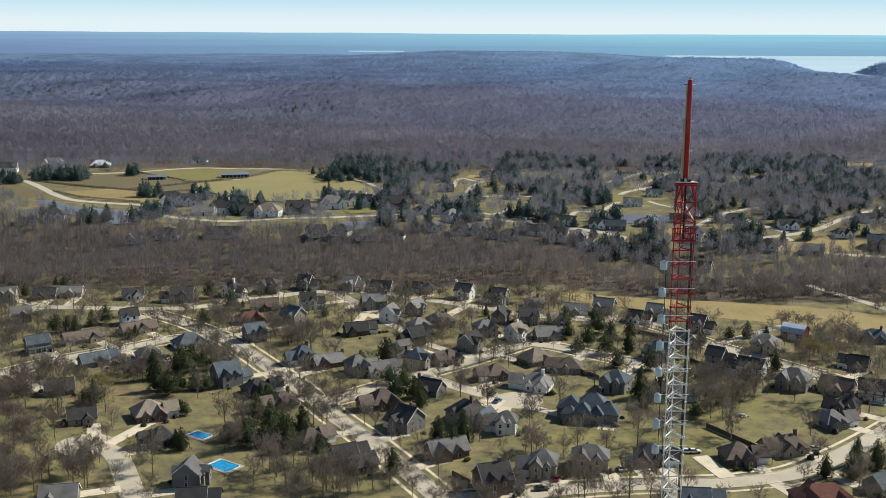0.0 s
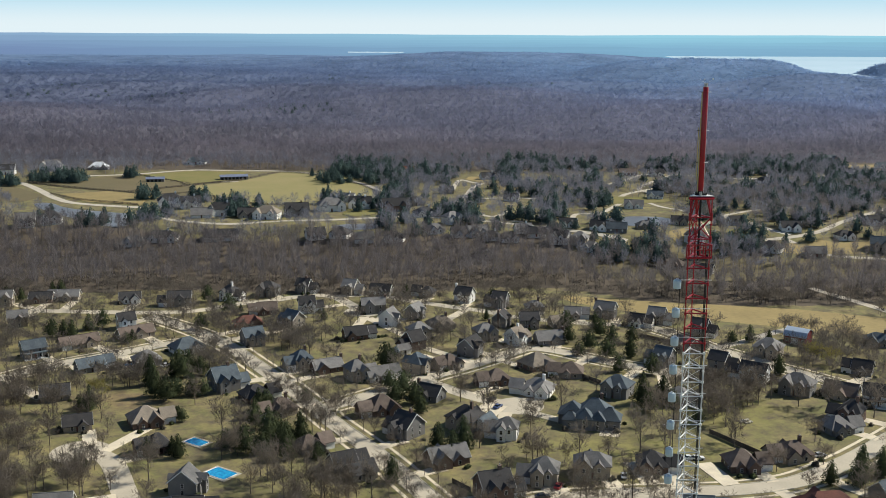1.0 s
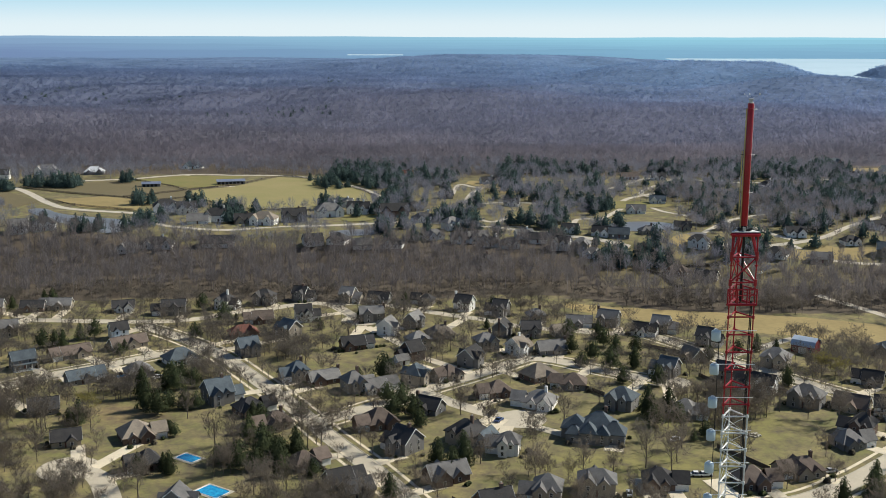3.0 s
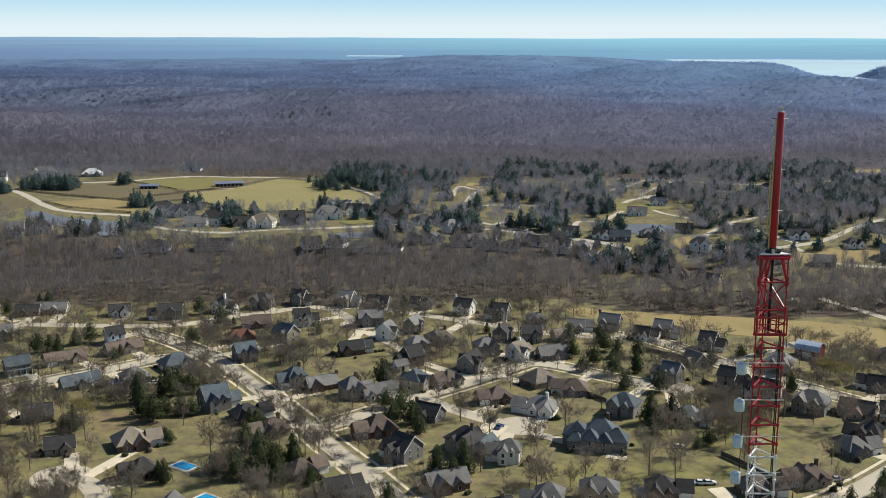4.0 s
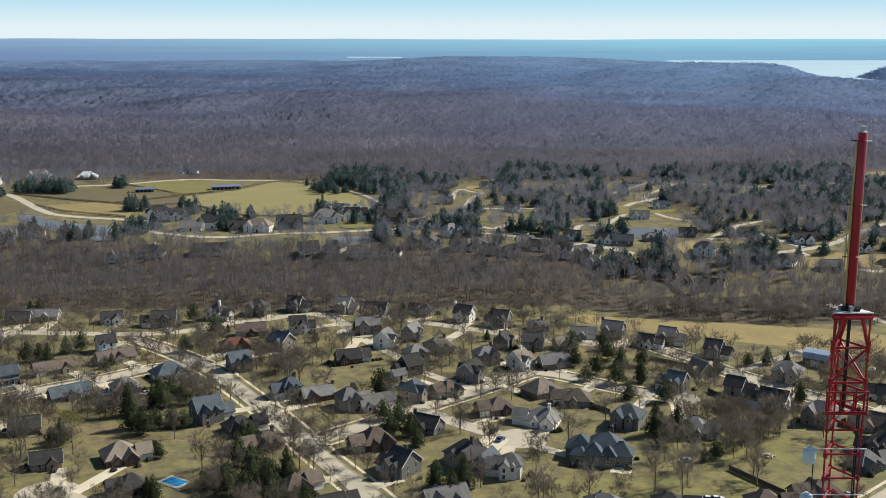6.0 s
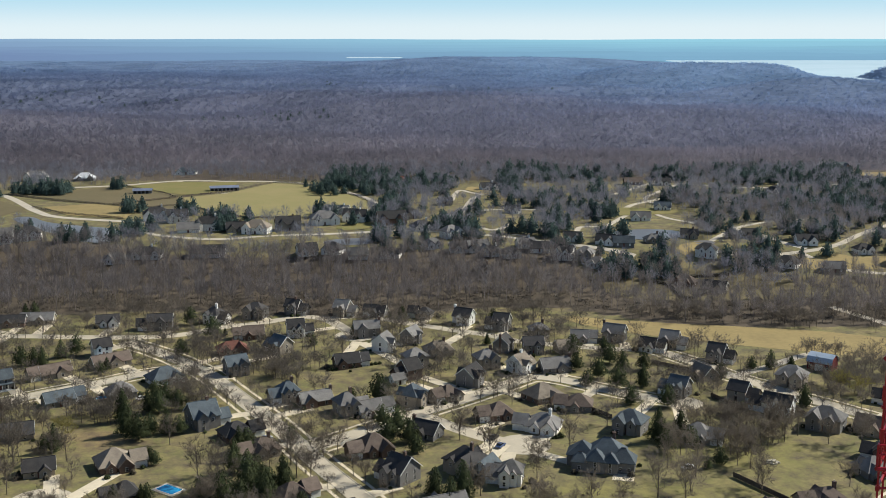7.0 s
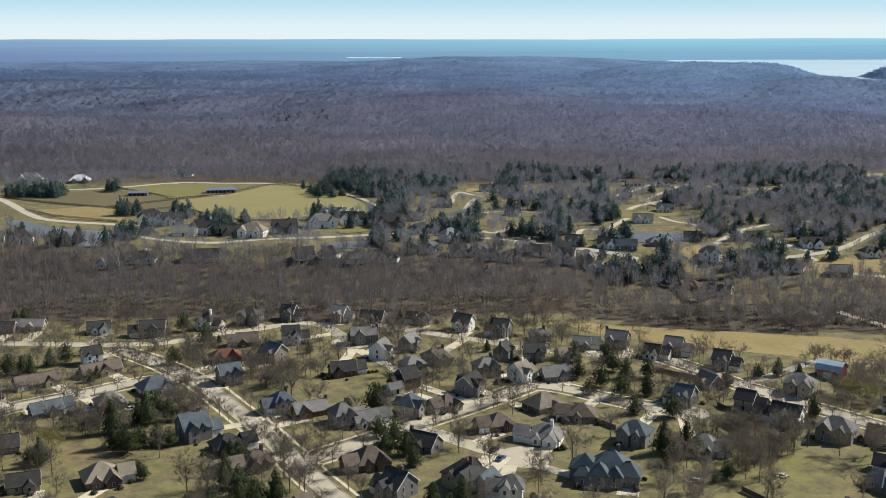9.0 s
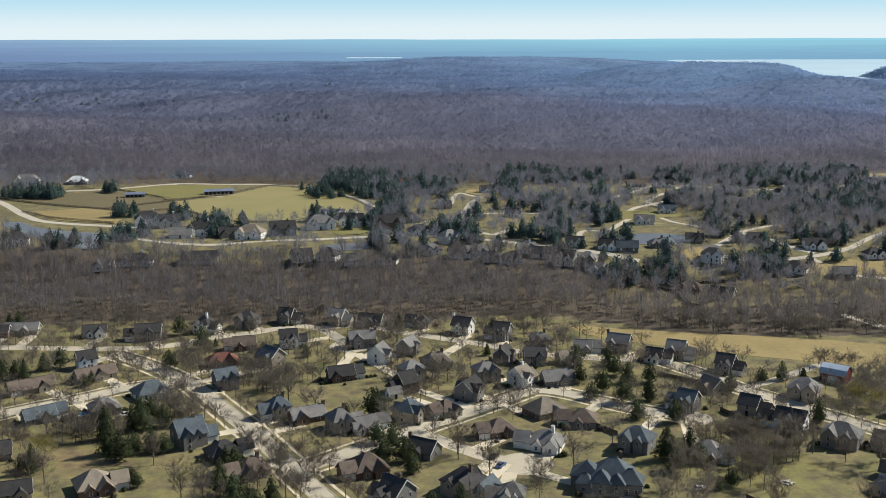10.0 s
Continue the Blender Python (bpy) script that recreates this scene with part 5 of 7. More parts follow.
# ---- the red and white mast ----
TX, TY, SIDE = 15.585, 69.26, 1.34
CORNER = [Vector((-SIDE / 2, -SIDE / 3 * 0.866, 0)), Vector((SIDE / 2, -SIDE / 3 * 0.866, 0)), Vector((0, SIDE * 2 / 3 * 0.866, 0))]
PLATE_Z, RED_FOOT = 123.62, 113.55


def mast():
    ob = thing("lattice_tower", "tall triangular steel lattice mast, red above white, with pole antenna", "tower", pose(TX, TY, 0))
    bands = [(RED_FOOT, PLATE_Z, red_paint), (100.0, RED_FOOT, white_paint), (86, 100.0, white_paint), (72, 86, red_paint), (58, 72, white_paint), (44, 58, red_paint), (30, 44, white_paint), (15, 30, red_paint), (0, 15, white_paint)]
    for z0, z1, m in bands:
        for c in CORNER:
            part("leg", mesh_of("leg", *tube((c.x, c.y, z0), (c.x, c.y, z1), 0.038, 0.038, 8), m), ob)
            if z0 >= 100:
                k = z0 + 0.5
                while k < z1:
                    part("leg_flange", mesh_of("leg_flange", *swap(turned([(0.045, -0.05), (0.085, -0.04), (0.085, 0.04), (0.045, 0.05)], 10), pose(c.x, c.y, k)), m), ob)
                    k += 3.9
    # level rungs and slanting rods, bay by bay, where the eye comes near
    levels = [119.02 - 0.985 * k for k in range(6)] + [113.4 - 0.965 * k for k in range(14)]
    for k, z in enumerate(levels):
        m = red_paint if z > RED_FOOT else white_paint
        for i in range(3):
            a, b = CORNER[i] + Vector((0, 0, z)), CORNER[(i + 1) % 3] + Vector((0, 0, z))
            part("rung", mesh_of("rung", *tube(a, b, 0.045, 0.045, 8), m), ob)
            g = a.lerp(b, 0.10)
            part("gusset", mesh_of("gusset", *joined(tube(a + Vector((0, 0, -0.09)), a + Vector((0, 0, 0.09)), 0.075, 0.075, 8), tube(a, g, 0.06, 0.035, 6)), m), ob)
            if k + 1 < len(levels):
                low = Vector((0, 0, levels[k + 1]))
                p, q = (CORNER[i] + Vector((0, 0, z)), CORNER[(i + 1) % 3] + low)
                if z < RED_FOOT:
                    part("brace", mesh_of("brace", *tube(p, q, 0.016, 0.016, 5), m), ob)
    # the lower shaft, never seen near
    rods = []
    z = 99.0
    while z > 0.5:
        for i in range(3):
            rods.append(tube(CORNER[i] + Vector((0, 0, z)), CORNER[(i + 1) % 3] + Vector((0, 0, z)), 0.03, 0.03, 4, False))
            rods.append(tube(CORNER[i] + Vector((0, 0, z)), CORNER[(i + 1) % 3] + Vector((0, 0, max(0.1, z - 1.5))), 0.015, 0.015, 4, False))
        z -= 1.5
    tagged(part("lower_lattice", mesh_of("lower_lattice", *joined(*rods), white_paint), ob), kind="stuff")
    part("footing", mesh_of("footing", *box(-1.2, -1.2, -0.5, 1.2, 1.2, 0.4), concrete), ob)
    # head of the shaft: plate, knee braces, crossed panels, working cage
    pl = [c * 1.14 for c in CORNER]
    v = [(p.x, p.y, z) for z in (PLATE_Z + 0.02, PLATE_Z + 0.07) for p in pl]
    part("top_plate", mesh_of("top_plate", v, [(0, 2, 1), (3, 4, 5), (0, 1, 4, 3), (1, 2, 5, 4), (2, 0, 3, 5)], white_paint), ob, label="pale grey steel top plate")
    for i in range(3):
        a, b = CORNER[i], CORNER[(i + 1) % 3]
        up = Vector((0, 0, 1))
        part("head_beam", mesh_of("head_beam", *tube(a * 1.1 + up * (PLATE_Z - 0.1), b * 1.1 + up * (PLATE_Z - 0.1), 0.11, 0.11, 4), red_paint), ob)
        for p, q in ((a, b), (b, a)):
            part("knee_brace", mesh_of("knee_brace", *tube(p.lerp(q, 0.26) + up * (PLATE_Z - 0.1), p.lerp(q, 0.02) + up * 122.35, 0.055, 0.055, 6), red_paint), ob)
            part("cross_brace", mesh_of("cross_brace", *tube(p + up * 122.3, q + up * 120.95, 0.035, 0.035, 6), red_paint), ob)
        for z in (122.3, 120.92):
            part("rung", mesh_of("rung", *tube(a + up * z, b + up * z, 0.045, 0.045, 6), red_paint), ob)
        part("gusset", mesh_of("gusset", *tube(a + up * 122.1, a + up * 122.6, 0.09, 0.09, 8), red_paint), ob)
        part("gusset", mesh_of("gusset", *tube(a + up * 120.75, a + up * 121.1, 0.09, 0.09, 8), red_paint), ob)
        # the cage stands a little out from the legs
        ca, cb = a * 1.16, b * 1.16
        for z, r in ((120.55, 0.04), (120.22, 0.028), (119.72, 0.075)):
            part("cage_rail", mesh_of("cage_rail", *tube(ca + up * z, cb + up * z, r, r, 6), red_paint), ob)
        for k in range(3):
            c = ca.lerp(cb, k / 3)
            part("cage_post", mesh_of("cage_post", *tube(c + up * 119.7, c + up * 120.58, 0.04, 0.04, 6), red_paint), ob)
        part("cage_brace", mesh_of("cage_brace", *tube(ca + up * 120.5, ca.lerp(cb, 0.5) + up * 119.75, 0.025, 0.025, 5), red_paint), ob)
    # side-marker lamp on a bracket at the right-hand leg
    c = CORNER[1]
    lamp = part("marker_lamp", mesh_of("marker_lamp", *swap(turned([(0.03, 0), (0.045, 0.02), (0.045, 0.08), (0.02, 0.1)], 10), pose(c.x + 0.30, c.y, 121.42)), white_paint), ob)
    part("bracket", mesh_of("bracket", *tube((c.x, c.y, 121.42), (c.x + 0.33, c.y, 121.42), 0.02, 0.02, 6), steel), lamp)
    # feed lines inside the right-hand leg
    for dx, dy in ((-0.10, 0.10), (-0.16, 0.13), (-0.07, 0.17)):
        part("feed_line", mesh_of("feed_line", *tube((SIDE / 2 + dx, CORNER[1].y + dy, 60), (SIDE / 2 + dx, CORNER[1].y + dy, 119.9), 0.028, 0.028, 6), cable), ob)
    part("feed_line", mesh_of("feed_line", *tube((0.05, 0.1, 119.5), (0.05, 0.05, PLATE_Z), 0.07, 0.07, 8), cable), ob)
    # pole antenna with its collars, conduits and beacon
    z0, z1 = PLATE_Z + 0.07, 130.40
    pole = part("pole_antenna", mesh_of("pole_antenna", *swap(turned([(0.14, z0 + 0.2), (0.165, z0 + 0.25), (0.165, z1 - 0.03), (0.15, z1)], 20), Matrix()), red_paint), ob)
    for p in pole.data.polygons:
        p.use_smooth = len(p.vertices) == 4
    part("base_flange", mesh_of("base_flange", *turned([(0.3, z0), (0.3, z0 + 0.06), (0.16, z0 + 0.1), (0.16, z0 + 0.24)], 16), cable), ob)
    for k in range(7):
        a = k * math.tau / 7
        part("junction_box", mesh_of("junction_box", *box(0.33 * math.cos(a) - 0.07, 0.33 * math.sin(a) - 0.07, z0, 0.33 * math.cos(a) + 0.07, 0.33 * math.sin(a) + 0.07, z0 + 0.12 + 0.05 * (k % 3)), steel if k % 2 else cable), ob)
    for f in (0.045, 0.40, 0.695):
        z = z1 - f * (z1 - z0)
        part("collar", mesh_of("collar", *turned([(0.168, z - 0.03), (0.182, z - 0.02), (0.182, z + 0.02), (0.168, z + 0.03)], 20), red_paint), pole)
        part("step_bar", mesh_of("step_bar", *tube((-0.40, 0.0, z), (-0.16, 0.0, z), 0.02, 0.02, 6), cable), pole)
        part("step_bar", mesh_of("step_bar", *tube((0.10, -0.16, z), (0.32, -0.10, z), 0.022, 0.022, 6), white_paint), pole)
    part("conduit", mesh_of("conduit", *tube((-0.21, -0.02, z0), (-0.21, -0.02, z1 - 0.3), 0.036, 0.036, 6), ochre), pole)
    part("conduit", mesh_of("conduit", *tube((-0.31, 0.03, z0 + 0.9), (-0.31, 0.03, 127.9), 0.03, 0.03, 6), ochre), pole)
    # a white strip paints in the pole's bright sunlit edge
    part("edge_strip", mesh_of("edge_strip", *tube((0.165, -0.05, z0 + 0.3), (0.165, -0.05, z1 - 0.1), 0.014, 0.014, 5), white_paint), pole)
    bc = part("beacon", mesh_of("beacon", *turned([(0.15, z1), (0.15, z1 + 0.03), (0.10, z1 + 0.05), (0.10, z1 + 0.17), (0.15, z1 + 0.18), (0.15, z1 + 0.22), (0.04, z1 + 0.25)], 14), steel), pole)
    for dx, dy, h, tip in ((0.42, 0.0, 0.47, 0.055), (-0.08, 0.1, 0.45, 0.035), (-0.34, 0.1, 0.46, 0.012)):
        part("lightning_rod", mesh_of("lightning_rod", *joined(tube((0, 0, z1 + 0.2), (dx, dy, z1 + h), 0.004, 0.004, 4), tube((dx - 0.03, dy, z1 + h), (dx + 0.03, dy, z1 + h + 0.02), tip, tip, 6)), white_paint), bc)
    # stack of pale drum antennas on arms, off the left-hand leg
    drum = mesh_of("drum_antenna", *turned([(0.16, -0.29), (0.235, -0.27), (0.255, -0.22), (0.255, 0.2), (0.235, 0.26), (0.17, 0.30), (0.06, 0.32)], 18), radome)
    for p in drum.polygons:
        p.use_smooth = len(p.vertices) == 4
    for k in range(8):
        z = 118.0 - 1.885 * k
        ax, ay = -SIDE / 2 - 0.62, CORNER[0].y - 0.05
        dr = part("drum_antenna", drum, ob, pose(ax, ay, z, 0, 0, 20 * k), "pale blue-white drum antenna")
        part("cap", mesh_of("cap", *turned([(0.1, 0.30), (0.1, 0.37), (0.03, 0.38)], 10), white_paint), dr)
        part("antenna_arm", mesh_of("antenna_arm", *tube((ax + 0.1, ay, z + 0.28), (SIDE / 2 + 0.22, ay - 0.02, z + 0.28), 0.022, 0.022, 6), white_paint), ob)
        part("drop_cable", mesh_of("drop_cable", *tube((ax + 0.2, ay + 0.1, z - 1.9), (ax + 0.2, ay + 0.1, z + 0.05), 0.022, 0.022, 6), cable), ob)


mast()

# ---- red barn, sheds, pools, fences, cars ----


def barn(x, y, yaw):
    ob = thing("barn", "dark red barn with blue-grey metal roof", "barn", pose(x, y, float(height(x, y)), 0, 0, yaw))
    HOUSES.append((x, y, 8))
    side = [(-4.25, 3.2), (-3.1, 5.3), (0, 6.5), (3.1, 5.3), (4.25, 3.2)]   # a gambrel: steep below, flatter above
    ends = [(-4.25, -0.5)] + [(a, b - 0.1) for a, b in side] + [(4.25, -0.5)]
    k = len(ends)
    v = [(-4.8, a, b) for a, b in ends] + [(4.8, a, b) for a, b in ends]
    part("wall", mesh_of("wall", v, [tuple(range(k)), tuple(range(2 * k - 1, k - 1, -1))] + [(i, i + k, (i + 1) % k + k, (i + 1) % k) for i in range(k)], barn_red), ob)
    for (a, b), (c, d) in zip(side, side[1:]):
        slope = part("roof", mesh_of("roof", [(x0, p, q + t) for t in (0, 0.14) for x0 in (-5.2, 5.2) for p, q in ((a, b), (c, d))], [(0, 1, 3, 2), (4, 6, 7, 5), (0, 4, 5, 1), (2, 3, 7, 6), (0, 2, 6, 4), (1, 5, 7, 3)], barn_roof), ob)
        for n in range(11):   # raised seams
            x0 = -5.0 + n
            part("roof_seam", mesh_of("roof_seam", *tube((x0, a, b + 0.16), (x0, c, d + 0.16), 0.03, 0.03, 4), barn_roof), slope)
    part("barn_door", mesh_of("barn_door", *joined(box(-1.6, -4.33, 0, 1.6, -4.26, 2.7)), white_trim), ob)
    for xs in (-3.4, 3.4):
        wnd = part("window", FRAME, ob, pose(xs, -4.25, 1.7))
        part("pane", PANE, wnd)


def shed(x, y, w, d, yaw):
    ob = thing("shed", "long low blue stable, black panels for the shade of open stalls", "shed", pose(x, y, float(height(x, y)), 0, 0, yaw))
    part("wall", mesh_of("wall", *gable_body(w, d, 2.6, 1.3), WALL["y"]), ob)
    part("roof", mesh_of("roof", *gable_roof(w, d, 2.6, 1.3), blue_tin), ob)
    # black panels on the closed wall stand in for shade inside stalls
    for k in range(int(w / 3)):
        part("stall_opening", mesh_of("stall_opening", *box(-w / 2 + 0.6 + 3 * k, -d / 2 - 0.04, 0.1, -w / 2 + 2.6 + 3 * k, -d / 2 + 0.02, 2.2), cable), ob)


def pool(x, y, w, d, yaw, label):
    ob = thing("swimming_pool", label, "pool", pose(x, y, float(height(x, y)), 0, 0, yaw))
    HOUSES.append((x, y, 0.6 * w))
    part("deck", mesh_of("deck", *box(-w / 2 - 0.8, -d / 2 - 0.8, -0.2, w / 2 + 0.8, d / 2 + 0.8, 0.16), kerb_mat), ob)
    c = 0.5
    o = [(-w / 2 + c, -d / 2), (w / 2 - c, -d / 2), (w / 2, -d / 2 + c), (w / 2, d / 2 - c), (w / 2 - c, d / 2), (-w / 2 + c, d / 2), (-w / 2, d / 2 - c), (-w / 2, -d / 2 + c)]
    part("coping", mesh_of("coping", *joined(*[tube((a[0], a[1], 0.2), (b[0], b[1], 0.2), 0.13, 0.13, 5) for a, b in zip(o, o[1:] + o[:1])]), white_trim), ob)
    part("water", mesh_of("water", [(a, b, 0.2) for a, b in o], [tuple(range(len(o)))], pool_water), ob, label="bright blue pool cover or water")


def fence(x0, y0, x1, y1, tall=1.7):
    ob = thing("fence", "dark weathered board fence between yards", "fence", Matrix.Translation((x0, y0, float(height(x0, y0)))))
    n = max(2, int(math.hypot(x1 - x0, y1 - y0) / 2.4))
    pst = mesh_of("post", *box(-0.06, -0.06, -0.3, 0.06, 0.06, tall + 0.08), fence_mat)
    ln = math.hypot(x1 - x0, y1 - y0) / n
    pan = mesh_of("panel", *box(0.05, -0.025, 0.05, ln - 0.05, 0.025, tall), fence_mat)
    a = math.degrees(math.atan2(y1 - y0, x1 - x0))
    for k in range(n + 1):
        q = k / n
        part("post", pst, ob, pose((x1 - x0) * q, (y1 - y0) * q, 0, 0, 0, a))
        if k < n:
            part("panel", pan, ob, pose((x1 - x0) * q, (y1 - y0) * q, 0, 0, 0, a))


def paddock_fence(points):
    """Dark rails on posts round a pasture."""
    line = curve_through(points, 6)
    ob = thing("paddock_fence", "dark timber paddock fence", "fence", Matrix())
    for zz in (0.5, 0.9, 1.3):
        v, f = ribbon(line, 0.05, -0.05, zz - 0.15, zz + 0.05)
        part("rail", mesh_of("rail", v, f, fence_mat), ob)
    pst = mesh_of("post", *box(-0.12, -0.12, -0.3, 0.12, 0.12, 1.6), fence_mat)
    for p in line[::1]:
        part("post", pst, ob, pose(p[0], p[1], float(height(p[0], p[1]))))


CAR_PAINT = {c: mat("car_paint_" + c, rgb, rough=0.3, spec=0.5, mix=0.1) for c, rgb in (("white", (0.75, 0.75, 0.75)), ("black", (0.03, 0.03, 0.035)), ("silver", (0.4, 0.41, 0.43)), ("red", (0.3, 0.03, 0.03)), ("blue", (0.04, 0.08, 0.2)))}


def car(x, y, yaw, paint):
    ob = thing("car", "%s car parked on pale concrete" % paint, "car", pose(x, y, float(height(x, y)) + 0.06, 0, 0, yaw), "parked cars")
    prof = [(-2.25, 0.35), (-2.3, 0.8), (-1.9, 0.95), (-1.3, 1.0), (1.0, 0.98), (1.9, 0.85), (2.25, 0.7), (2.2, 0.35)]
    k = len(prof)
    v = [(a, -0.88, b) for a, b in prof] + [(a, 0.88, b) for a, b in prof]
    part("body", mesh_of("body", v, [tuple(range(k)), tuple(range(2 * k - 1, k - 1, -1))] + [((i + 1) % k, i, i + k, (i + 1) % k + k) for i in range(k)], CAR_PAINT[paint]), ob)
    v = [(-1.75, -0.82, 0.96), (0.95, -0.82, 0.96), (0.95, 0.82, 0.96), (-1.75, 0.82, 0.96), (-1.2, -0.65, 1.46), (0.25, -0.65, 1.46), (0.25, 0.65, 1.46), (-1.2, 0.65, 1.46)]
    part("cabin_glass", mesh_of("cabin_glass", v, box(0, 0, 0, 1, 1, 1)[1] and [(0, 1, 5, 4), (1, 2, 6, 5), (2, 3, 7, 6), (3, 0, 4, 7)], glass_dark), ob)
    part("car_roof", mesh_of("car_roof", *box(-1.2, -0.66, 1.45, 0.25, 0.66, 1.5), CAR_PAINT[paint]), ob)
    for wx in (-1.4, 1.4):
        for wy in (-0.8, 0.8):
            part("wheel", mesh_of("wheel", *tube((wx, wy - 0.11, 0.33), (wx, wy + 0.11, 0.33), 0.33, 0.33, 12), cable), ob)


barn(154.2, 459.1, -38)
shed(-172, 884, 22, 7, 14)
shed(-232, 868, 14, 5, 10)
HOUSES.extend([(-68.4, 304, 11), (-82.2, 334, 8)])
pool(-68.5, 313.8, 9.0, 6.0, -35, "bright blue swimming pool in a back garden")
pool(-81.5, 339.4, 7.5, 4.6, -35, "blue covered swimming pool in a back garden")
pool(-127, 423, 5, 3.4, 30, "small blue pool beside a house")
pool(-143, 500 - 29, 7, 3, 38, "pale turquoise pool cover by a hedge")
pool(-172, 372, 7, 3.6, 10, "blue pool in a wooded garden")

paddock_fence([(-258, 908), (-214, 866), (-200, 848), (-172, 873), (-166, 874)])
paddock_fence([(-330, 858), (-290, 834), (-240, 810), (-214, 795), (-186, 812)])
paddock_fence([(-200, 846), (-238, 812)])
paddock_fence([(-168, 872), (-196, 846), (-186, 814), (-142, 760), (-92, 752)])
paddock_fence([(-168, 872), (-140, 926), (-108, 911), (-68, 856), (-44, 796)])
paddock_fence([(-292, 800), (-262, 775), (-214, 752)])

def hedge(points):
    """A thick uneven winter hedge along a line."""
    line = curve_through(points, 1.6)
    q = np.random.RandomState(int(points[0][1]))
    ob = thing("hedge", "thick dark brown winter hedge on a lawn", "hedge", Matrix())
    v, f = ribbon(line, 0.9, -0.9, -0.3, 1.5)
    v = [(a + q.uniform(-0.25, 0.25), b + q.uniform(-0.25, 0.25), c + (q.uniform(-0.3, 0.6) if len(line) <= k < 3 * len(line) else 0)) for k, (a, b, c) in enumerate(v)]
    part("core", mesh_of("core", v, f, hedge_mat), ob)
    n = 14 * len(line)
    at = line[q.randint(0, len(line), n)] + q.uniform(-0.9, 0.9, (n, 2))
    foot = np.column_stack([at, height(at[:, 0], at[:, 1]) + q.uniform(0.2, 1.4, n)])
    part("shoots", tri_mesh("shoots", *spikes(foot, foot + np.column_stack([q.uniform(-0.7, 0.7, (n, 2)), q.uniform(0.2, 1.1, n)]), 0.09), hedge_mat), ob)


hedge([(112.0, 611.0), (122.1, 600.6), (125.1, 576.0), (141.6, 593.0)])
hedge([(125.1, 615.3), (140.9, 617.0), (156.9, 619.6)])
car(28.5, 297.1, 10, "black")
car(119.8, 329.2, 20, "silver")
car(-21.5, 406.2, 40, "black")
car(80.1, 326.3, 5, "white")
car(77.7, 326.3, 0, "white")
car(17.4, 381.3, 60, "black")
car(19.2, 373.8, 60, "blue")
car(22.3, 303.5, 30, "black")
car(-16.5, 439.9, 40, "white")
car(-58.9, 380.2, 30, "silver")
car(-111.8, 421.0, 40, "white")
car(54.6, 312.4, 85, "silver")
car(33.8, 304.5, 70, "red")
car(77.2, 355.5, 20, "white")
fence(89.4, 349.1, 101.0, 329.9)
fence(100.6, 424.2, 108.2, 408.1)
fence(97.4, 403.7, 102.1, 392.2)
fence(86.6, 465.9, 101.6, 452.8)
fence(45.4, 419.6, 59.9, 400.3)
fence(-67.5, 341.3, -48.7, 328.1)
fence(2.3, 307.5, 7.6, 300.9)
fence(125.7, 424.6, 129.4, 401.3)


def shrub_mesh(seed, r, h, material):
    """A low ragged bush of many short shoots."""
    q = np.random.RandomState(seed)
    k = 90
    a = np.column_stack([q.normal(0, 0.3 * r, k), q.normal(0, 0.3 * r, k), q.uniform(0, 0.45 * h, k)])
    th, ph = q.uniform(0, math.tau, k), q.uniform(0.05, 1.4, k)
    b = np.column_stack([r * np.cos(th) * np.cos(ph), r * np.sin(th) * np.cos(ph), 0.12 * h + 0.9 * h * np.sin(ph)]) * q.uniform(0.8, 1.1, (k, 1))
    return tri_mesh("shrub", *spikes(a, b, 0.22 * r * q.uniform(0.5, 1.0, k)), material)


SHRUBS = [(shrub_mesh(91, 1.1, 1.3, needles), "rounded dark evergreen shrub by a house wall"), (shrub_mesh(92, 0.9, 1.0, needles), "low dark evergreen shrub by a house wall"),
          (shrub_mesh(93, 1.2, 1.5, hedge_mat), "dry brown shrub by a house wall")]
dice = random.Random(17)
near_houses = [h for h in HOUSES[:101]]
for hx, hy, hr in near_houses:
    for _ in range(2 if hy > 430 else 3):
        a = dice.uniform(math.radians(170), math.radians(370))
        sx, sy = hx + (hr + 0.6) * math.cos(a), hy + (hr + 0.6) * math.sin(a)
        me, words = SHRUBS[dice.randrange(3)]
        ob = new("shrub", me)
        sc = dice.uniform(0.8, 1.5)
        ob.matrix_basis = pose(sx, sy, float(height(sx, sy)), 0, 0, dice.uniform(0, 360)) @ Matrix.Scale(sc, 4)
        tagged(ob, words, "shrub", "garden shrubs")

# a clipped row of small evergreens along one garden, and a heap of pale stones
for k in range(14):
    sx, sy = -46 + 1.55 * k, 455.5 + 0.75 * k
    ob = new("shrub", SHRUBS[0][0])
    ob.matrix_basis = pose(sx, sy, 0, 0, 0, 40 * k)
    tagged(ob, "dark evergreen in a clipped garden row", "shrub", "garden row")


def stone(seed):
    bm = bmesh.new()
    bmesh.ops.create_icosphere(bm, subdivisions=1, radius=0.6)
    q = random.Random(seed)
    for v in bm.verts:
        v.co *= q.uniform(0.75, 1.2)
        v.co.z *= 0.65
    me = bpy.data.meshes.new("stone")
    bm.to_mesh(me)
    bm.free()
    me.materials.append(kerb_mat)
    return me


heap = thing("stone_heap", "heap of pale field stones on a lawn", "stones", pose(104.8, 360.3, 0))
for k in range(16):
    a = k * 2.4
    part("stone", stone(k), heap, pose(0.55 * math.sqrt(k) * math.cos(a), 0.4 * math.sqrt(k) * math.sin(a), 0.25 + (0.5 if k < 5 else 0), 0, 0, 50 * k))

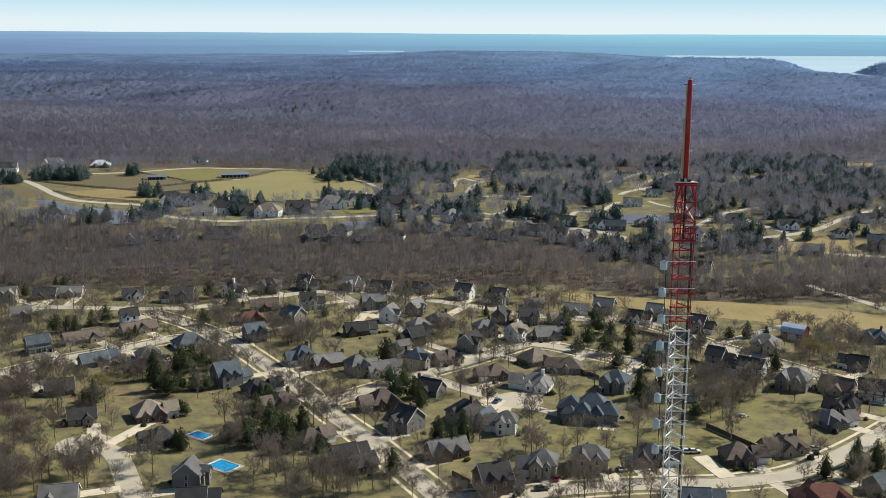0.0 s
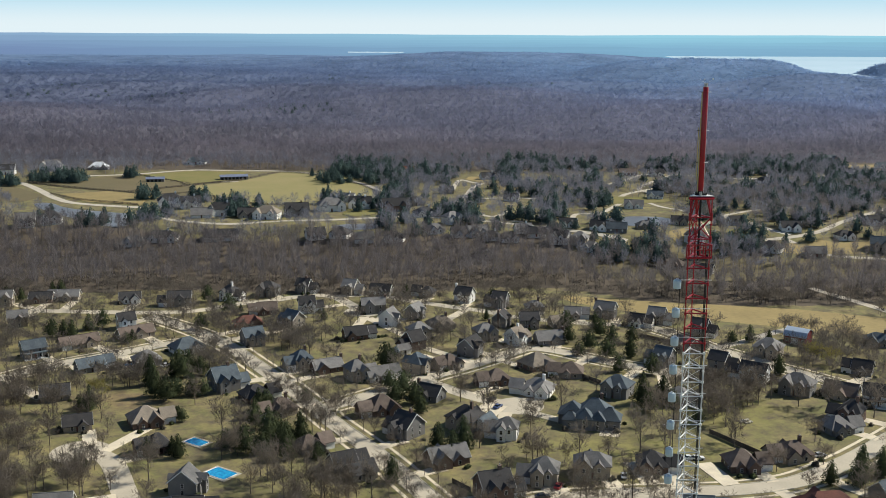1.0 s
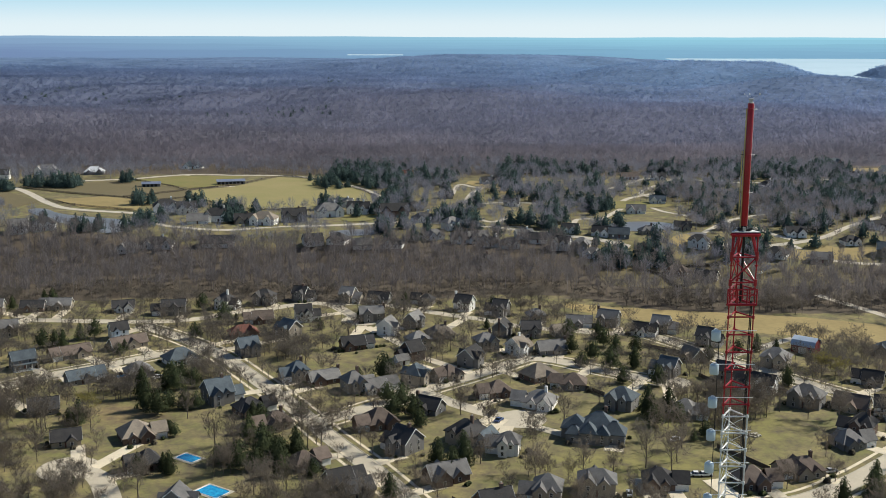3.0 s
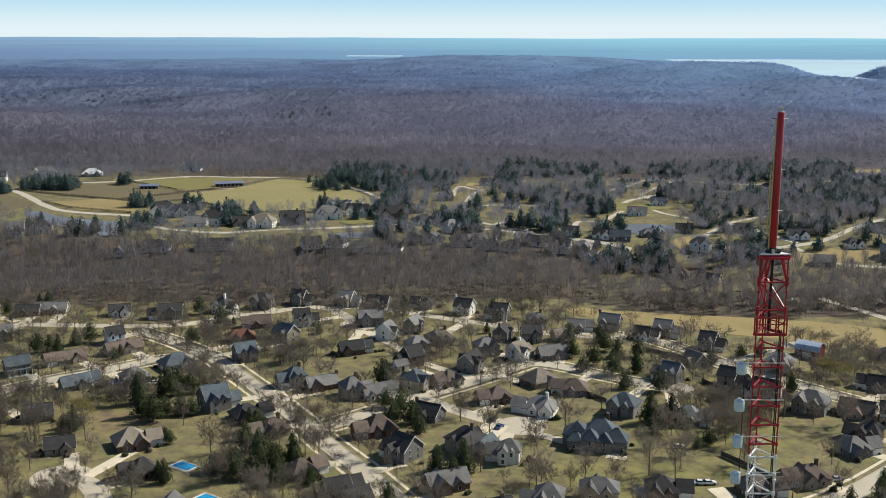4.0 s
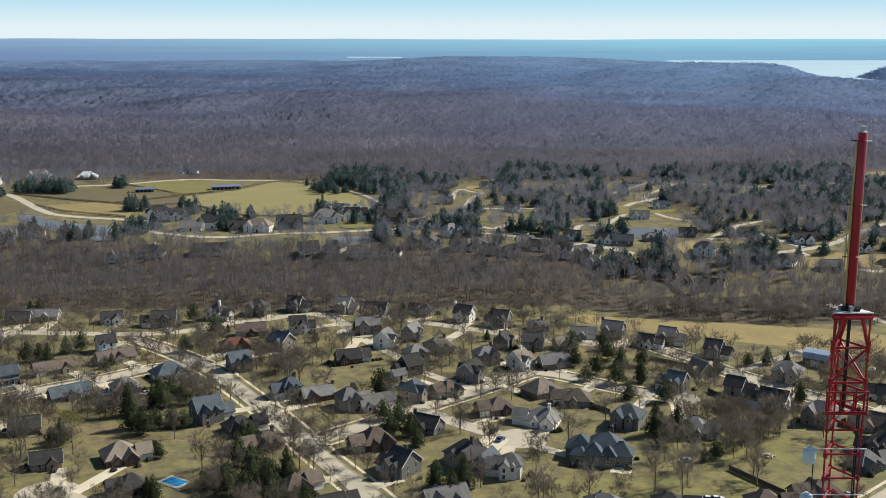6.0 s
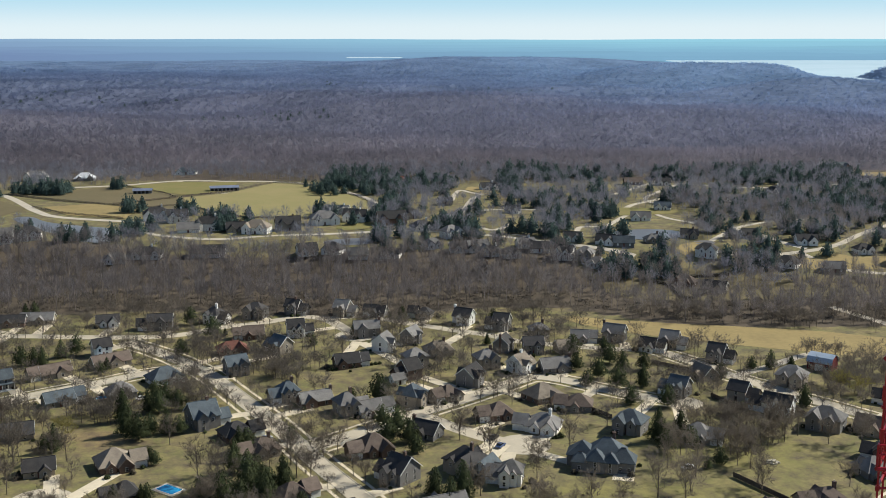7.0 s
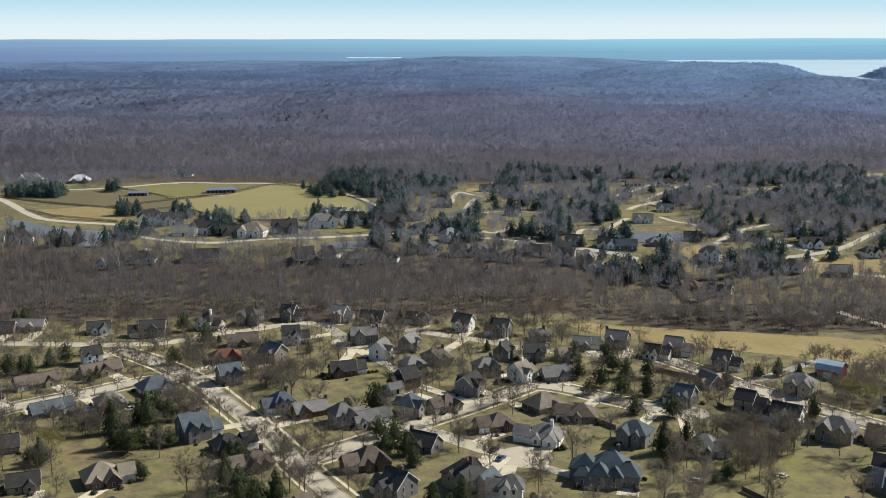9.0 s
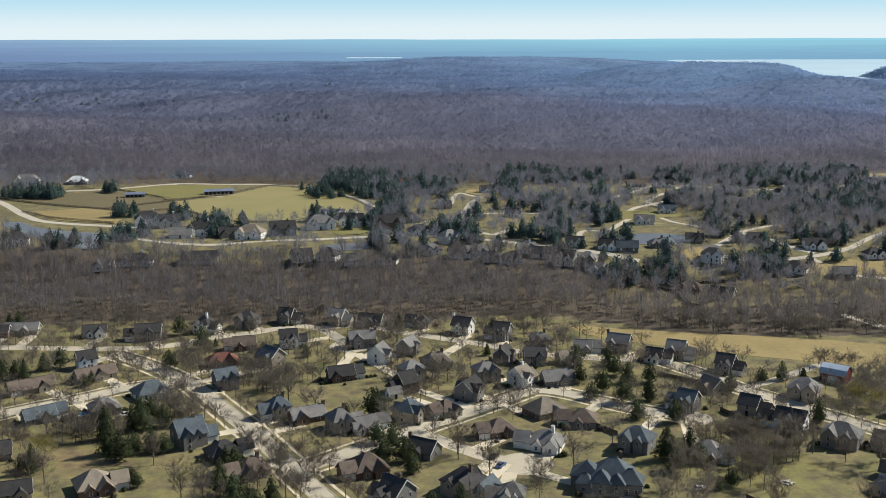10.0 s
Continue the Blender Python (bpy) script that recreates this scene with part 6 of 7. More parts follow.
# ---- planting ----
BARE = [bare_tree(s, 10.0, 4.3, 13, 9, 19, 0.026) for s in (11, 12, 13)] + [bare_tree(s, 13.5, 4.4, 14, 9, 19, 0.028, 0.62) for s in (14, 15)] + [bare_tree(s, 6.5, 2.7, 11, 8, 15, 0.02) for s in (16, 17)]
BARE_KIND = ["round-crowned leafless tree", "round-crowned leafless tree", "spreading leafless tree", "tall leafless tree", "tall leafless tree", "small leafless street tree", "small leafless street tree"]
PINE = [sprays(21, 10.5, 3.5, 1800, 0.25, 0.62), sprays(22, 13, 3.9, 2100, 0.27, 0.75), sprays(23, 7, 2.4, 1000, 0.22, 0.8), sprays(24, 10.5, 4.1, 1800, 0.27, 0.45, 0.2), sprays(25, 8, 3.4, 1300, 0.26, 0.5, 0.14)]
PROTO_BARE, PROTO_PINE = [], []
for (tr, cr), kind in zip(BARE, BARE_KIND):
    ob = thing("bare_tree", "%s, grey-brown bark and fine twigs" % kind, "tree", pose(0, -900, 0), "leafless garden trees")
    part("trunk", tri_mesh("trunk", *tr, bark), ob)
    part("crown", tri_mesh("crown", *cr, twig), ob)
    PROTO_BARE.append(ob)
for tr, cr in PINE:
    ob = thing("conifer_tree", "dark green conifer with ragged drooping boughs", "tree", pose(0, -900, 0), "conifers of the suburb")
    part("trunk", tri_mesh("trunk", *tr, bark), ob)
    part("crown", tri_mesh("crown", *cr, needles), ob)
    PROTO_PINE.append(ob)
USED = set()


def plant(protos, k, x, y, scale, turn):
    """Set a tree: the first of a kind is the shape itself, the rest are copies."""
    p = protos[k]
    m = pose(x, y, float(height(x, y)), 0, 0, turn)
    if p.name not in USED:
        USED.add(p.name)
        p.matrix_basis = m @ Matrix.Scale(scale, 4)
        return p
    c = copy_thing(p, m)
    c.scale = (scale, scale, scale)
    return c


def conifer_at(x, y, k=0, scale=1.0):
    plant(PROTO_PINE, k, x, y, scale, (x * 37 + y * 11) % 360)
    HOUSES.append((x, y, 2.0))


conifer_at(-23.3, 418.6, 3, 1.15)
conifer_at(-107.0, 384.6, 1, 1.0)
conifer_at(-57.5, 337.9, 1, 1.1)
conifer_at(-66.3, 362.1, 0, 0.8)
conifer_at(-15.3, 387.2, 3, 1.0)
conifer_at(-10.8, 377.7, 3, 0.9)
conifer_at(-20.9, 393.7, 3, 0.8)
conifer_at(-117.5, 526.2, 3, 0.9)
conifer_at(-193.9, 536.6, 0, 0.9)
conifer_at(-197.3, 534.1, 1, 0.7)
conifer_at(-210.8, 528.0, 0, 0.7)
conifer_at(-135.8, 457.8, 2, 0.8)
conifer_at(-167.6, 463.6, 0, 0.8)
conifer_at(-163.3, 461.8, 1, 0.7)
conifer_at(77.1, 435.7, 1, 0.8)
conifer_at(71.9, 378.9, 1, 1.0)
conifer_at(80.0, 382.1, 0, 1.0)
conifer_at(141.1, 457.8, 2, 0.9)
conifer_at(133.3, 459.5, 0, 0.8)
conifer_at(6.1, 333.7, 1, 1.0)
conifer_at(2.4, 326.4, 0, 1.0)
conifer_at(115.7, 307.5, 0, 0.8)
conifer_at(128.4, 316.4, 1, 0.8)
conifer_at(133.8, 314.2, 0, 1.0)
conifer_at(81.3, 456.9, 3, 0.8)
conifer_at(55.3, 479.5, 3, 0.9)
conifer_at(-19.3, 537.5, 0, 0.7)
conifer_at(-40.3, 508.6, 0, 0.5)
conifer_at(-76.4, 502.6, 2, 0.6)
conifer_at(132.1, 413.5, 0, 0.9)
conifer_at(-94.5, 327.6, 0, 0.7)
conifer_at(-84.5, 326.7, 0, 0.8)
conifer_at(-87.1, 330.1, 2, 0.9)
conifer_at(-114.1, 318.0, 2, 0.7)
conifer_at(-111.1, 318.0, 2, 0.6)
conifer_at(-93.6, 386.1, 0, 0.9)
conifer_at(-101.5, 406.4, 3, 0.9)
conifer_at(-89.4, 386.2, 3, 0.7)
conifer_at(-56.4, 492.5, 0, 0.6)
conifer_at(-85.4, 507.8, 2, 0.6)
conifer_at(-2.2, 336.0, 0, 0.9)
conifer_at(87.6, 358.4, 3, 0.6)
conifer_at(83.1, 355.5, 2, 0.7)
conifer_at(-15.8, 308.1, 0, 0.9)
conifer_at(-97.7, 507.5, 2, 0.6)
conifer_at(-110.1, 476.7, 3, 0.8)
conifer_at(19.5, 493.8, 2, 0.8)
conifer_at(72.6, 456.7, 0, 0.9)
conifer_at(68.9, 465.6, 3, 0.9)
conifer_at(68.3, 479.7, 0, 0.8)
conifer_at(61.4, 446.2, 3, 0.9)
conifer_at(67.2, 433.1, 3, 1.0)
conifer_at(69.3, 416.2, 4, 1.0)
conifer_at(56.0, 437.8, 4, 0.9)
conifer_at(81.9, 412.7, 3, 0.9)
conifer_at(54.0, 456.4, 3, 0.8)
conifer_at(-50.5, 380.3, 4, 0.7)
conifer_at(-101.6, 379.6, 3, 1.0)
conifer_at(-99.3, 386.0, 4, 1.0)
conifer_at(-95.7, 410.1, 3, 0.8)
conifer_at(-71.0, 335.2, 4, 0.9)
conifer_at(-63.7, 330.4, 3, 1.0)
conifer_at(-58.2, 330.4, 4, 1.0)
conifer_at(-56.8, 345.6, 3, 0.9)
conifer_at(-50.2, 325.7, 1, 0.8)
conifer_at(-18.0, 377.6, 3, 0.9)
conifer_at(-8.5, 368.7, 4, 0.9)
conifer_at(-220.1, 533.7, 4, 0.8)
conifer_at(-172.0, 461.7, 3, 0.9)
conifer_at(-137.1, 453.3, 4, 0.7)
conifer_at(-40.2, 325.8, 4, 0.8)
conifer_at(124.9, 457.6, 4, 0.8)
conifer_at(24.1, 538.3, 4, 0.7)
conifer_at(110.4, 448.7, 4, 0.8)
conifer_at(-33.8, 422.2, 4, 0.6)
conifer_at(82.3, 375.9, 4, 0.9)
conifer_at(72.9, 369.8, 3, 0.8)
conifer_at(-112.0, 398.0, 1, 1.0)
conifer_at(-107.5, 424.0, 4, 0.9)
conifer_at(-101.5, 416.0, 3, 0.9)
conifer_at(-106.0, 408.0, 0, 0.9)
conifer_at(-155.0, 478.0, 3, 0.9)
conifer_at(-160.0, 474.0, 0, 0.8)
conifer_at(-103.0, 505.0, 3, 1.0)
conifer_at(-52.0, 334.0, 3, 1.0)
conifer_at(-47.0, 338.0, 1, 1.0)
conifer_at(-52.0, 341.0, 4, 0.9)
conifer_at(123.5, 306.0, 1, 0.9)
conifer_at(-93.2, 362.1, 4, 0.62)
conifer_at(-90.6, 358.6, 3, 0.50)
conifer_at(-65.9, 368.9, 1, 0.75)
conifer_at(-63.9, 371.0, 3, 0.80)
conifer_at(-61.3, 366.9, 4, 0.70)
conifer_at(-64.3, 351.9, 3, 0.90)
conifer_at(-126.3, 369.7, 1, 0.80)
conifer_at(-130.5, 372.4, 4, 0.70)


def groves(x, y):
    """Where the gardens' trees stand together, and where lawns lie open."""
    return ease(-0.15, 0.45, np.sin(x / 14 + 1.7 * np.sin(y / 33)) * np.sin(y / 17 + 1.3 * np.sin(x / 41)) + 0.35 * np.sin(x / 6.5 + y / 9))


rs = np.random.RandomState(5)
spots = []
for n_street, (line, width) in enumerate(STREETS[:9]):   # street trees on the verges, few along one street
    if len(line) < 3:
        continue
    share = 0.28 if n_street == 4 else 0.85
    run = 0.0
    for a, b in zip(line, line[1:]):
        run += np.hypot(*(b - a))
        if run > 8.2:
            run = 0.0
            u = (b - a) / np.hypot(*(b - a))
            for s in (1, -1):
                q = a + s * np.array([-u[1], u[0]]) * (width / 2 + 1.6 + rs.uniform(-0.3, 0.8)) + rs.uniform(-2, 2, 2)
                if in_view(q[0], q[1], 10) and 275 < q[1] < 545 and rs.rand() < share:
                    spots.append((q[0], q[1], rs.choice([0, 1, 2, 5, 6, 2, 1]), rs.uniform(0.72, 1.05)))
yard = scatter(-240, 240, 285, 552, 8.2, 6, lambda x, y: in_view(x, y) & free(x, y) & (rs.rand(len(x)) < 0.3 + 0.7 * groves(x, y)))
for x, y in yard:
    grove = 0.5 + 0.5 * math.sin(x / 23 + 1) * math.sin(y / 19)
    spots.append((x, y, rs.choice([0, 1, 2, 3, 4]) if grove > 0.35 else rs.choice([0, 1, 2, 5, 6]), rs.uniform(0.85, 1.25)))
for gx, gy, gr, gap in (
    (-123.4, 298.6, 16.0, 6.6),
    (-108.0, 302.0, 6.0, 6.0),
    (-70.0, 325.0, 7.0, 5.5),
    (-58.0, 309.0, 6.0, 6.0),
    (-112.3, 294.7, 8.0, 8.5),
    (-153.2, 372.7, 14.0, 5.5),
    (-143.2, 385.4, 9.0, 6.0),
    (-125.0, 399.1, 10.0, 5.5),
    (-37.6, 295.5, 8.0, 7.5),
    (-53.5, 312.0, 5.0, 7.5),
    (-24.7, 299.7, 9.0, 6.0),
    (-58.0, 298.5, 5.0, 6.5),
    (93.0, 362.0, 8.0, 4.8),
    (106.0, 383.0, 11.0, 5.0),
    (168.7, 441.2, 16.0, 6.0),
    (161.1, 486.2, 12.0, 6.5),
    (7.0, 387.5, 9.0, 6.0),
    (-38.7, 454.9, 12.0, 6.0),
    (-187.9, 470.6, 14.0, 6.0),
    (121.0, 390.0, 9.0, 5.0),
    (15.3, 381.2, 7.0, 6.0),
    (35.1, 326.7, 6.0, 6.0),
    (-129.3, 339.5, 7.0, 6.0),
    (-121.2, 413.4, 8.0, 6.0),
    (-60.9, 454.5, 10.0, 6.0),
    (21.9, 430.8, 9.0, 6.0),
    (129.0, 517.1, 12.0, 6.0),
    (202.0, 497.0, 12.0, 6.0),
    (-101.9, 443.1, 9.0, 5.5),
    (-101.1, 482.3, 8.0, 6.0),
    (90.0, 378.0, 8.0, 4.8),
    (95.0, 392.0, 8.0, 5.0),
    (84.9, 441.7, 6.0, 6.0),
    (-155.6, 450.2, 9.0, 6.0),
    (-79.0, 425.0, 10.0, 4.8),
    (-92.0, 418.0, 9.0, 5.0),
    (-127.0, 494.0, 8.0, 5.5),
    (-104.0, 462.0, 5.0, 5.0),
    (-71.0, 462.0, 8.0, 5.0),
    (-62.0, 446.0, 8.0, 5.0),
    (-50.0, 455.0, 8.0, 5.0),
    (-112.0, 398.0, 9.0, 5.0),
    (-132.0, 392.0, 10.0, 5.0),
    (-150.0, 398.0, 10.0, 5.0),
    (-47.0, 318.0, 6.0, 5.0),
    (-63.9, 347.7, 7.0, 4.8),
    (-67.6, 338.6, 6.0, 5.0),
    (-124.0, 354.6, 8.0, 5.5),
    (-118.6, 474.0, 9.0, 5.0),
    (-102.7, 457.5, 8.0, 5.0),
    (-95.9, 476.7, 8.0, 5.0),
    (-130.9, 465.5, 7.0, 5.5),
    (-63.6, 417.4, 7.0, 5.5),
    (-90.9, 386.4, 5.0, 6.0),
):
    for x, y in scatter(gx - gr, gx + gr, gy - gr, gy + gr, gap, int(gx * 3 + gy) % 1000, lambda x, y: (np.hypot(x - gx, y - gy) < gr) & free(x, y)):
        spots.append((x, y, rs.choice([0, 1, 2, 3, 4, 3, 4]), rs.uniform(0.7, 1.05)))
for x, y in scatter(-240, 240, 425, 548, 8.6, 36, lambda x, y: in_view(x, y) & free(x, y) & (rs.rand(len(x)) < 0.5 + 0.5 * groves(x, y))):
    spots.append((x, y, rs.choice([0, 1, 2, 3]), rs.uniform(0.65, 1.0)))
spots.sort(key=lambda s: s[1])
for x, y, k, sc in spots[:290]:
    plant(PROTO_BARE, int(k), x, y, sc, rs.uniform(0, 360))
rest = np.array([(x, y, sc) for x, y, k, sc in spots[290:]])

# two early trees in olive bud
for x, y, tall in ((151.5, 431.2, 9.5), (156.0, 425.1, 9.0), (-127.1, 382.4, 9.0)):
    tr, cr = bare_tree(int(abs(x)), tall, 4.6, 13, 8, 18, 0.045)
    ob = thing("budding_tree", "broad tree in olive-yellow bud", "tree", pose(x, y, 0))
    part("trunk", tri_mesh("trunk", *tr, bark), ob)
    part("crown", tri_mesh("crown", *cr, olive_twig), ob)

# light versions of the trees for what nobody could count
MID = [brush_tree(s, 13 + s % 4, 4.6, 62, 0.09, 0.15) for s in (31, 32, 33, 34)]
SLIM = [brush_tree(s, 15 + s % 3, 3.6, 88, 0.07, 0.2) for s in (41, 42, 43, 44)]
ROUND = [stack(*bare_tree(s, 9.0, 4.2, 10, 7, 11, 0.036)) for s in (45, 46, 47, 48)]
LOW = [brush_tree(s, 9.5, 4.2, 46, 0.095, 0.13) for s in (35, 36)]
FAR = [brush_tree(s, 14 + s % 3, 4.8, 34, 0.13, 0.14) for s in (51, 52, 53, 54, 55, 56)]
FIR = [stack(*sprays(s, h, 1.2 * w, 240, 0.72, 0.85 * q, 0.08, True)) for s, h, w, q in ((61, 11.5, 4.2, 0.5), (62, 13, 4.0, 0.6), (63, 9, 3.5, 0.55), (64, 11, 3.2, 0.8))]
if len(rest):
    stuff("garden_trees", ROUND, rest[:, :2], rest[:, 2], garden_twig, 7, "leafless garden trees farther up the suburb", "trees")
belt = scatter(-300, 320, 500, 700, 6.5, 8, lambda x, y: in_view(x, y) & (y > wood_front(x)) & (y < wood_back(x)) & clear(x, y))
stuff("woodland", SLIM + MID, belt, rs.uniform(0.75, 1.15, len(belt)) * (1 - 0.14 * ease(40, 90, belt[:, 0])), wood_mat, 9, "belt of tall leafless trees with pale trunks", "woods")
BRUSH = [brush_tree(s, 3.0 + s % 2, 2.3, 22, 0.07, 0.05) for s in (91, 92, 93)]
brush = scatter(-300, 320, 480, 620, 4.2, 19, lambda x, y: in_view(x, y) & (y > wood_front(x) - 3) & (y < wood_front(x) + 26 + 10 * np.sin(x / 17)) & (rs.rand(len(x)) < 0.75))
stuff("underbrush", BRUSH, brush, rs.uniform(0.7, 1.3, len(brush)), hedge_mat, 20, "tangled brown underbrush at the edge of a wood", "brush")
park = scatter(-450, 450, 600, 1010, 5.9, 10, lambda x, y: in_view(x, y) & ((x > -185) | (x < -300) | (y > 730) | (rs.rand(len(x)) < 0.35)) & (y > wood_back(x) - 2) & free(x, y, 4.0, 8.0) & (rs.rand(len(x)) < 0.62 + 0.2 * ease(130, 220, x) + 0.38 * ease(-0.3, 0.4, np.sin(x / 38 + 2) * np.sin(y / 47 + x / 90))))
stuff("bare_trees", MID + LOW, park, rs.uniform(0.6, 1.0, len(park)), hazed_park_wood, 11, "leafless trees among far houses and lawns", "trees")
wet = scatter(90, 330, 560, 640, 10.0, 12, lambda x, y: in_view(x, y) & clear(x, y) & (y > wood_back(x)))
copse = scatter(150, 345, 655, 840, 8.0, 14, lambda x, y: in_view(x, y) & free(x, y, 2.5, 7.0) & (rs.rand(len(x)) < 0.35 + 0.65 * ease(-0.3, 0.3, np.sin(x / 21) * np.sin(y / 26 + 1))))
stuff("bare_trees", MID, copse, rs.uniform(0.65, 0.95, len(copse)), wood_mat, 15, "copses of leafless trees by a country road", "trees")
stuff("bare_trees", SLIM, wet, rs.uniform(0.7, 1.0, len(wet)), wood_mat, 13, "tall leafless trees over lawn", "trees")


def stand(x0, y0, x1, y1, gap, seed, keepers):
    """Places for a stand of conifers, clear of walls and lanes."""
    r2 = np.random.RandomState(seed)

    def ok(x, y):
        k = in_view(x, y) & (r2.rand(len(x)) < 0.68 * keepers)
        for hx, hy, hr in HOUSES:
            k &= np.hypot(x - hx, y - hy) > 0.75 * hr + 1.5
        for line, width in STREETS:
            k &= np.min(np.hypot(x[:, None] - line[None, :, 0], y[:, None] - line[None, :, 1]), 1) > width / 2 + 2.5
        return k
    return scatter(x0, max(x1, x0 + gap), y0, max(y1, y0 + gap), gap, seed, ok)


firs = np.concatenate([
    stand(-93, 860, -42, 969, 6.0, 80, 0.95),
    stand(-43, 784, -33, 807, 4.5, 81, 0.95),
    stand(-41, 862, 6, 928, 7.5, 82, 0.60),
    stand(-30, 780, -21, 793, 4.5, 83, 0.80),
    stand(-25, 725, -22, 737, 4.0, 84, 0.90),
    stand(-9, 703, 5, 744, 5.0, 85, 0.90),
    stand(12, 683, 24, 721, 5.0, 86, 0.85),
    stand(5, 673, 13, 686, 5.0, 87, 0.70),
    stand(-40, 670, -35, 677, 4.5, 88, 0.90),
    stand(-17, 658, -14, 665, 4.5, 89, 0.80),
    stand(-9, 668, -6, 674, 4.0, 90, 0.80),
    stand(48, 858, 60, 942, 5.5, 91, 0.90),
    stand(71, 935, 100, 992, 7.0, 92, 0.85),
    stand(110, 929, 135, 972, 7.5, 93, 0.60),
    stand(33, 771, 109, 851, 8.5, 94, 0.36),
    stand(102, 735, 123, 789, 5.5, 95, 0.85),
    stand(44, 685, 50, 700, 4.5, 96, 0.90),
    stand(51, 684, 57, 696, 4.5, 97, 0.90),
    stand(63, 675, 71, 692, 4.5, 98, 0.80),
    stand(74, 684, 88, 728, 7.0, 99, 0.50),
    stand(48, 659, 79, 667, 5.0, 100, 0.50),
    stand(56, 651, 63, 657, 4.5, 101, 0.90),
    stand(91, 615, 131, 636, 5.5, 102, 0.90),
    stand(78, 666, 83, 670, 4.5, 103, 0.80),
    stand(92, 648, 99, 657, 4.5, 104, 0.90),
    stand(113, 693, 116, 706, 4.0, 105, 0.90),
    stand(183, 935, 200, 971, 5.5, 106, 0.90),
    stand(206, 972, 213, 997, 5.0, 107, 0.90),
    stand(162, 816, 172, 837, 4.5, 108, 0.90),
    stand(169, 675, 181, 754, 6.5, 109, 0.65),
    stand(242, 915, 309, 1007, 6.5, 110, 0.70),
    stand(255, 798, 266, 846, 5.5, 111, 0.85),
    stand(274, 770, 303, 837, 5.5, 112, 0.90),
    stand(328, 933, 348, 984, 6.0, 113, 0.80),
    stand(315, 817, 351, 894, 5.5, 114, 0.90),
    stand(281, 735, 295, 762, 5.0, 115, 0.90),
    stand(231, 671, 243, 709, 6.0, 116, 0.70),
    stand(163, 627, 195, 648, 5.5, 117, 0.80),
    stand(197, 645, 213, 657, 5.5, 118, 0.75),
    stand(216, 651, 224, 660, 5.0, 119, 0.90),
    stand(215, 755, 274, 838, 8.5, 120, 0.30),
    stand(-217, 774, -205, 796, 4.5, 121, 0.55),
    stand(-195, 694, -181, 725, 4.5, 122, 0.90),
    stand(-180, 762, -169, 780, 4.5, 123, 0.90),
    stand(-153, 721, -141, 745, 5.0, 124, 0.80),
    stand(-139, 704, -127, 731, 4.5, 125, 0.90),
    stand(-126, 736, -123, 748, 4.0, 126, 0.90),
    stand(-85, 755, -70, 772, 4.5, 127, 0.90),
    stand(-57, 722, -53, 736, 4.0, 128, 0.90),
    stand(-39, 673, -35, 682, 4.5, 129, 0.90),
    stand(-47, 734, -34, 763, 5.5, 130, 0.70),
    stand(-329, 859, -290, 892, 5.5, 131, 0.85),
    stand(-351, 833, -333, 864, 5.5, 132, 0.90),
    stand(-260, 888, -251, 902, 5.0, 133, 0.80),
    stand(-200, 672, -195, 685, 4.0, 134, 0.80),
    stand(-256, 681, -247, 696, 5.5, 135, 0.60),
    stand(-225, 670, -212, 681, 6.0, 136, 0.60),
    stand(-106, 873, -69, 907, 9.0, 137, 0.50),
    scatter(-60, 420, 640, 1000, 13.0, 138, lambda x, y: in_view(x, y) & free(x, y, 4.0, 8.0) & (y > wood_back(x) + 6) & (rs.rand(len(x)) < 0.3 + 0.2 * ease(150, 260, x))),
])
stuff("conifers", FIR, firs, rs.uniform(0.65, 1.15, len(firs)), hazed_needles, 14, "dark conifers among far houses", "trees")
near_wood = scatter(-900, 900, 940, 1150, 8.8, 15, lambda x, y: in_view(x, y) & (y > 955 + 18 * np.sin(x / 60) + 60 * ease(200, 330, x)))
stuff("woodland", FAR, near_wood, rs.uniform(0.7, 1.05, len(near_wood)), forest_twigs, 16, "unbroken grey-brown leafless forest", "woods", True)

# stands of conifers inside the far forest
evergreen = np.concatenate([scatter(x0, x1, y0, y1, gap, seed, lambda x, y: in_view(x, y) & (np.random.RandomState(seed).rand(len(x)) < 0.13)) for x0, x1, y0, y1, gap, seed in (
    (-330, -160, 1590, 1720, 11, 101), (-420, -250, 1560, 1640, 12, 102), (-860, -640, 2120, 2350, 16, 103), (-330, -180, 2650, 2900, 20, 104), (-560, -470, 1980, 2080, 12, 105),
    (-1350, -1150, 3300, 3600, 22, 106), (-10, 50, 1085, 1130, 12, 107), (60, 240, 2300, 2420, 22, 111))])
stuff("conifers", FIR, evergreen, rs.uniform(0.6, 1.0, len(evergreen)), hazed_needles, 25, "dark conifer stands in leafless forest", "trees")

# the forest beyond: a floor of twigs, and the rounded crowns that stand out of it
ys = np.geomspace(1000, 4868, 180)
us = np.linspace(-1, 1, 170)
X = np.outer(0.43 * ys + 60, us)
Y = np.repeat(ys[:, None], len(us), 1) + 4 * np.sin(X / 37)
tint = np.random.RandomState(22).uniform(0.2, 0.8, X.shape)
Z = height(X, Y) + 3.0 + 2.4 * tint + 5.0 * ease(3000, 4400, Y)
for k, drop in enumerate((9, 6, 4, 2.5, 1)):
    Z[k] -= drop
idx = np.arange(X.size).reshape(X.shape)
cells = np.stack([idx[:-1, :-1], idx[:-1, 1:], idx[1:, 1:], idx[1:, :-1]], -1).reshape(-1, 4)
mid_x, mid_y = X.ravel()[cells].mean(1), Y.ravel()[cells].mean(1)
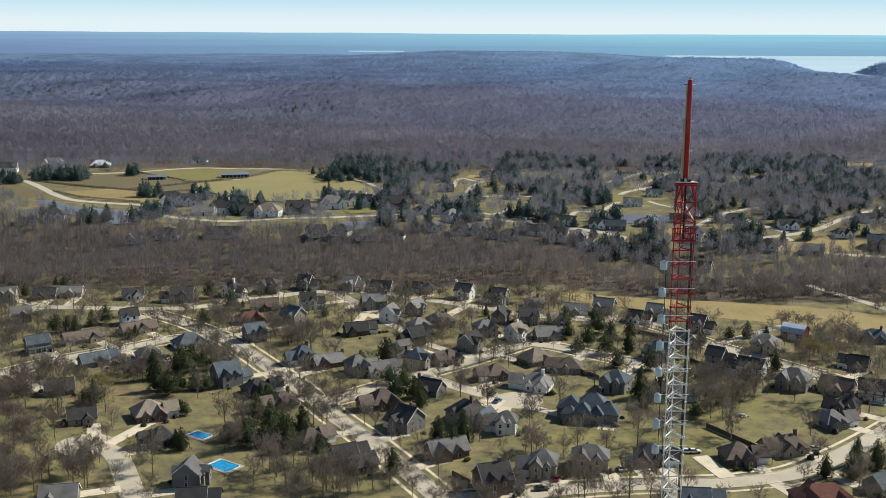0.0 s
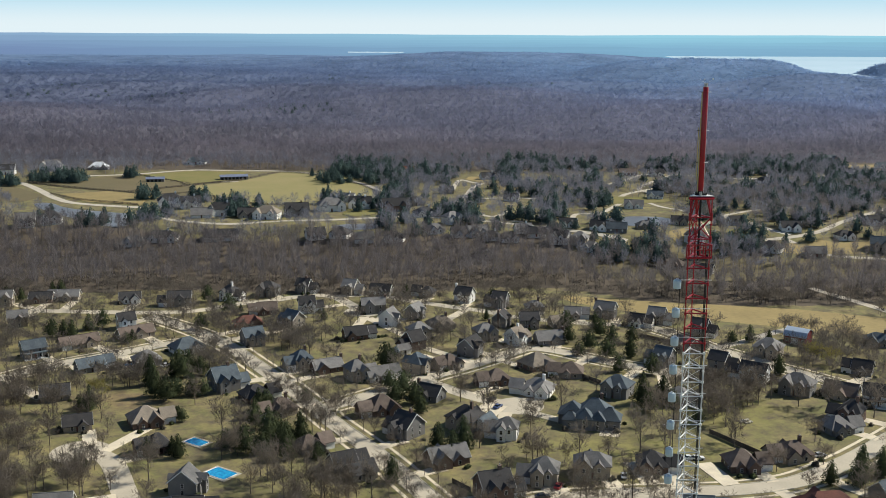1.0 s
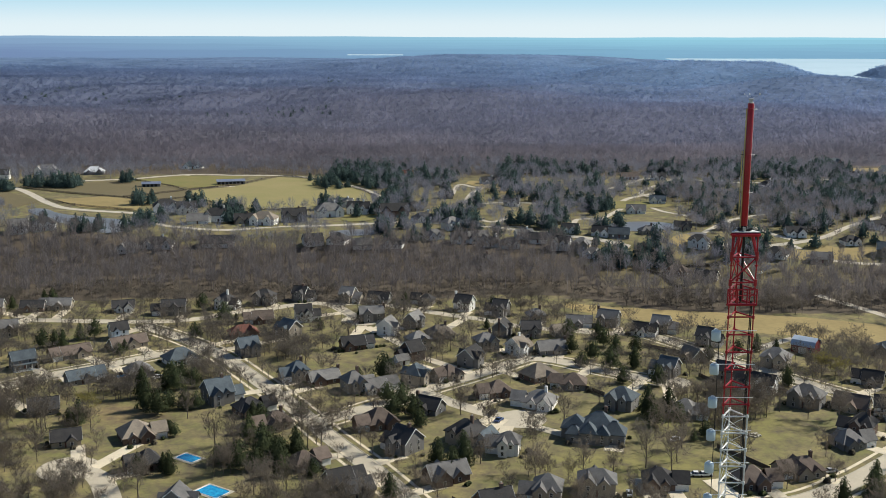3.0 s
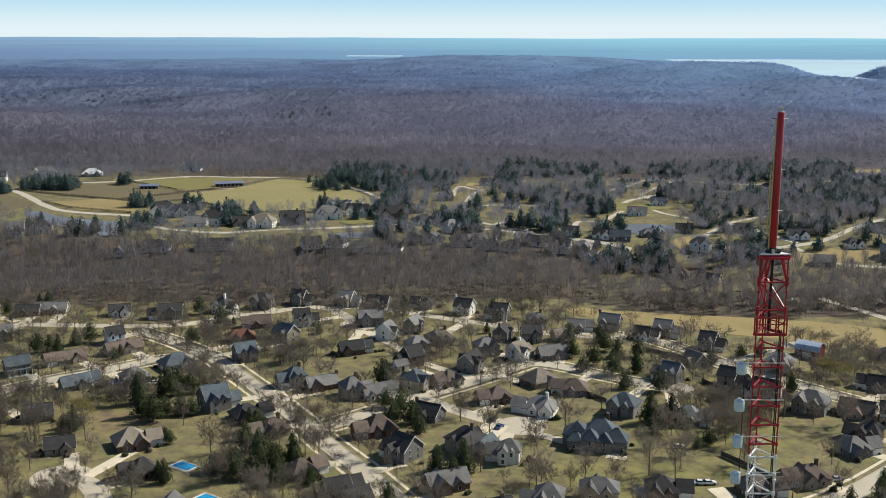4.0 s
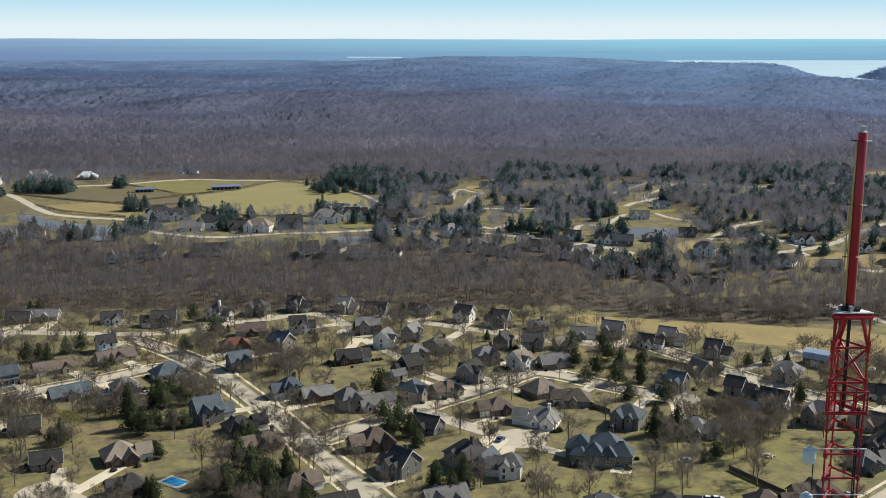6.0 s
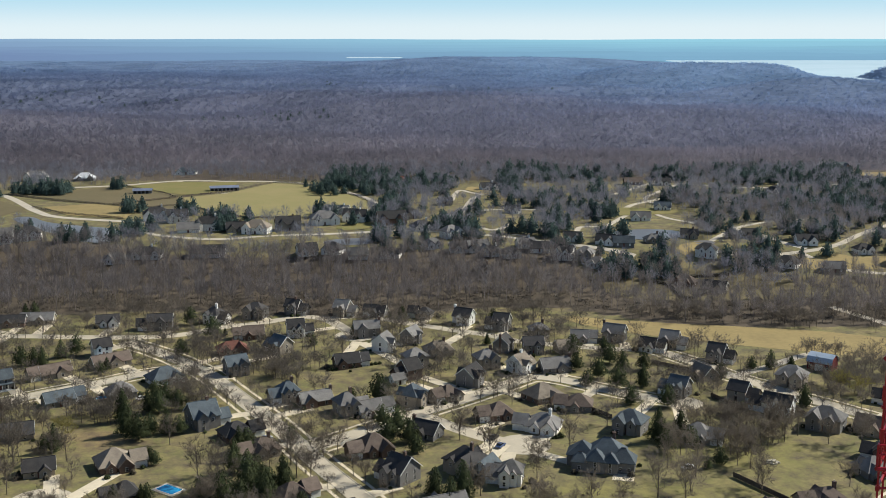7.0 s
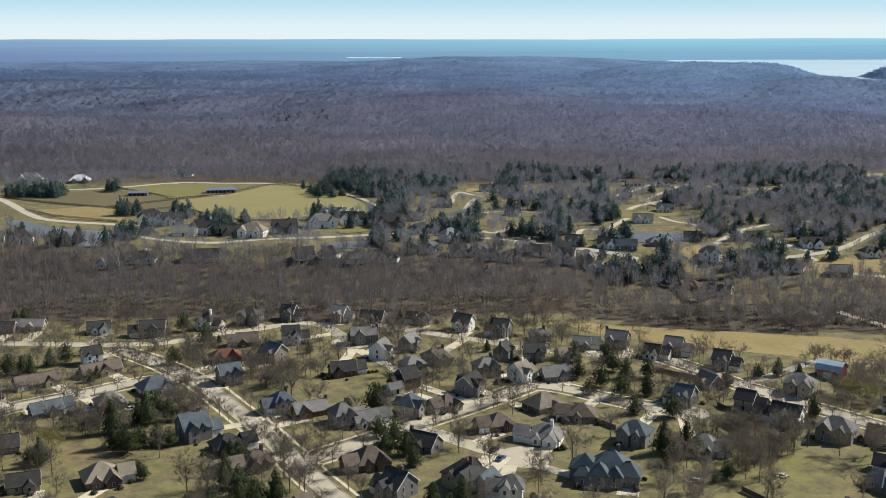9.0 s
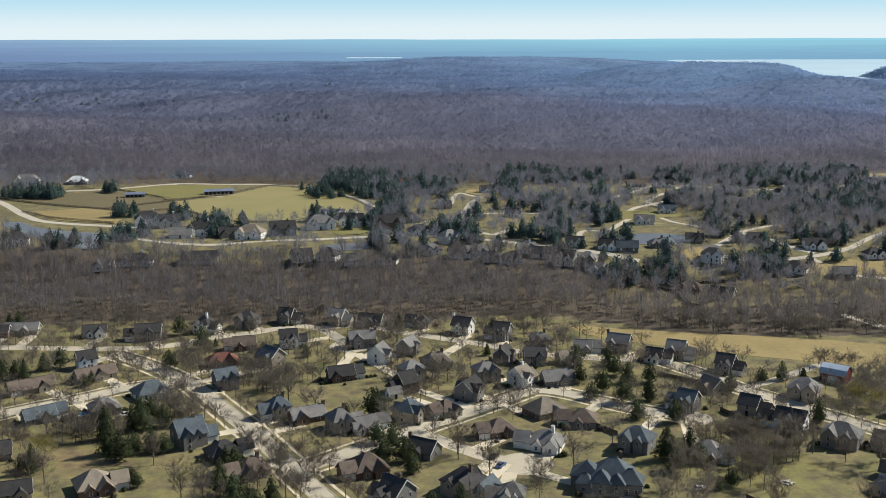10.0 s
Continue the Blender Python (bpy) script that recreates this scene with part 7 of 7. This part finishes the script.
wet_cell = (mid_x / mid_y > 0.196) & (mid_y > shore(mid_x / mid_y) - 30) & (np.hypot((mid_x - 1217) / 98, (mid_y - 2950) / 160) > 1.35)
wet_cell |= (mid_x > -445) & (mid_x < -168) & (mid_y > 4690)
cells = cells[~wet_cell]
used, inv = np.unique(cells, return_inverse=True)
me = bpy.data.meshes.new("canopy")
me.from_pydata(np.stack([X, Y, Z], -1).reshape(-1, 3)[used].tolist(), [], inv.reshape(-1, 4).tolist())
me.polygons.foreach_set("use_smooth", [True] * len(me.polygons))
# the forest floor takes the same painted haze
me.attributes.new("stand", "FLOAT", "POINT").data.foreach_set("value", haze_of(X.ravel()[used], Y.ravel()[used]).astype(np.float32))
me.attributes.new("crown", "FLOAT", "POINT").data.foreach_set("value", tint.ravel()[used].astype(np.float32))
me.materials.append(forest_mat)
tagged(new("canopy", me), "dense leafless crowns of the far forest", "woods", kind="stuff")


def dry(x, y):
    """Forested ground, clear of the lake."""
    side = x / y
    return in_view(x, y, 40) & ((side < 0.198) | (y < shore(side) - 30) | (np.hypot((x - 1217) / 92, (y - 2950) / 150) < 1.1))


HEADS = [brush_tree(s, 12.5 + s % 3, 4.8, 22, 0.32, 0.12, True) for s in range(71, 79)]
WIDE_HEADS = [brush_tree(s, 12.0 + s % 3, 8.5, 22, 0.6, 0.1, True) for s in range(81, 89)]
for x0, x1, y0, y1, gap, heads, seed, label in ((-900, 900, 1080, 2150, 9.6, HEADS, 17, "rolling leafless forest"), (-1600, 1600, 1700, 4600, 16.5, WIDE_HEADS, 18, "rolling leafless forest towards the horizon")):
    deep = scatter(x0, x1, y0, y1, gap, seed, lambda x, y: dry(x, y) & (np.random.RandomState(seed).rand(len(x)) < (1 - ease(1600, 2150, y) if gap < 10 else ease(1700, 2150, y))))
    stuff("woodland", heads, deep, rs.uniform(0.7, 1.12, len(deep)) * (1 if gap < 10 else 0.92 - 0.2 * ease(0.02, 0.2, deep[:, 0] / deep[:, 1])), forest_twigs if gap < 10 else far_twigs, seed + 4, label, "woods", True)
